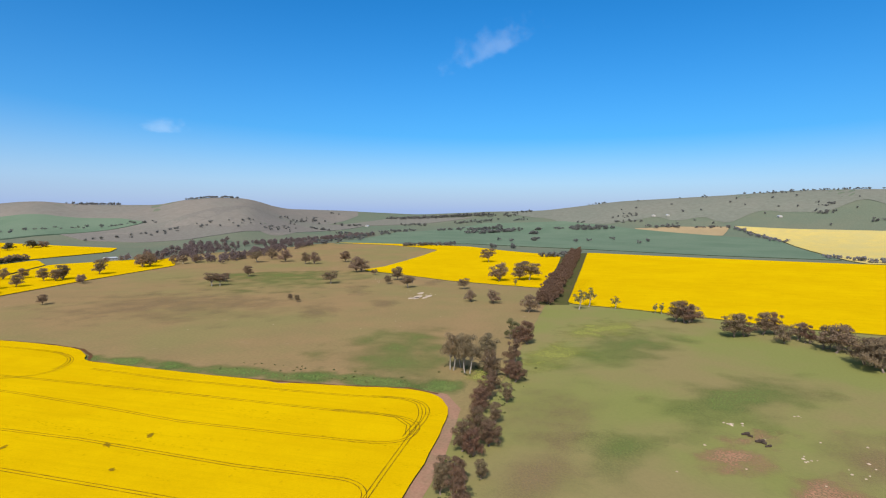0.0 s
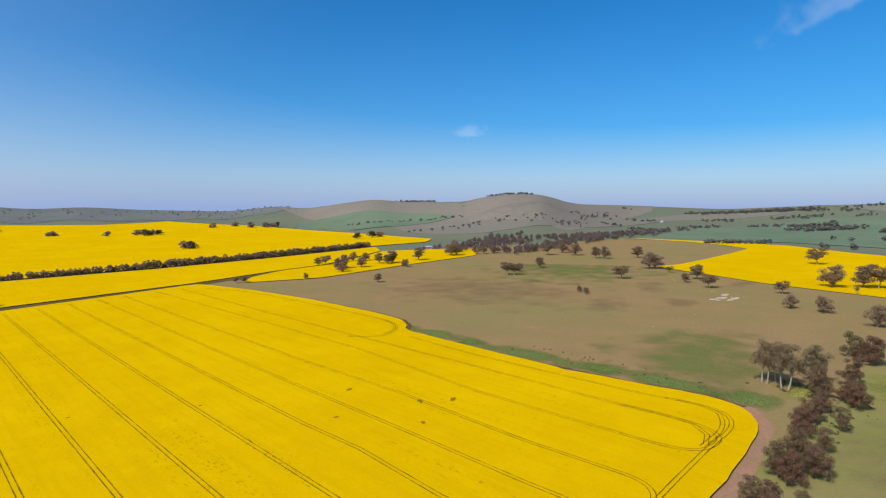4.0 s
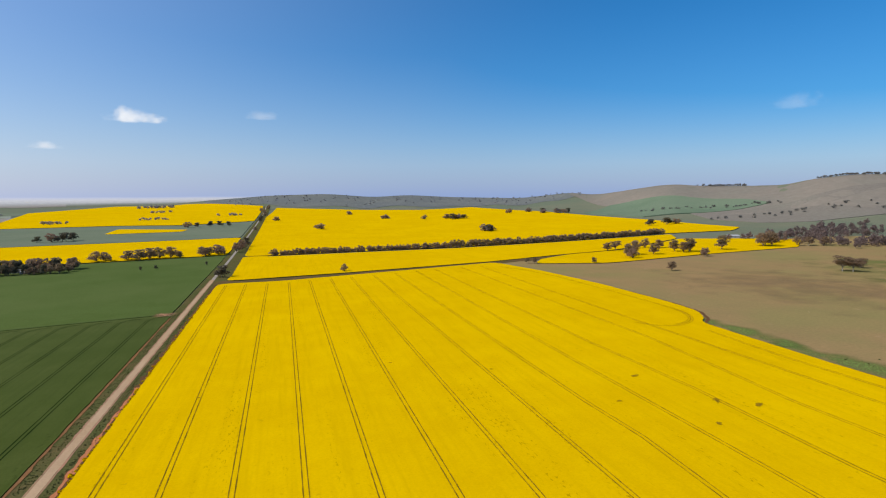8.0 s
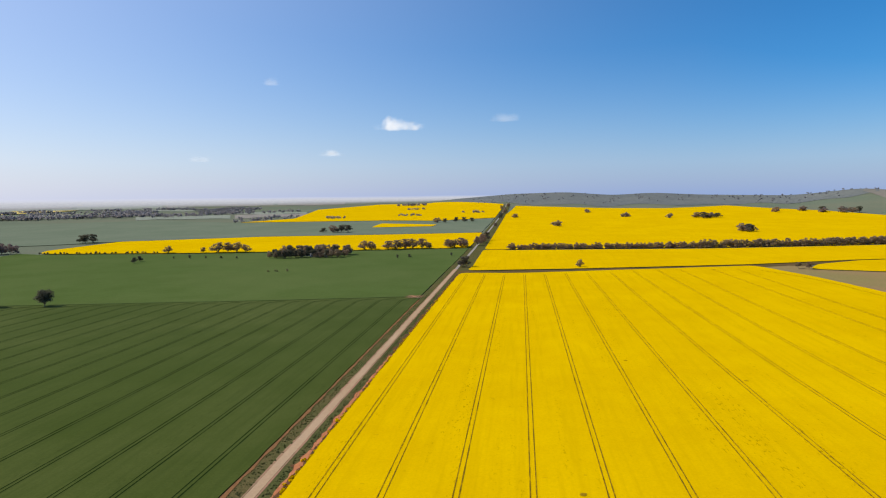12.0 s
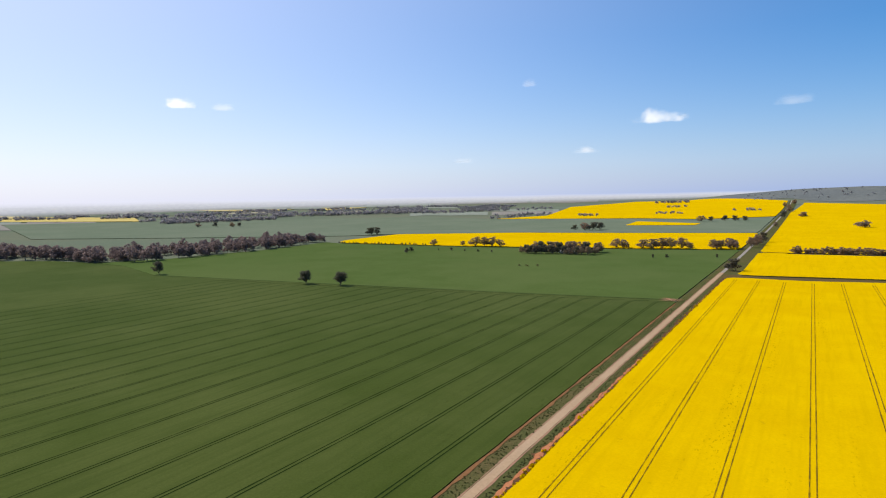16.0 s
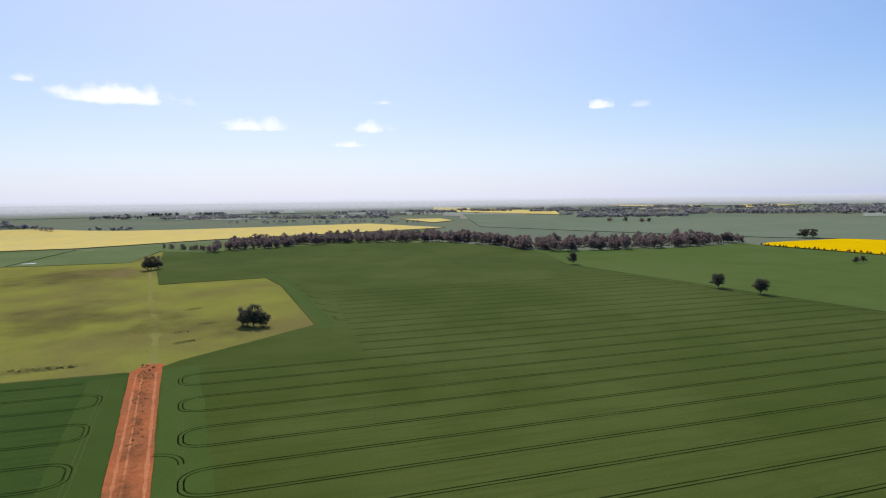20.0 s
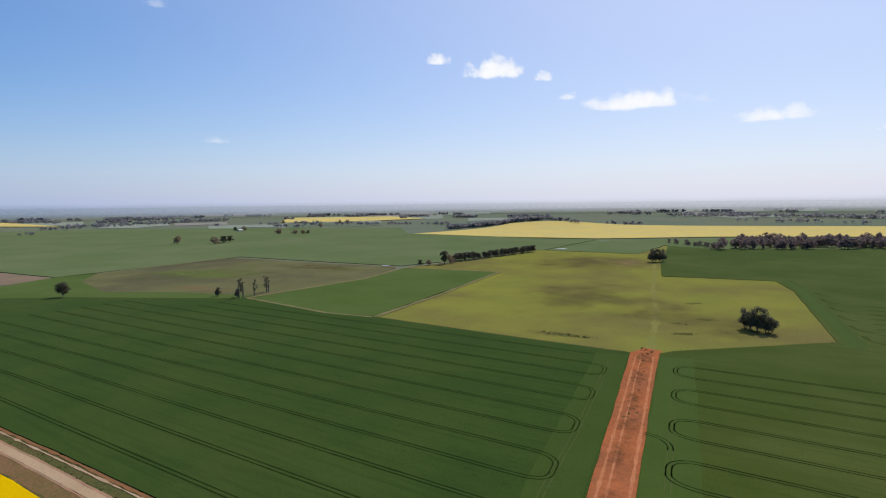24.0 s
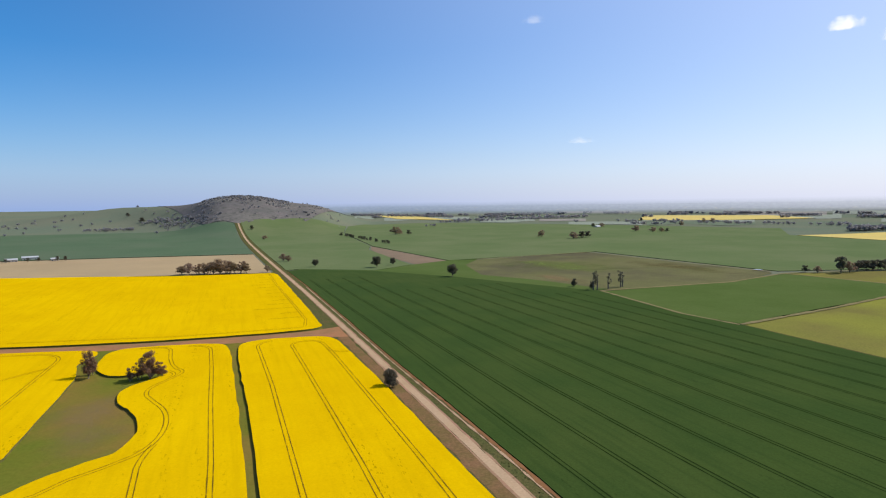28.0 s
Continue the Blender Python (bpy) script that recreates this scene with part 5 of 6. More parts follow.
def row_spots(pts, n, depth, h):
    """Places along a bent line."""
    pts = [Vector(p) for p in pts]
    lengths = [(b - a).length for a, b in zip(pts, pts[1:])]
    out = []
    for k in range(n):
        d = sum(lengths) * (k + plant_rng.random()) / n
        for a, b, l in zip(pts, pts[1:], lengths):
            if d <= l:
                p = a.lerp(b, d / l)
                break
            d -= l
        out.append((p.x + plant_rng.uniform(-depth, depth), p.y + plant_rng.uniform(-depth, depth), h * plant_rng.uniform(0.75, 1.15)))
    return out


NEAR = ("broad_gum", "round_gum", "open_gum")
for x, y, h, wide in ((380, 97, 26, 0.8), (374, 84, 28, 0.8), (388, 91, 22, 0.75), (398, 73, 24.5, 0.8)):
    plant("umbrella_gum", x, y, h, "tall tan-crowned gum with pale trunk at the pasture corner", "gums of the corner clump", wide)
plant_all(((1546, 46, 17), (1550, 52, 15)), ("belt_gum",), "bronze gum at the end of the shelter belt", "shelter belt end")
plant("yellow_gum", 488, 69, 18.5, "yellow-green leafy gum at the end of the fence row", "gums along the fence", 0.95)
for x, y, h, wide in ((481, 62, 15.5, 1.15), (475, 54, 21.5, 1.0), (408, 57, 18.5, 1.0), (374, 55, 12.0, 1.25), (364, 49, 15.0, 1.2), (371, 68, 20.0, 0.9), (344, 61, 13.5, 0.95), (324, 61, 14.0, 1.2), (303, 61, 15.0, 1.15), (269, 56, 16.0, 1.0), (249, 58, 16.0, 0.95), (245, 52, 14.0, 1.0), (258, 47, 13.5, 1.25), (216, 52, 13.0, 0.9), (199, 47, 15.0, 0.9)):
    plant(plant_rng.choice(("tall_gum", "tall_gum", "clump_gum")), x, y, h, "bronze-leaved gum of the fence row", "gums along the fence", wide)
for x, y, h, wide in ((322, 48, 13.0, 1.0), (288, 49, 12.0, 1.1), (220, 59, 11.0, 1.1), (207, 57, 13.0, 1.0), (224, 44, 9.5, 1.1)):
    plant("slim_gum", x, y, h, "smaller grey-brown gum of the fence row", "gums along the fence", wide)
grove("shelter_belt", row_spots(((690, 56), (1540, 50)), 190, 11.0, 19), ("belt_gum", "belt_gum"), "dense bronze shelter belt between two canola fields")
plant_all(((509, 636, 11), (673, 760, 12), (774, 836, 24), (695, 824, 22), (675, 836, 19), (907, 866, 24), (713, 557, 18), (720, 548, 16), (766, 573, 12), (838, 579, 17), (799, 403, 17), (964, 432, 24), (972, 425, 22), (1144, 538, 22), (632, 377, 7), (619, 358, 8), (875, 317, 20), (821, 314, 12), (786, 269, 16), (800, 186, 14), (688, 151, 12), (684, 121, 14), (632, 71, 17), (1074, 581, 22), (1068, 599, 22), (1098, 664, 22), (1134, 723, 22), (1065, 714, 22), (932, 383, 9)), NEAR, "solitary gum in the brown pasture", "pasture gums", 30, 1.1, 1.2)
plant_all(((1237, 231, 24), (905, 152, 22), (930, 123, 23), (936, 105, 24)), NEAR, "dark gum standing in canola", "gums in the east canola", 36, 1.1, 1.4)
plant_all(((856, 117, 13), (669, 16, 26), (694, 5, 24), (686, -25, 16), (668, -68, 12), (667, -75, 13)), ("thin_gum",), "thin pale gum at the canola edge", "thin gums")
plant_all(((621, -83, 23), (618, -94, 22), (626, -100, 18), (559, -126, 23), (567, -137, 20), (580, -155, 22), (584, -168, 20), (544, -163, 16), (563, -179, 16), (550, -183, 17), (531, -189, 20), (518, -193, 24), (532, -206, 20), (484, -199, 22), (478, -204, 24), (462, -202, 24), (450, -215, 22), (430, -222, 22)), ("round_gum", "broad_gum", "clump_gum"), "gum of the row along the canola edge", "gums along the east canola", 24, 1.15)
plant_all(((451, 737, 9), (367, 766, 9), (357, 770, 8), (794, 593, 10), (684, 776, 11), (700, 829, 18), (678, 817, 18), (572, 888, 15), (591, 892, 17), (551, 798, 20), (575, 817, 22), (664, 908, 17), (688, 899, 16), (545, 774, 15), (610, 812, 18), (640, 905, 15), (889, 854, 24), (905, 850, 24), (969, 910, 22), (964, 847, 17), (983, 839, 16), (1010, 830, 17)), NEAR, "dark gum at the canola wedge", "gums of the canola wedge", 28, 1.12, 1.12)
grove("creek_wood", row_spots(((1000, 800), (1620, 900)), 70, 38, 17) + row_spots(((1010, 930), (1500, 1120)), 105, 70, 15) + row_spots(((1500, 1000), (2150, 930)), 120, 45, 15), ("wood_gum", "wood_bush"), "grey-brown gums along a creek line")
grove("windbreak", row_spots(((-20, 1003), (145, 1023), (321, 1039)), 70, 2.5, 11.5), ("far_gum", "far_red_gum"), "long planted windbreak of small gums")
grove("windbreak", row_spots(((321, 1039), (597, 1092), (912, 1182)), 115, 2.5, 14), ("far_gum", "far_red_gum"), "long planted windbreak of taller gums")
plant_all(((83, 765, 11),), ("round_gum",), "round gum beside the field lane", "")
plant_all(((112, 1679, 18), (102, 1759, 10), (540, 1446, 20), (550, 1440, 19), (560, 1450, 18), (529, 2085, 18), (399, 2177, 18), (385, 2180, 14), (630, 2043, 22), (621, 2087, 20), (662, 2070, 20), (645, 2060, 19), (680, 2060, 18), (293, 2532, 18), (-19, 2171, 17), (1080, 1455, 20), (1153, 1469, 22), (1189, 1476, 18), (1007, 2382, 22), (1123, 2418, 22), (1156, 2336, 22), (1187, 2259, 24), (1244, 2259, 22), (1140, 2300, 20), (1215, 2250, 20)), ("far_gum", "far_red_gum", "far_bush"), "dark gum standing in flowering canola", "gums in the north canola", 26, 1.65)
plant_all(((-72, 762, 15), (-79, 772, 9), (-73, 1137, 20), (-70, 1204, 19), (-81, 1099, 18), (-75, 1165, 17), (-74, 1687, 13), (-71, 2109, 20), (-76, 2250, 18), (-68, 2524, 22), (-76, 2700, 22), (-66, 3077, 24), (-95, 2900, 22)), ("round_gum", "far_bush"), "dark gum beside the country road", "roadside gums")
plant_all(((-474, 444, 15), (-429, 453, 15), (-721, 411, 17)), ("green_gum",), "round gum standing alone in wheat", "wheat gums")
plant_all(((-587, 782, 9), (-592, 802, 9), (-174, 879, 6), (-192, 871, 6), (-109, 907, 6), (-562, 844, 4), (-537, 849, 6), (-511, 854, 4), (-482, 850, 5), (-457, 854, 4)), ("far_bush",), "dark bush in green wheat", "bushes in the wheat")
plant_all(((-945, 1099, 19), (-943, 1121, 19), (-962, 1123, 18), (-496, 1442, 20), (-473, 1446, 21), (-464, 1470, 19), (-522, 1437, 14), (-282, 1893, 18), (-254, 1896, 15), (-221, 1930, 17), (-194, 1932, 17), (-167, 1934, 15), (-1750, 1131, 14), (-1707, 1169, 16), (-1645, 1189, 16), (-1640, 1216, 14)), ("far_gum", "far_bush"), "gum in far green crop", "gums of the far crops", 24, 1.3)
plant_all(((-538, 938, 19), (-522, 941, 20), (-506, 945, 19), (-490, 949, 15), (-628, 927, 13), (-569, 942, 11), (-285, 1008, 17), (-273, 1011, 15), (-242, 1018, 16), (-224, 1011, 18), (-211, 1025, 19), (-196, 1028, 19), (-181, 1031, 20), (-164, 1024, 13), (-135, 1053, 17), (-121, 1045, 16), (-108, 1059, 18), (-102, 1071, 16), (-128, 1040, 17)), ("round_gum", "broad_gum", "far_gum"), "gum in front of the canola strip", "gums of the canola strip", 24, 1.3)
grove("fence_hedge", row_spots(((-640, 925), (-860, 889)), 24, 2.0, 4.5), ("far_bush",), "low bushes along a fence line")
belt((-404, 858), (-282, 880), 28, 7.0, 13, ("far_bush", "round_gum"), "garden tree round the farmstead", "farmstead trees")
belt((-395, 900), (-280, 922), 22, 8.0, 17, ("far_bush", "far_gum"), "garden tree round the farmstead", "farmstead trees")
# the wood
WOOD_EDGE = ((-1140, -127), (-1215, 20), (-1257, 129), (-1200, 345), (-1060, 425), (-962, 445), (-905, 478), (-892, 583), (-888, 727), (-910, 890))
grove("gum_wood", [(x - plant_rng.random() ** 1.4 * 150, y + plant_rng.random() * 25, h * plant_rng.uniform(0.72, 1.12)) for x, y, h in row_spots(WOOD_EDGE, 430, 8, 21)], ("wood_gum", "wood_bush"), "dense grey-brown gum wood behind the wheat")
plant("wood_gum", -1128, -120, 16, "grey-brown gum at the end of the wood", "gums of the wood end")
plant("wood_bush", -1135, -132, 13, "grey-brown bushy gum at the end of the wood", "gums of the wood end")
grove("gum_wood", row_spots(((-1262, -232), (-1215, -175), (-1160, -135)), 12, 6, 11), ("wood_bush",), "low dark trees at the end of the wood")
plant_all(((-446, -20, 18), (-452, -26, 15), (-444, -12, 14)), ("dark_bush",), "dark spreading clump tree in rough pasture", "clump tree", 20, 0.9)
plant_all(((-879, -183, 22), (-889, -174, 20)), ("dark_bush",), "dark tree at the pasture corner", "corner trees")
plant_all(((-676, -475, 9), (-687, -467, 9), (-709, -452, 20), (-726, -453, 14)), ("far_bush", "round_gum"), "dark tree of the pasture hedge", "pasture hedge")
grove("pasture_hedge", row_spots(((-745, -459), (-960, -416)), 38, 3.5, 11.5), ("far_bush",), "dark hedge trees beside the pasture")
plant_all(((-350, -501, 10), (-357, -479, 9)), ("dark_bush",), "dark bush among dead trees", "dead tree group", 20, 0.6)
plant_all(((-354, -472, 20), (-358, -471, 18), (-373, -472, 17), (-392, -476, 18), (-396, -478, 16)), ("dead_gum",), "grey half-dead gum with bare limbs", "dead tree group")
plant_all(((-265, -641, 15), (-205, -787, 16), (-235, -806, 11), (-123, -839, 11)), ("green_gum",), "gum in the green wheat corner", "wheat corner gums")
plant_all(((-73.4, -257, 8.8),), ("ball_bush",), "dense round bush beside the gravel road", "", 20, 0.95)
plant_all(((41, -321, 16),), ("tall_gum",), "bronze gum in the grassy hollow", "gums of the hollow", 20, 0.8)
plant_all(((36, -321, 9), (46, -323, 9), (41, -325, 9), (50, -321, 7)), ("clump_gum",), "dense bushy gum in the grassy hollow", "gums of the hollow", 20, 0.95)
plant_all(((72, -335, 16), (71, -342, 11)), ("tall_gum",), "slender gum at the canola edge", "gums of the hollow", 20, 0.6)
plant_all(((-52, -805, 10), (-87, -953, 13), (-94, -939, 11)), ("round_gum",), "gum beside the gravel road", "roadside gums")
plant_all(((57, -825, 13), (49, -828, 15), (38, -823, 14), (29, -818, 15), (18, -812, 17), (10, -808, 21), (0, -810, 17), (-10, -805, 15), (-19, -807, 16), (-25, -804, 15), (24, -824, 15), (-4, -816, 16)), ("round_gum", "clump_gum", "broad_gum"), "gum of the clump in the stubble", "stubble clump", 24, 1.3)
plant_all(((-771, -1256, 18), (-805, -1160, 17), (-834, -1165, 17), (-857, -1174, 16), (-845, -1180, 15), (-1141, -1257, 14), (-1159, -1243, 13), (-1171, -1234, 11), (-464, -1560, 24), (-482, -1579, 15), (-497, -1540, 14), (-1121, -1305, 17), (-1650, -1558, 16), (-1671, -1539, 16), (-1433, -1448, 16), (-74, -1749, 13), (-95, -1529, 10), (285, -2314, 18), (361, -2529, 16), (-1151, -1548, 14), (-1193, -1558, 14), (-1550, -1775, 14)), ("far_gum", "far_bush"), "far gum on green country", "far southern gums", 24, 1.1)
grove("far_hedge", row_spots(((-311, -1586), (-355, -1220)), 18, 3.0, 9), ("far_bush",), "far dark hedge in green country")

plant_all(((-328, 696, 3.5), (-316, 698, 3), (-305, 706, 3.5), (-321, 704, 3)), ("yellow_gum",), "low yellow-green shrub in wheat", "shrubs in the wheat", 20, 1.3)


# ------------------------------------------------------------------ tufts and low scrub
def tufts(name, spots, mat, label):
    """Low clumps of grass or weeds, joined: small leaf sprays set round each place."""
    rng = random.Random(len(spots) + 3)
    z = land([s[0] for s in spots], [s[1] for s in spots])
    clumps = [((x, y, float(g) + lift + r * 0.25), r, 0.55) for (x, y, r, lift), g in zip(spots, z)]
    me = crown_mesh(name, clumps, len(clumps) * 22, 0.3, mat, rng)
    return tagged(new(name, me), label, "grass", "", "stuff")


tuft_rng = random.Random(41)
road_side = []
for k in range(1500):
    y = 700 - 1450 * tuft_rng.random() ** 1.0
    edge = tuft_rng.random() < 0.5 and y > 40
    x = tuft_rng.uniform(-78.4, -73.2) if edge else tuft_rng.uniform(-90.4, -84.6)
    road_side.append((x, y, tuft_rng.uniform(0.10, 0.26) if edge else tuft_rng.uniform(0.06, 0.18), 0.02))
for k in range(1500):
    y = 62 + 480 * tuft_rng.random() ** 1.3
    road_side.append((-76.3 - 2.4 * tuft_rng.random() ** 0.8 if k % 2 else tuft_rng.uniform(-90.2, -85.0), y, tuft_rng.uniform(0.08, 0.24), 0.02))
tufts("roadside_scrub", road_side, SCRUB, "dark green weeds and tufts along the gravel road")
track_spots = []
for k in range(120):
    f = tuft_rng.choice((tuft_rng.uniform(0.0, 0.22), tuft_rng.uniform(0.55, 1.0)))
    x = -98 - 250 * f
    mid = -29.5 - (-92 - x) * 0.172
    track_spots.append((x, mid + tuft_rng.choice((-2.2, -0.8, 1.2, 2.4)) + tuft_rng.gauss(0, 0.7) - (1.5 if f < 0.3 else 0), tuft_rng.uniform(0.14, 0.38), 0.15))
tufts("track_tufts", track_spots, SCRUB, "dark weeds on the red earth track")
tufts("pasture_rushes", [(x + tuft_rng.gauss(0, a), y + tuft_rng.gauss(0, b), tuft_rng.uniform(0.4, 0.9), 0.15) for x, y, a, b, n in ((-368, -128, 1.6, 9, 26), (-412, -62, 1.2, 5, 7), (-445, -70, 1.5, 4, 5), (-352, -74, 3, 3, 10)) for _ in range(n)], SCRUB, "dark rush tufts in rough pasture")
tufts("pasture_weeds", [(340 + tuft_rng.gauss(6, 8), tuft_rng.uniform(120, 260), tuft_rng.uniform(0.3, 0.8), 0.1) for _ in range(46)], SCRUB, "dark weeds in the green strip beside canola")
# tufts added as undergrowth and as stand-in for shade below the gums
tufts("fence_undergrowth", [(tuft_rng.uniform(190, 420), 52 + tuft_rng.gauss(0, 5), tuft_rng.uniform(0.4, 1.2), 0.1) for _ in range(130)] + [(tuft_rng.uniform(370, 400), tuft_rng.uniform(65, 105), tuft_rng.uniform(0.4, 1.3), 0.1) for _ in range(50)], SCRUB, "undergrowth tufts added for dark shade below the fence row gums")
tufts("canola_rim", [(x - abs(tuft_rng.gauss(0, 0.9)), 66 + 560 * tuft_rng.random() ** 1.5, tuft_rng.uniform(0.3, 0.75), 0.45) for x in [-72.3] * 620], CANOLA, "stray canola plants at the field edge")

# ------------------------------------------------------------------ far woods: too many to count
def far_wood(name, spots, label, leaves=LEAF_FAR_HAZE):
    """Distant trees as small leafy clumps in one mesh."""
    rng = random.Random(len(spots))
    verts, faces = [], []
    for x, y, h in spots:
        z = float(land(x, y))
        for _ in range(5):
            cx, cy, cz = x + rng.gauss(0, h * 0.25), y + rng.gauss(0, h * 0.25), z + h * rng.uniform(0.35, 0.8)
            for _ in range(9):
                v = Vector((rng.gauss(0, 1), rng.gauss(0, 1), rng.gauss(0, 1))).normalized()
                p = Vector((cx, cy, cz)) + v * h * 0.22
                u = (v + Vector((rng.gauss(0, 0.4), rng.gauss(0, 0.4), rng.gauss(0, 0.4)))).orthogonal().normalized()
                w = v.cross(u).normalized()
                s = h * 0.16
                i = len(verts)
                verts += [p - u * s, p - w * s, p + u * s, p + w * s * 1.2]
                faces.append((i, i + 1, i + 2, i + 3))
        i = len(verts)
        r = h * 0.03
        verts += [(x - r, y - r, z - 0.3), (x + r, y - r, z - 0.3), (x + r, y + r, z - 0.3), (x - r, y + r, z - 0.3), (x, y, z + h * 0.6)]
        faces += [(i, i + 1, i + 4), (i + 1, i + 2, i + 4), (i + 2, i + 3, i + 4), (i + 3, i, i + 4)]
    return tagged(new(name, mesh_from(name, verts, faces, leaves)), label, "trees", "", "stuff")


fw = random.Random(9)


def polar(a, r):
    return -math.sin(radians(a)) * r, math.cos(radians(a)) * r


def scatter(n, a0, a1, r0, r1, h0, h1):
    out = []
    for _ in range(n):
        x, y = polar(fw.uniform(a0, a1), r0 + (r1 - r0) * fw.random() ** 0.7)
        out.append((x, y, fw.uniform(h0, h1)))
    return out


def clusters(n, a0, a1, r0, r1, h, each):
    """Rows of trees along paddock edges, lying across the view of the plain."""
    out = []
    for _ in range(n):
        a, r = fw.uniform(a0, a1), r0 + (r1 - r0) * fw.random() ** 0.8
        long, tilt = fw.uniform(0.6, 3.2), fw.gauss(0, 30)
        for k in range(max(3, int(each * long * 1.4))):
            x, y = polar(a + long * (fw.random() - 0.5), r + tilt * fw.random() + fw.gauss(0, 10))
            out.append((x, y, h * fw.uniform(0.7, 1.2)))
    return out


def strip_of(n, a, b, depth, h):
    """A belt of wood between two (bearing, distance) places."""
    out = []
    for _ in range(n):
        k = fw.random()
        x, y = polar(a[0] + (b[0] - a[0]) * k, a[1] + (b[1] - a[1]) * k + depth * (fw.random() - 0.5) * 2)
        out.append((x, y, h * fw.uniform(0.65, 1.2)))
    return out


def line_of(n, a, b, depth, h):
    return [(a[0] + (b[0] - a[0]) * (k + fw.random()) / n + fw.gauss(0, depth), a[1] + (b[1] - a[1]) * (k + fw.random()) / n + fw.gauss(0, depth), h * fw.uniform(0.7, 1.2)) for k in range(n)]


far_wood("far_wood", line_of(60, polar(-50.2, 2680), polar(-54.5, 2700), 14, 9) + line_of(40, polar(-41.0, 2850), polar(-44.5, 2800), 14, 10), "dark trees along the hill top", LEAF_EAST_HAZE)
far_wood("far_wood", clusters(16, -62, -92, 2450, 3300, 11, 5), "scattered dark trees on the far slopes", LEAF_EAST_HAZE)
far_wood("far_wood", scatter(40, -92, -120, 2500, 3150, 8, 12) + clusters(8, -92, -118, 2450, 2800, 9, 5) + line_of(50, polar(-104, 3060), polar(-113, 3000), 20, 9), "scattered dark trees on the long ridge", LEAF_EAST_HAZE)
far_wood("far_wood", line_of(46, (1400, 1560), (2100, 1240), 22, 10) + line_of(34, (1380, 1920), (1760, 1600), 12, 10), "dark hedgerow trees below the hill", LEAF_EAST_HAZE)
far_wood("far_wood", line_of(60, (1560, 880), (2450, 900), 26, 14) + line_of(9, (2000, 350), (2200, -300), 110, 13) + line_of(34, (2610, 600), (2690, 450), 14, 14) + line_of(30, (2630, 130), (2600, -50), 12, 14) + line_of(12, (2437, 262), (2430, 245), 6, 14) + line_of(16, (2560, -240), (2536, -330), 10, 13), "trees along far paddock edges", LEAF_EAST_HAZE)
far_wood("far_wood", line_of(46, (2995, 1148), (3110, 1030), 16, 13) + line_of(60, (3110, 1030), (3170, 837), 18, 15) + line_of(70, (3170, 837), (3195, 605), 18, 16), "dark line of wood below the eastern ridge", LEAF_EAST_HAZE)
far_wood("far_wood", line_of(30, (2444, 534), (2503, 440), 22, 17) + line_of(24, (2503, 440), (2620, 346), 16, 15) + line_of(6, (2589, 262), (2589, 246), 6, 15) + line_of(26, (2569, 106), (2554, -60), 10, 15) + line_of(16, (2445, 910), (2530, 837), 12, 12) + line_of(20, (2574, 726), (2656, 627), 12, 12), "clumps of trees on far green crops", LEAF_EAST_HAZE)
far_wood("far_wood", line_of(34, (1665, 590), (1755, 443), 7, 13) + line_of(5, (1702, 308), (1699, 296), 4, 13) + line_of(5, (1699, 246), (1696, 236), 4, 15) + line_of(5, (2080, 225), (2080, 210), 5, 14) + line_of(16, (1413, 116), (1455, 56), 8, 14) + line_of(26, (2219, 1350), (2619, 1369), 26, 11) + line_of(14, (1931, 1256), (2155, 1267), 12, 10), "trees behind the east canola", LEAF_EAST_HAZE)
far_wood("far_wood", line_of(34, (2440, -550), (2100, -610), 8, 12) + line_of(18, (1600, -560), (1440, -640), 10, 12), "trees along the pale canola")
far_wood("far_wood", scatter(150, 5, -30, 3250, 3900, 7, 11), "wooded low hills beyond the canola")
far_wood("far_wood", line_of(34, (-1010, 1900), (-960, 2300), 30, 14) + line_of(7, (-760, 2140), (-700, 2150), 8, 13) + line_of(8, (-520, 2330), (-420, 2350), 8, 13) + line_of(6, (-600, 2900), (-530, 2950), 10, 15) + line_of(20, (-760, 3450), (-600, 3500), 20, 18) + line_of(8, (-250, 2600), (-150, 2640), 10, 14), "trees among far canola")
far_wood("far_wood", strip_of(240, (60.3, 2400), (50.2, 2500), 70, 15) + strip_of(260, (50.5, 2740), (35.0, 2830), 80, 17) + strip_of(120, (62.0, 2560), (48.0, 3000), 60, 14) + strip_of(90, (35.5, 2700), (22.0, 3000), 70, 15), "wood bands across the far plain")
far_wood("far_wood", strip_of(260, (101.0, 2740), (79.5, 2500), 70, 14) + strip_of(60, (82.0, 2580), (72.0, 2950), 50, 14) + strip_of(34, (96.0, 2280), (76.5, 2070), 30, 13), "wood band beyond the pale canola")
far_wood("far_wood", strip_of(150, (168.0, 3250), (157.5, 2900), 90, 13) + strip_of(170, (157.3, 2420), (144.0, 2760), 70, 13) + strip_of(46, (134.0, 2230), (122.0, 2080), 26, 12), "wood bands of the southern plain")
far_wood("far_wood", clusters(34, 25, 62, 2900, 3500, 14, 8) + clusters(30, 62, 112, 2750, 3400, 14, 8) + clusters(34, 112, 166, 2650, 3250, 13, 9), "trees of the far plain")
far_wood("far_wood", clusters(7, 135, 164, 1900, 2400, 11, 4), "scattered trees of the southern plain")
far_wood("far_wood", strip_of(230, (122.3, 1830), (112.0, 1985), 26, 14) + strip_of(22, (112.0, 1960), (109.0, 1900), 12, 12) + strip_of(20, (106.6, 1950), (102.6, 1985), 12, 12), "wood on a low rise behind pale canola")
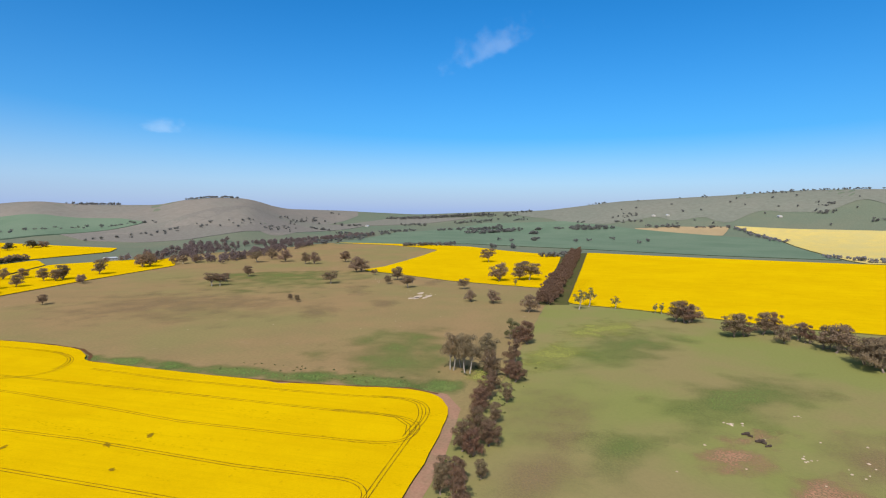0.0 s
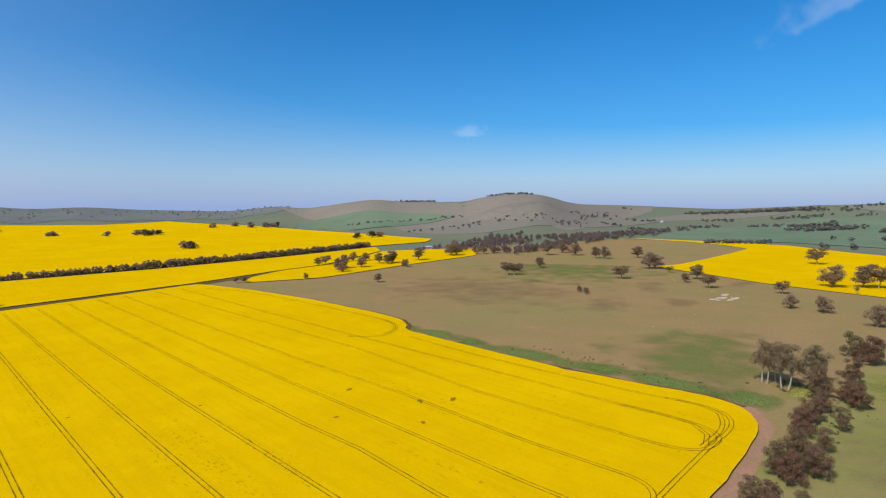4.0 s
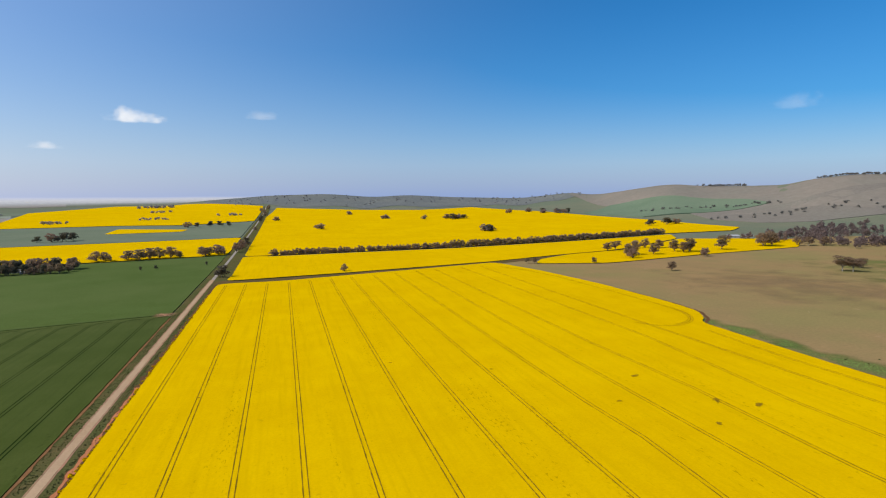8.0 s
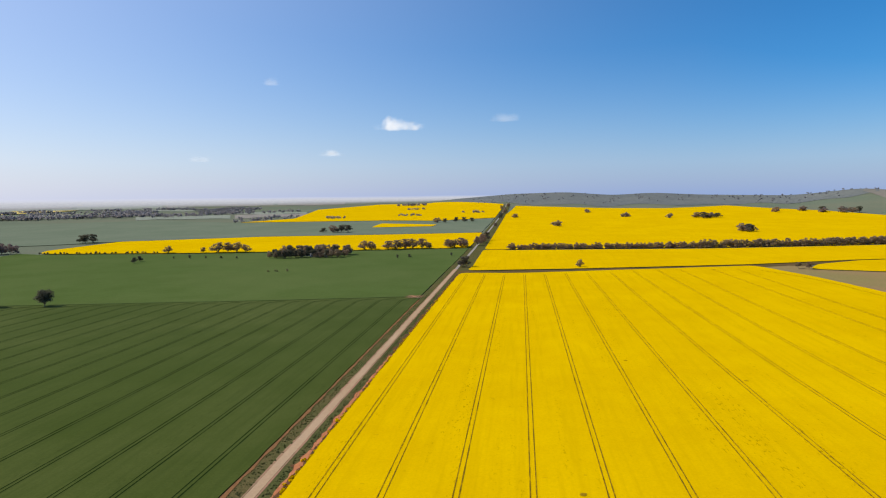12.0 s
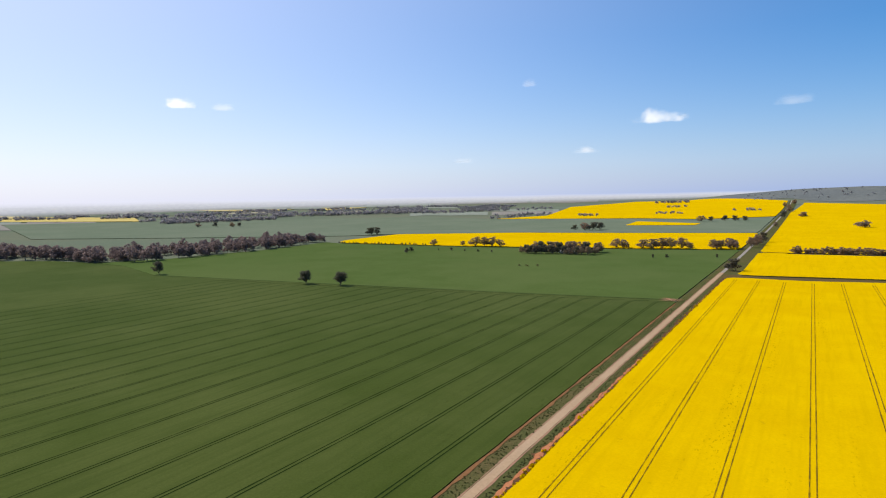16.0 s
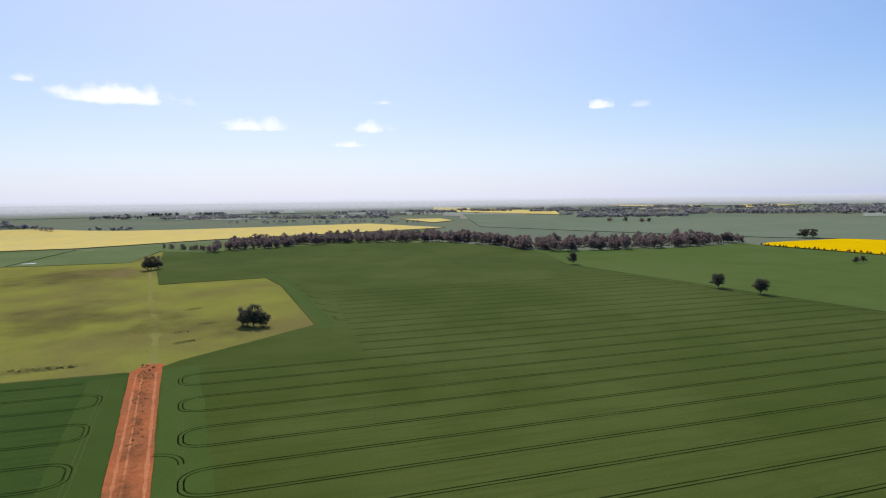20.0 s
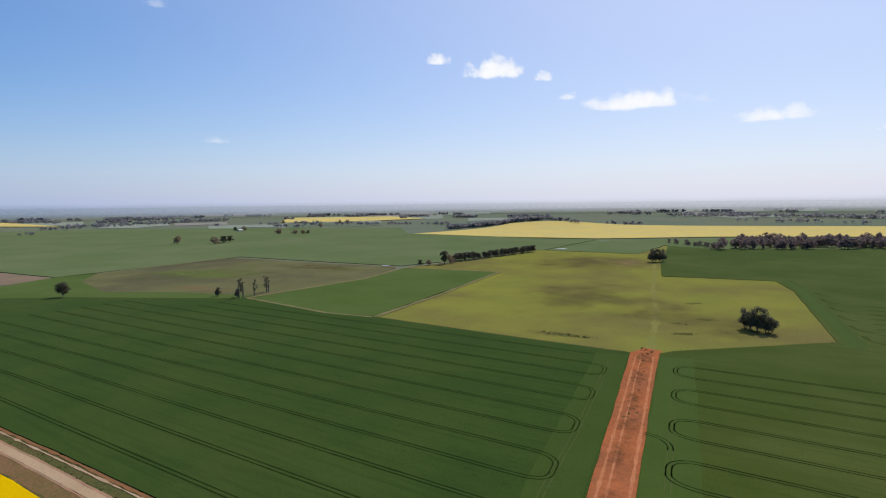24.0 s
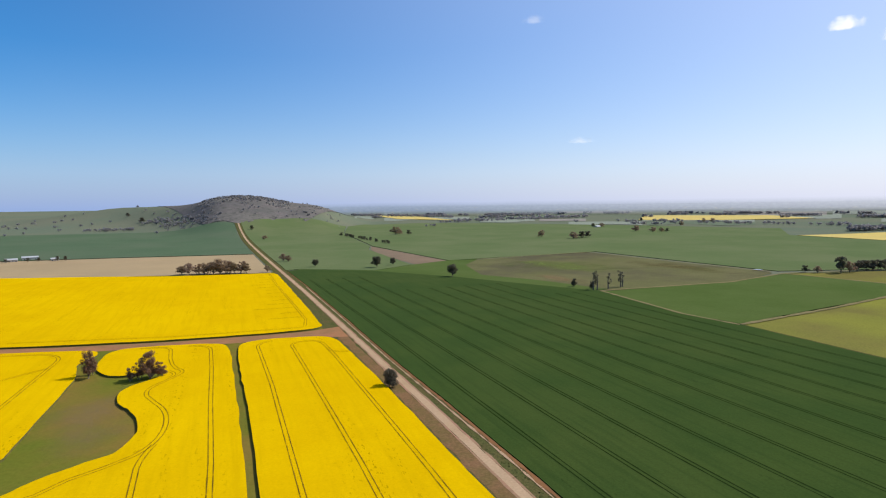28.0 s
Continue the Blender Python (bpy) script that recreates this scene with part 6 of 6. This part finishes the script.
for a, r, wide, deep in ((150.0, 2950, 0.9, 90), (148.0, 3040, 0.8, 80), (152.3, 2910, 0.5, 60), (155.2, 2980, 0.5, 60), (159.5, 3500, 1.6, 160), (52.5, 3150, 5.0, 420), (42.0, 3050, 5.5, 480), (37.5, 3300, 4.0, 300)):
    hill_patch("far_field", a - wide / 2, a + wide / 2, r, r + deep * 0.45, PALE_GRASS, "far pale strip of crop", 8, 4, 0.3)
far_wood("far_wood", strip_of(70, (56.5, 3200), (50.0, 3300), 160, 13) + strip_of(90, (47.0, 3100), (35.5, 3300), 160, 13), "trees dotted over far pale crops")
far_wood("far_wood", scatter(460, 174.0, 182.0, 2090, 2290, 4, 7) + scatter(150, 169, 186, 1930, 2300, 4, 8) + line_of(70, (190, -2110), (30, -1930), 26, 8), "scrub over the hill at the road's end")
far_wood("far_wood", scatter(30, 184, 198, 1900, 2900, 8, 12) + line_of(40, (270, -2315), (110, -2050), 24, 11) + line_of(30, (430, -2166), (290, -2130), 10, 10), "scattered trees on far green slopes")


# ------------------------------------------------------------------ farm buildings
def box(bm, x0, x1, y0, y1, z0, z1):
    v = [bm.verts.new(p) for p in ((x0, y0, z0), (x1, y0, z0), (x1, y1, z0), (x0, y1, z0), (x0, y0, z1), (x1, y0, z1), (x1, y1, z1), (x0, y1, z1))]
    for f in ((3, 2, 1, 0), (4, 5, 6, 7), (0, 1, 5, 4), (1, 2, 6, 5), (2, 3, 7, 6), (3, 0, 4, 7)):
        bm.faces.new([v[i] for i in f])


def farm_building(name, x, y, turn, length, width, eaves, ridge, label, openings=3):
    """A gabled shed or house: walls, two roof slopes, doors and windows."""
    ob = new(name)
    ob.matrix_basis = pose(x, y, float(land(x, y)), 0, 0, turn)
    lx, wy = length / 2, width / 2
    bm = bmesh.new()
    box(bm, -lx, lx, -wy, wy, -1.0, eaves)
    part("walls", bm, WALLING, ob)
    for side in (-1, 1):
        bm = bmesh.new()
        o = 0.4
        pts = [(-lx - o, side * (wy + o), eaves - 0.1), (lx + o, side * (wy + o), eaves - 0.1), (lx + o, 0, ridge), (-lx - o, 0, ridge)]
        a = [bm.verts.new(p) for p in pts]
        b = [bm.verts.new((p[0], p[1], p[2] + 0.15)) for p in pts]
        bm.faces.new(a[::-1])
        bm.faces.new(b)
        for k in range(4):
            bm.faces.new((a[k], a[(k + 1) % 4], b[(k + 1) % 4], b[k]))
        bmesh.ops.recalc_face_normals(bm, faces=bm.faces[:])
        part("roof_slope", bm, ROOF, ob)
    for side in (-1, 1):
        bm = bmesh.new()
        t = [bm.verts.new((side * lx, -wy, eaves)), bm.verts.new((side * lx, wy, eaves)), bm.verts.new((side * lx, 0, ridge - 0.05))]
        u = [bm.verts.new((v.co.x - side * 0.2, v.co.y, v.co.z)) for v in t]
        bm.faces.new(t)
        bm.faces.new(u[::-1])
        for k in range(3):
            bm.faces.new((t[k], t[(k + 1) % 3], u[(k + 1) % 3], u[k]))
        part("gable", bm, WALLING, ob)
    for side in (-1, 1):
        for k in range(openings):
            cx = -lx + length * (k + 0.5) / openings
            bm = bmesh.new()
            box(bm, cx - 0.8, cx + 0.8, side * wy - 0.03, side * wy + 0.03, 0.9 if k % 2 else 0.0, 2.1)
            leaf = part("window_pane" if k % 2 else "door", bm, DARK_OPENING, ob)
            bm = bmesh.new()
            if k % 2:
                for x0, x1, z0, z1 in ((-0.92, 0.92, 0.78, 0.9), (-0.92, 0.92, 2.1, 2.22), (-0.92, -0.8, 0.9, 2.1), (0.8, 0.92, 0.9, 2.1), (-0.04, 0.04, 0.9, 2.1)):
                    box(bm, cx + x0, cx + x1, side * wy - 0.05, side * wy + 0.06, z0, z1)
                part("frame", bm, ROOF, leaf, "pale painted window frame")
            else:
                box(bm, cx + 0.5, cx + 0.62, side * wy - 0.08, side * wy + 0.08, 0.95, 1.1)
                part("handle", bm, ROOF, leaf, "metal door handle")
    bm = bmesh.new()
    box(bm, -lx - 0.4, lx + 0.4, -0.18, 0.18, ridge + 0.02, ridge + 0.22)
    part("ridge_cap", bm, ROOF, ob)
    for side in (-1, 1):
        bm = bmesh.new()
        box(bm, -lx - 0.4, lx + 0.4, side * (wy + 0.47) - 0.07, side * (wy + 0.47) + 0.07, eaves - 0.28, eaves - 0.1)
        part("gutter", bm, WALLING, ob)
    return tagged(ob, label, "building")


farm_building("farmhouse", -330, 888, 12, 26, 12, 3.2, 6.5, "white-roofed farmhouse among garden trees")
farm_building("shed", -352, 896, 8, 14, 8, 3.5, 5.0, "small shed beside the farmhouse")
farm_building("machinery_shed", 998, 1045, -20, 26, 13, 4.5, 6.5, "long pale machinery shed behind the canola", 4)
farm_building("shed", 1040, 1040, -20, 16, 10, 4.0, 6.0, "small pale shed beside the creek gums")
farm_building("machinery_shed", 348, -1160, 15, 18, 11, 4.0, 6.0, "white machinery shed beside the stubble", 4)
farm_building("shed", 330, -1195, 15, 24, 12, 4.5, 6.5, "grey shed beside the stubble")
farm_building("shed", 282, -1152, 15, 12, 8, 4.0, 5.5, "small white shed beside garden trees")
farm_building("farmhouse", 2750, -260, 5, 26, 14, 4.0, 8.0, "far pale homestead below the ridge")
farm_building("shed", 2740, -320, 5, 22, 12, 4.0, 8.0, "far pale shed below the ridge")
farm_building("farmhouse", 2551, -725, 5, 24, 14, 4.0, 8.0, "far pale farmhouse among crops")
farm_building("farmhouse", 2650, 1130, 5, 24, 14, 4.0, 8.0, "far white farmhouse on the hill slope")
farm_building("farmhouse", -1165, -1545, 20, 22, 12, 3.5, 7.0, "far farmhouse in green country")
plant_all(((318, -1140, 8), (305, -1148, 7), (275, -1140, 9), (262, -1135, 9), (350, -1140, 7)), ("far_bush",), "garden tree beside the sheds", "shed trees")


# ------------------------------------------------------------------ dams and stones
def dam(x, y, turn, a, b, label):
    bm = bmesh.new()
    n = 28
    z = float(land(x, y))
    rim = [bm.verts.new((math.cos(t) * a * (1 + 0.08 * math.sin(3 * t)), math.sin(t) * b * (1 + 0.1 * math.cos(2 * t)), 0.75)) for t in (6.283 * k / n for k in range(n))]
    low = [bm.verts.new((v.co.x * 1.12, v.co.y * 1.12, -0.3)) for v in rim]
    bm.faces.new(rim)
    for k in range(n):
        f = bm.faces.new((low[k], low[(k + 1) % n], rim[(k + 1) % n], rim[k]))
        f.material_index = 1
    ob = part("farm_dam", bm, (WATER, PLOUGHED))
    ob.matrix_basis = pose(x, y, z, 0, 0, turn)
    return tagged(ob, label, "pond", "", "structure")


dam(-1273, -378, 20, 9, 17, "pale farm dam before the canola")
dam(-1041, -392, 10, 7, 11, "small pale farm dam in green crop")
dam(-650, -520, 10, 3.5, 7, "long pale farm dam beside the pasture")


def stone(name, seed, size):
    rng = random.Random(seed)
    bm = bmesh.new()
    bmesh.ops.create_icosphere(bm, subdivisions=2, radius=1.0)
    for v in bm.verts:
        n = noise.noise(v.co * 1.3 + Vector((seed, 0, 0)))
        v.co *= 1.0 + 0.5 * n
        v.co.z *= 0.45
        v.co *= size
    return part(name, bm, STONE)


stone_stock = [stone("rock", s, 0.55) for s in (1, 2, 3, 4)]
stone_used = [False] * 4
srng = random.Random(31)


def put_stone(x, y, s, label, group):
    k = srng.randrange(4)
    m = pose(x, y, float(land(x, y)) + 0.15, 0, 0, srng.random() * 360)
    if stone_used[k]:
        ob = copy_thing(stone_stock[k], m)
    else:
        ob, stone_used[k] = stone_stock[k], True
        ob.matrix_basis = m
    ob.scale = (s, s, s)
    tagged(ob, label, "rock", group)


for cx, cy, n, spread, big in ((322, -74, 14, 2.2, 1.3), (303, -86, 3, 5, 0.8), (284, -95, 7, 2.0, 0.9), (283, -116, 3, 6, 1.0), (345, -111, 2, 1.5, 1.0), (725, 232, 12, 12, 1.2), (759, 253, 6, 6, 1.2), (850, 330, 10, 14, 1.5), (470, 300, 4, 40, 1.0), (600, 240, 5, 60, 1.0)):
    for _ in range(n):
        put_stone(cx + srng.gauss(0, spread), cy + srng.gauss(0, spread), big * srng.uniform(0.4, 1.2), "pale weathered field stone lying in grass", "field stones")


for x, y, s in ((346, -112, 1.3), (308, -130, 1.2), (287, -122, 1.6), (273, -110, 1.2), (270, -114, 1.0), (285, -95, 1.4), (289, -54, 1.2), (308, -110, 1.0), (255, -37, 0.9), (266, -67, 0.9), (258, -95, 0.9), (300, -140, 1.1)):
    put_stone(x, y, s, "pale weathered field stone lying in grass", "field stones")


def fallen_log(x, y, turn, length, radius):
    """A weathered log with the stub of a limb."""
    bm = bmesh.new()
    limb(bm, (-length / 2, 0, radius * 0.8), (0, 0.15, radius), radius, radius * 0.9, 8)
    limb(bm, (0, 0.15, radius), (length / 2, -0.1, radius * 0.7), radius * 0.9, radius * 0.55, 8)
    limb(bm, (length * 0.1, 0.1, radius), (length * 0.25, 0.9, radius * 2.6), radius * 0.4, radius * 0.15, 6)
    ob = part("fallen_log", bm, CHARRED)
    ob.matrix_basis = pose(x, y, float(land(x, y)) + 0.12, 0, 0, turn)
    return tagged(ob, "dark weathered fallen log on bare reddish soil", "log", "fallen logs")


for spot in ((308.5, -76.5, 120, 4.2, 0.8), (306.5, -78.2, 70, 2.6, 0.6), (300, -81, 110, 4.4, 0.9), (298.6, -82.2, 60, 3.0, 0.7), (295, -83.4, 120, 3.2, 0.65)):
    fallen_log(*spot)


# ------------------------------------------------------------------ glowing backdrop painted as hazy distance beyond the plain
def distance_material():
    m = bpy.data.materials.new("painted_haze_distance")
    m.use_nodes = True
    nt = m.node_tree
    nt.nodes.clear()

    def node(kind, **props):
        n = nt.nodes.new(kind)
        for key, value in props.items():
            n.inputs[key.replace("_", " ")].default_value = value
        return n

    tex = node("ShaderNodeTexCoord")
    xyz = node("ShaderNodeSeparateXYZ")
    nt.links.new(tex.outputs["UV"], xyz.inputs[0])
    def mix(fac, a, b):
        x = nt.nodes.new("ShaderNodeMix")
        x.data_type = "RGBA"
        nt.links.new(fac, x.inputs["Factor"])
        for sock, c in ((x.inputs["A"], a), (x.inputs["B"], b)):
            if isinstance(c, tuple):
                sock.default_value = (*c, 1.0)
            else:
                nt.links.new(c, sock)
        return x.outputs["Result"]

    def strata(across, up, seed, lo, hi, top):
        """Long low shapes lying in the plain."""
        stretch = nt.nodes.new("ShaderNodeVectorMath")
        stretch.operation = "MULTIPLY_ADD"
        stretch.inputs[1].default_value = (across, up, 1.0)
        stretch.inputs[2].default_value = (0.0, 0.0, seed)
        nt.links.new(tex.outputs["UV"], stretch.inputs[0])
        n = node("ShaderNodeTexNoise", Scale=1.0, Detail=5.0, Roughness=0.65)
        nt.links.new(stretch.outputs[0], n.inputs["Vector"])
        r = node("ShaderNodeMapRange", From_Min=lo, From_Max=hi, To_Min=0.0, To_Max=top)
        nt.links.new(n.outputs["Fac"], r.inputs["Value"])
        return r.outputs["Result"]

    # haze and its brightening towards the sun are painted into the glow
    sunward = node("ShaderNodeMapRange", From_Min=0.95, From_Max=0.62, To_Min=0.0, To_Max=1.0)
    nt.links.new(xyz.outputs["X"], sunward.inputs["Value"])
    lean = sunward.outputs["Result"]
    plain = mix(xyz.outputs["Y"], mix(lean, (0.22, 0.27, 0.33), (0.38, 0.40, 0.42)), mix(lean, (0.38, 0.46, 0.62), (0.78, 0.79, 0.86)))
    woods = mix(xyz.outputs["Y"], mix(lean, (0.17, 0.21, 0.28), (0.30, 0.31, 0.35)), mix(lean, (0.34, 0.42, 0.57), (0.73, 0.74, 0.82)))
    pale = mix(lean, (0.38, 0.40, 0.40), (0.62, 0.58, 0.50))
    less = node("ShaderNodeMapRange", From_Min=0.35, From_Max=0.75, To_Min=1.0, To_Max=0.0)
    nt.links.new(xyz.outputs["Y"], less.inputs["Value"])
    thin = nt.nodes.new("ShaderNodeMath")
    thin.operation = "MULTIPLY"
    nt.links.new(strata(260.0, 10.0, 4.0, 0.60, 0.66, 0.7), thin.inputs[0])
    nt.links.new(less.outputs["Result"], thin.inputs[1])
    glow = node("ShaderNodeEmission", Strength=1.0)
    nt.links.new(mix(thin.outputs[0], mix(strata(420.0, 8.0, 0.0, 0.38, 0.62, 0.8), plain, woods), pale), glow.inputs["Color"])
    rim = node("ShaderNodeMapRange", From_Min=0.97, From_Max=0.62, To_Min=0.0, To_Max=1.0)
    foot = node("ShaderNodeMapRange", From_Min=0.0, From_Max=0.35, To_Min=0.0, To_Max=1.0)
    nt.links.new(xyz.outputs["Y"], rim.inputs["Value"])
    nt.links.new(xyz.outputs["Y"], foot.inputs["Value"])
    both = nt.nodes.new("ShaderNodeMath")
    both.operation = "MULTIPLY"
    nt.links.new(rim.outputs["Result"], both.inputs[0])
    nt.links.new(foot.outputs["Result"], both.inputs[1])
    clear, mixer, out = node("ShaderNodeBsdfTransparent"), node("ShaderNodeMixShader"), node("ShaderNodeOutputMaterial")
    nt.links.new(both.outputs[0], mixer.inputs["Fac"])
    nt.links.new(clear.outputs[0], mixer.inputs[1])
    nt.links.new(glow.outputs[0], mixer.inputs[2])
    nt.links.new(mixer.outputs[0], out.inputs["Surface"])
    return m


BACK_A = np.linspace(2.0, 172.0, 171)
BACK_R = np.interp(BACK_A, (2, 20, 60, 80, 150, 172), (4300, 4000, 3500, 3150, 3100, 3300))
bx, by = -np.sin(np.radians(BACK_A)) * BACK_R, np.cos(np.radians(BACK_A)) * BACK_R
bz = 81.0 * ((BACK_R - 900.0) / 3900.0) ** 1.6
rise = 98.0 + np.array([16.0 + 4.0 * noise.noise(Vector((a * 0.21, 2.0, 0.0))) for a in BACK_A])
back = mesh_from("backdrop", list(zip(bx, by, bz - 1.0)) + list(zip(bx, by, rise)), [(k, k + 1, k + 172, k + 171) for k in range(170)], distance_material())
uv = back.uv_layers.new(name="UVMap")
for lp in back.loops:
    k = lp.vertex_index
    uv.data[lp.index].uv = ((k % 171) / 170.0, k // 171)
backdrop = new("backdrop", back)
tagged(backdrop, "glowing backdrop of wooded plain with painted blue haze", "backdrop", "", "structure")


# ------------------------------------------------------------------ clouds
def cloud_material():
    m = bpy.data.materials.new("cloud")
    m.use_nodes = True
    nt = m.node_tree
    nt.nodes.clear()
    out = nt.nodes.new("ShaderNodeOutputMaterial")
    tex = nt.nodes.new("ShaderNodeTexCoord")
    size = nt.nodes.new("ShaderNodeVectorMath")
    size.operation = "LENGTH"
    nt.links.new(tex.outputs["Object"], size.inputs[0])
    geo = nt.nodes.new("ShaderNodeNewGeometry")
    n = nt.nodes.new("ShaderNodeTexNoise")
    n.inputs["Scale"].default_value = 0.008
    n.inputs["Detail"].default_value = 6.0
    n.inputs["Roughness"].default_value = 0.62
    nt.links.new(geo.outputs["Position"], n.inputs["Vector"])
    up = nt.nodes.new("ShaderNodeSeparateXYZ")
    nt.links.new(tex.outputs["Object"], up.inputs[0])
    base = nt.nodes.new("ShaderNodeMath")
    base.operation = "MULTIPLY_ADD"
    nt.links.new(up.outputs["Z"], base.inputs[0])
    base.inputs[1].default_value, base.inputs[2].default_value = 0.9, 0.22
    flat = nt.nodes.new("ShaderNodeMath")
    flat.operation = "MINIMUM"
    nt.links.new(base.outputs[0], flat.inputs[0])
    flat.inputs[1].default_value = 0.0
    form = nt.nodes.new("ShaderNodeMath")
    form.operation = "ADD"
    nt.links.new(n.outputs["Fac"], form.inputs[0])
    nt.links.new(flat.outputs[0], form.inputs[1])
    grow = nt.nodes.new("ShaderNodeMath")
    grow.operation = "MULTIPLY_ADD"
    nt.links.new(size.outputs["Value"], grow.inputs[0])
    grow.inputs[1].default_value = -0.42
    nt.links.new(form.outputs[0], grow.inputs[2])
    lift = nt.nodes.new("ShaderNodeMapRange")
    lift.interpolation_type = "SMOOTHSTEP"
    for key, value in zip(("From Min", "From Max", "To Min", "To Max"), (0.10, 0.52, 0.0, 0.62)):
        lift.inputs[key].default_value = value
    nt.links.new(grow.outputs[0], lift.inputs["Value"])
    info = nt.nodes.new("ShaderNodeObjectInfo")
    thick = nt.nodes.new("ShaderNodeMath")
    thick.operation = "MULTIPLY"
    nt.links.new(lift.outputs["Result"], thick.inputs[0])
    nt.links.new(info.outputs["Alpha"], thick.inputs[1])
    clear, white, mixer = nt.nodes.new("ShaderNodeBsdfTransparent"), nt.nodes.new("ShaderNodeEmission"), nt.nodes.new("ShaderNodeMixShader")
    white.inputs["Color"].default_value = (1.0, 0.985, 0.97, 1.0)
    white.inputs["Strength"].default_value = 1.1
    nt.links.new(thick.outputs[0], mixer.inputs["Fac"])
    nt.links.new(clear.outputs[0], mixer.inputs[1])
    nt.links.new(white.outputs[0], mixer.inputs[2])
    nt.links.new(mixer.outputs[0], out.inputs["Surface"])
    return m


CLOUD = cloud_material()


def small_cloud(bearing, height, width, tall, dense=1.0, tilt=0.0):
    """A fair-weather puff far off: several thin curved sheets one behind another."""
    verts, faces = [], []
    for layer in (-0.3, -0.1, 0.1, 0.3):
        k0 = len(verts)
        for i in range(9):
            for j in range(9):
                u, v = (i - 4) / 4.0, (j - 4) / 4.0
                verts.append((u * 1.15, layer * (1.0 - 0.5 * (u * u + v * v)), v * 1.15))
        for i in range(8):
            for j in range(8):
                a = k0 + i * 9 + j
                faces.append((a, a + 1, a + 10, a + 9))
    ob = new("cloud", mesh_from("cloud", verts, faces, CLOUD, True))
    x, y = polar(bearing, 4400)
    ob.matrix_basis = pose(x, y, 98 + 4400 * math.tan(radians(height)), 0, tilt, bearing)
    ob.scale = (width * 4.5 / 2, width * 0.6, tall * 4.5 / 2)
    ob.color = (1, 1, 1, dense)
    return tagged(ob, "small white fair-weather cloud in blue sky", "cloud", "", "structure")


small_cloud(-79.4, 16.38, 190, 80, 0.05, -24)
small_cloud(-48.2, 7.73, 78, 38, 0.06)
small_cloud(12.5, 7.09, 85, 34, 0.5)
small_cloud(19.1, 4.42, 45, 20, 0.12)
small_cloud(1.7, 7.71, 60, 22, 0.10)
small_cloud(24.7, 11.03, 34, 20, 0.09)
small_cloud(31.0, 3.75, 44, 18, 0.09)
small_cloud(18.9, 4.47, 30, 16, 0.12)
small_cloud(57.9, 8.92, 56, 28, 0.95)
small_cloud(54.5, 8.79, 40, 18, 0.15)
small_cloud(103.7, 9.19, 215, 46, 0.90)
small_cloud(92.2, 7.18, 130, 34, 0.70)
small_cloud(80.8, 7.15, 80, 30, 0.50)
small_cloud(110.3, 10.11, 40, 20, 0.40)
small_cloud(117.1, 12.90, 115, 60, 1.10)
small_cloud(123.2, 13.87, 48, 26, 0.80)
small_cloud(112.8, 12.04, 46, 26, 0.80)
small_cloud(144.7, 6.06, 48, 20, 0.3)
small_cloud(149.5, 17.46, 46, 24, 0.12)
small_cloud(83.6, 5.53, 70, 16, 0.45)
small_cloud(79.7, 9.68, 40, 14, 0.40)
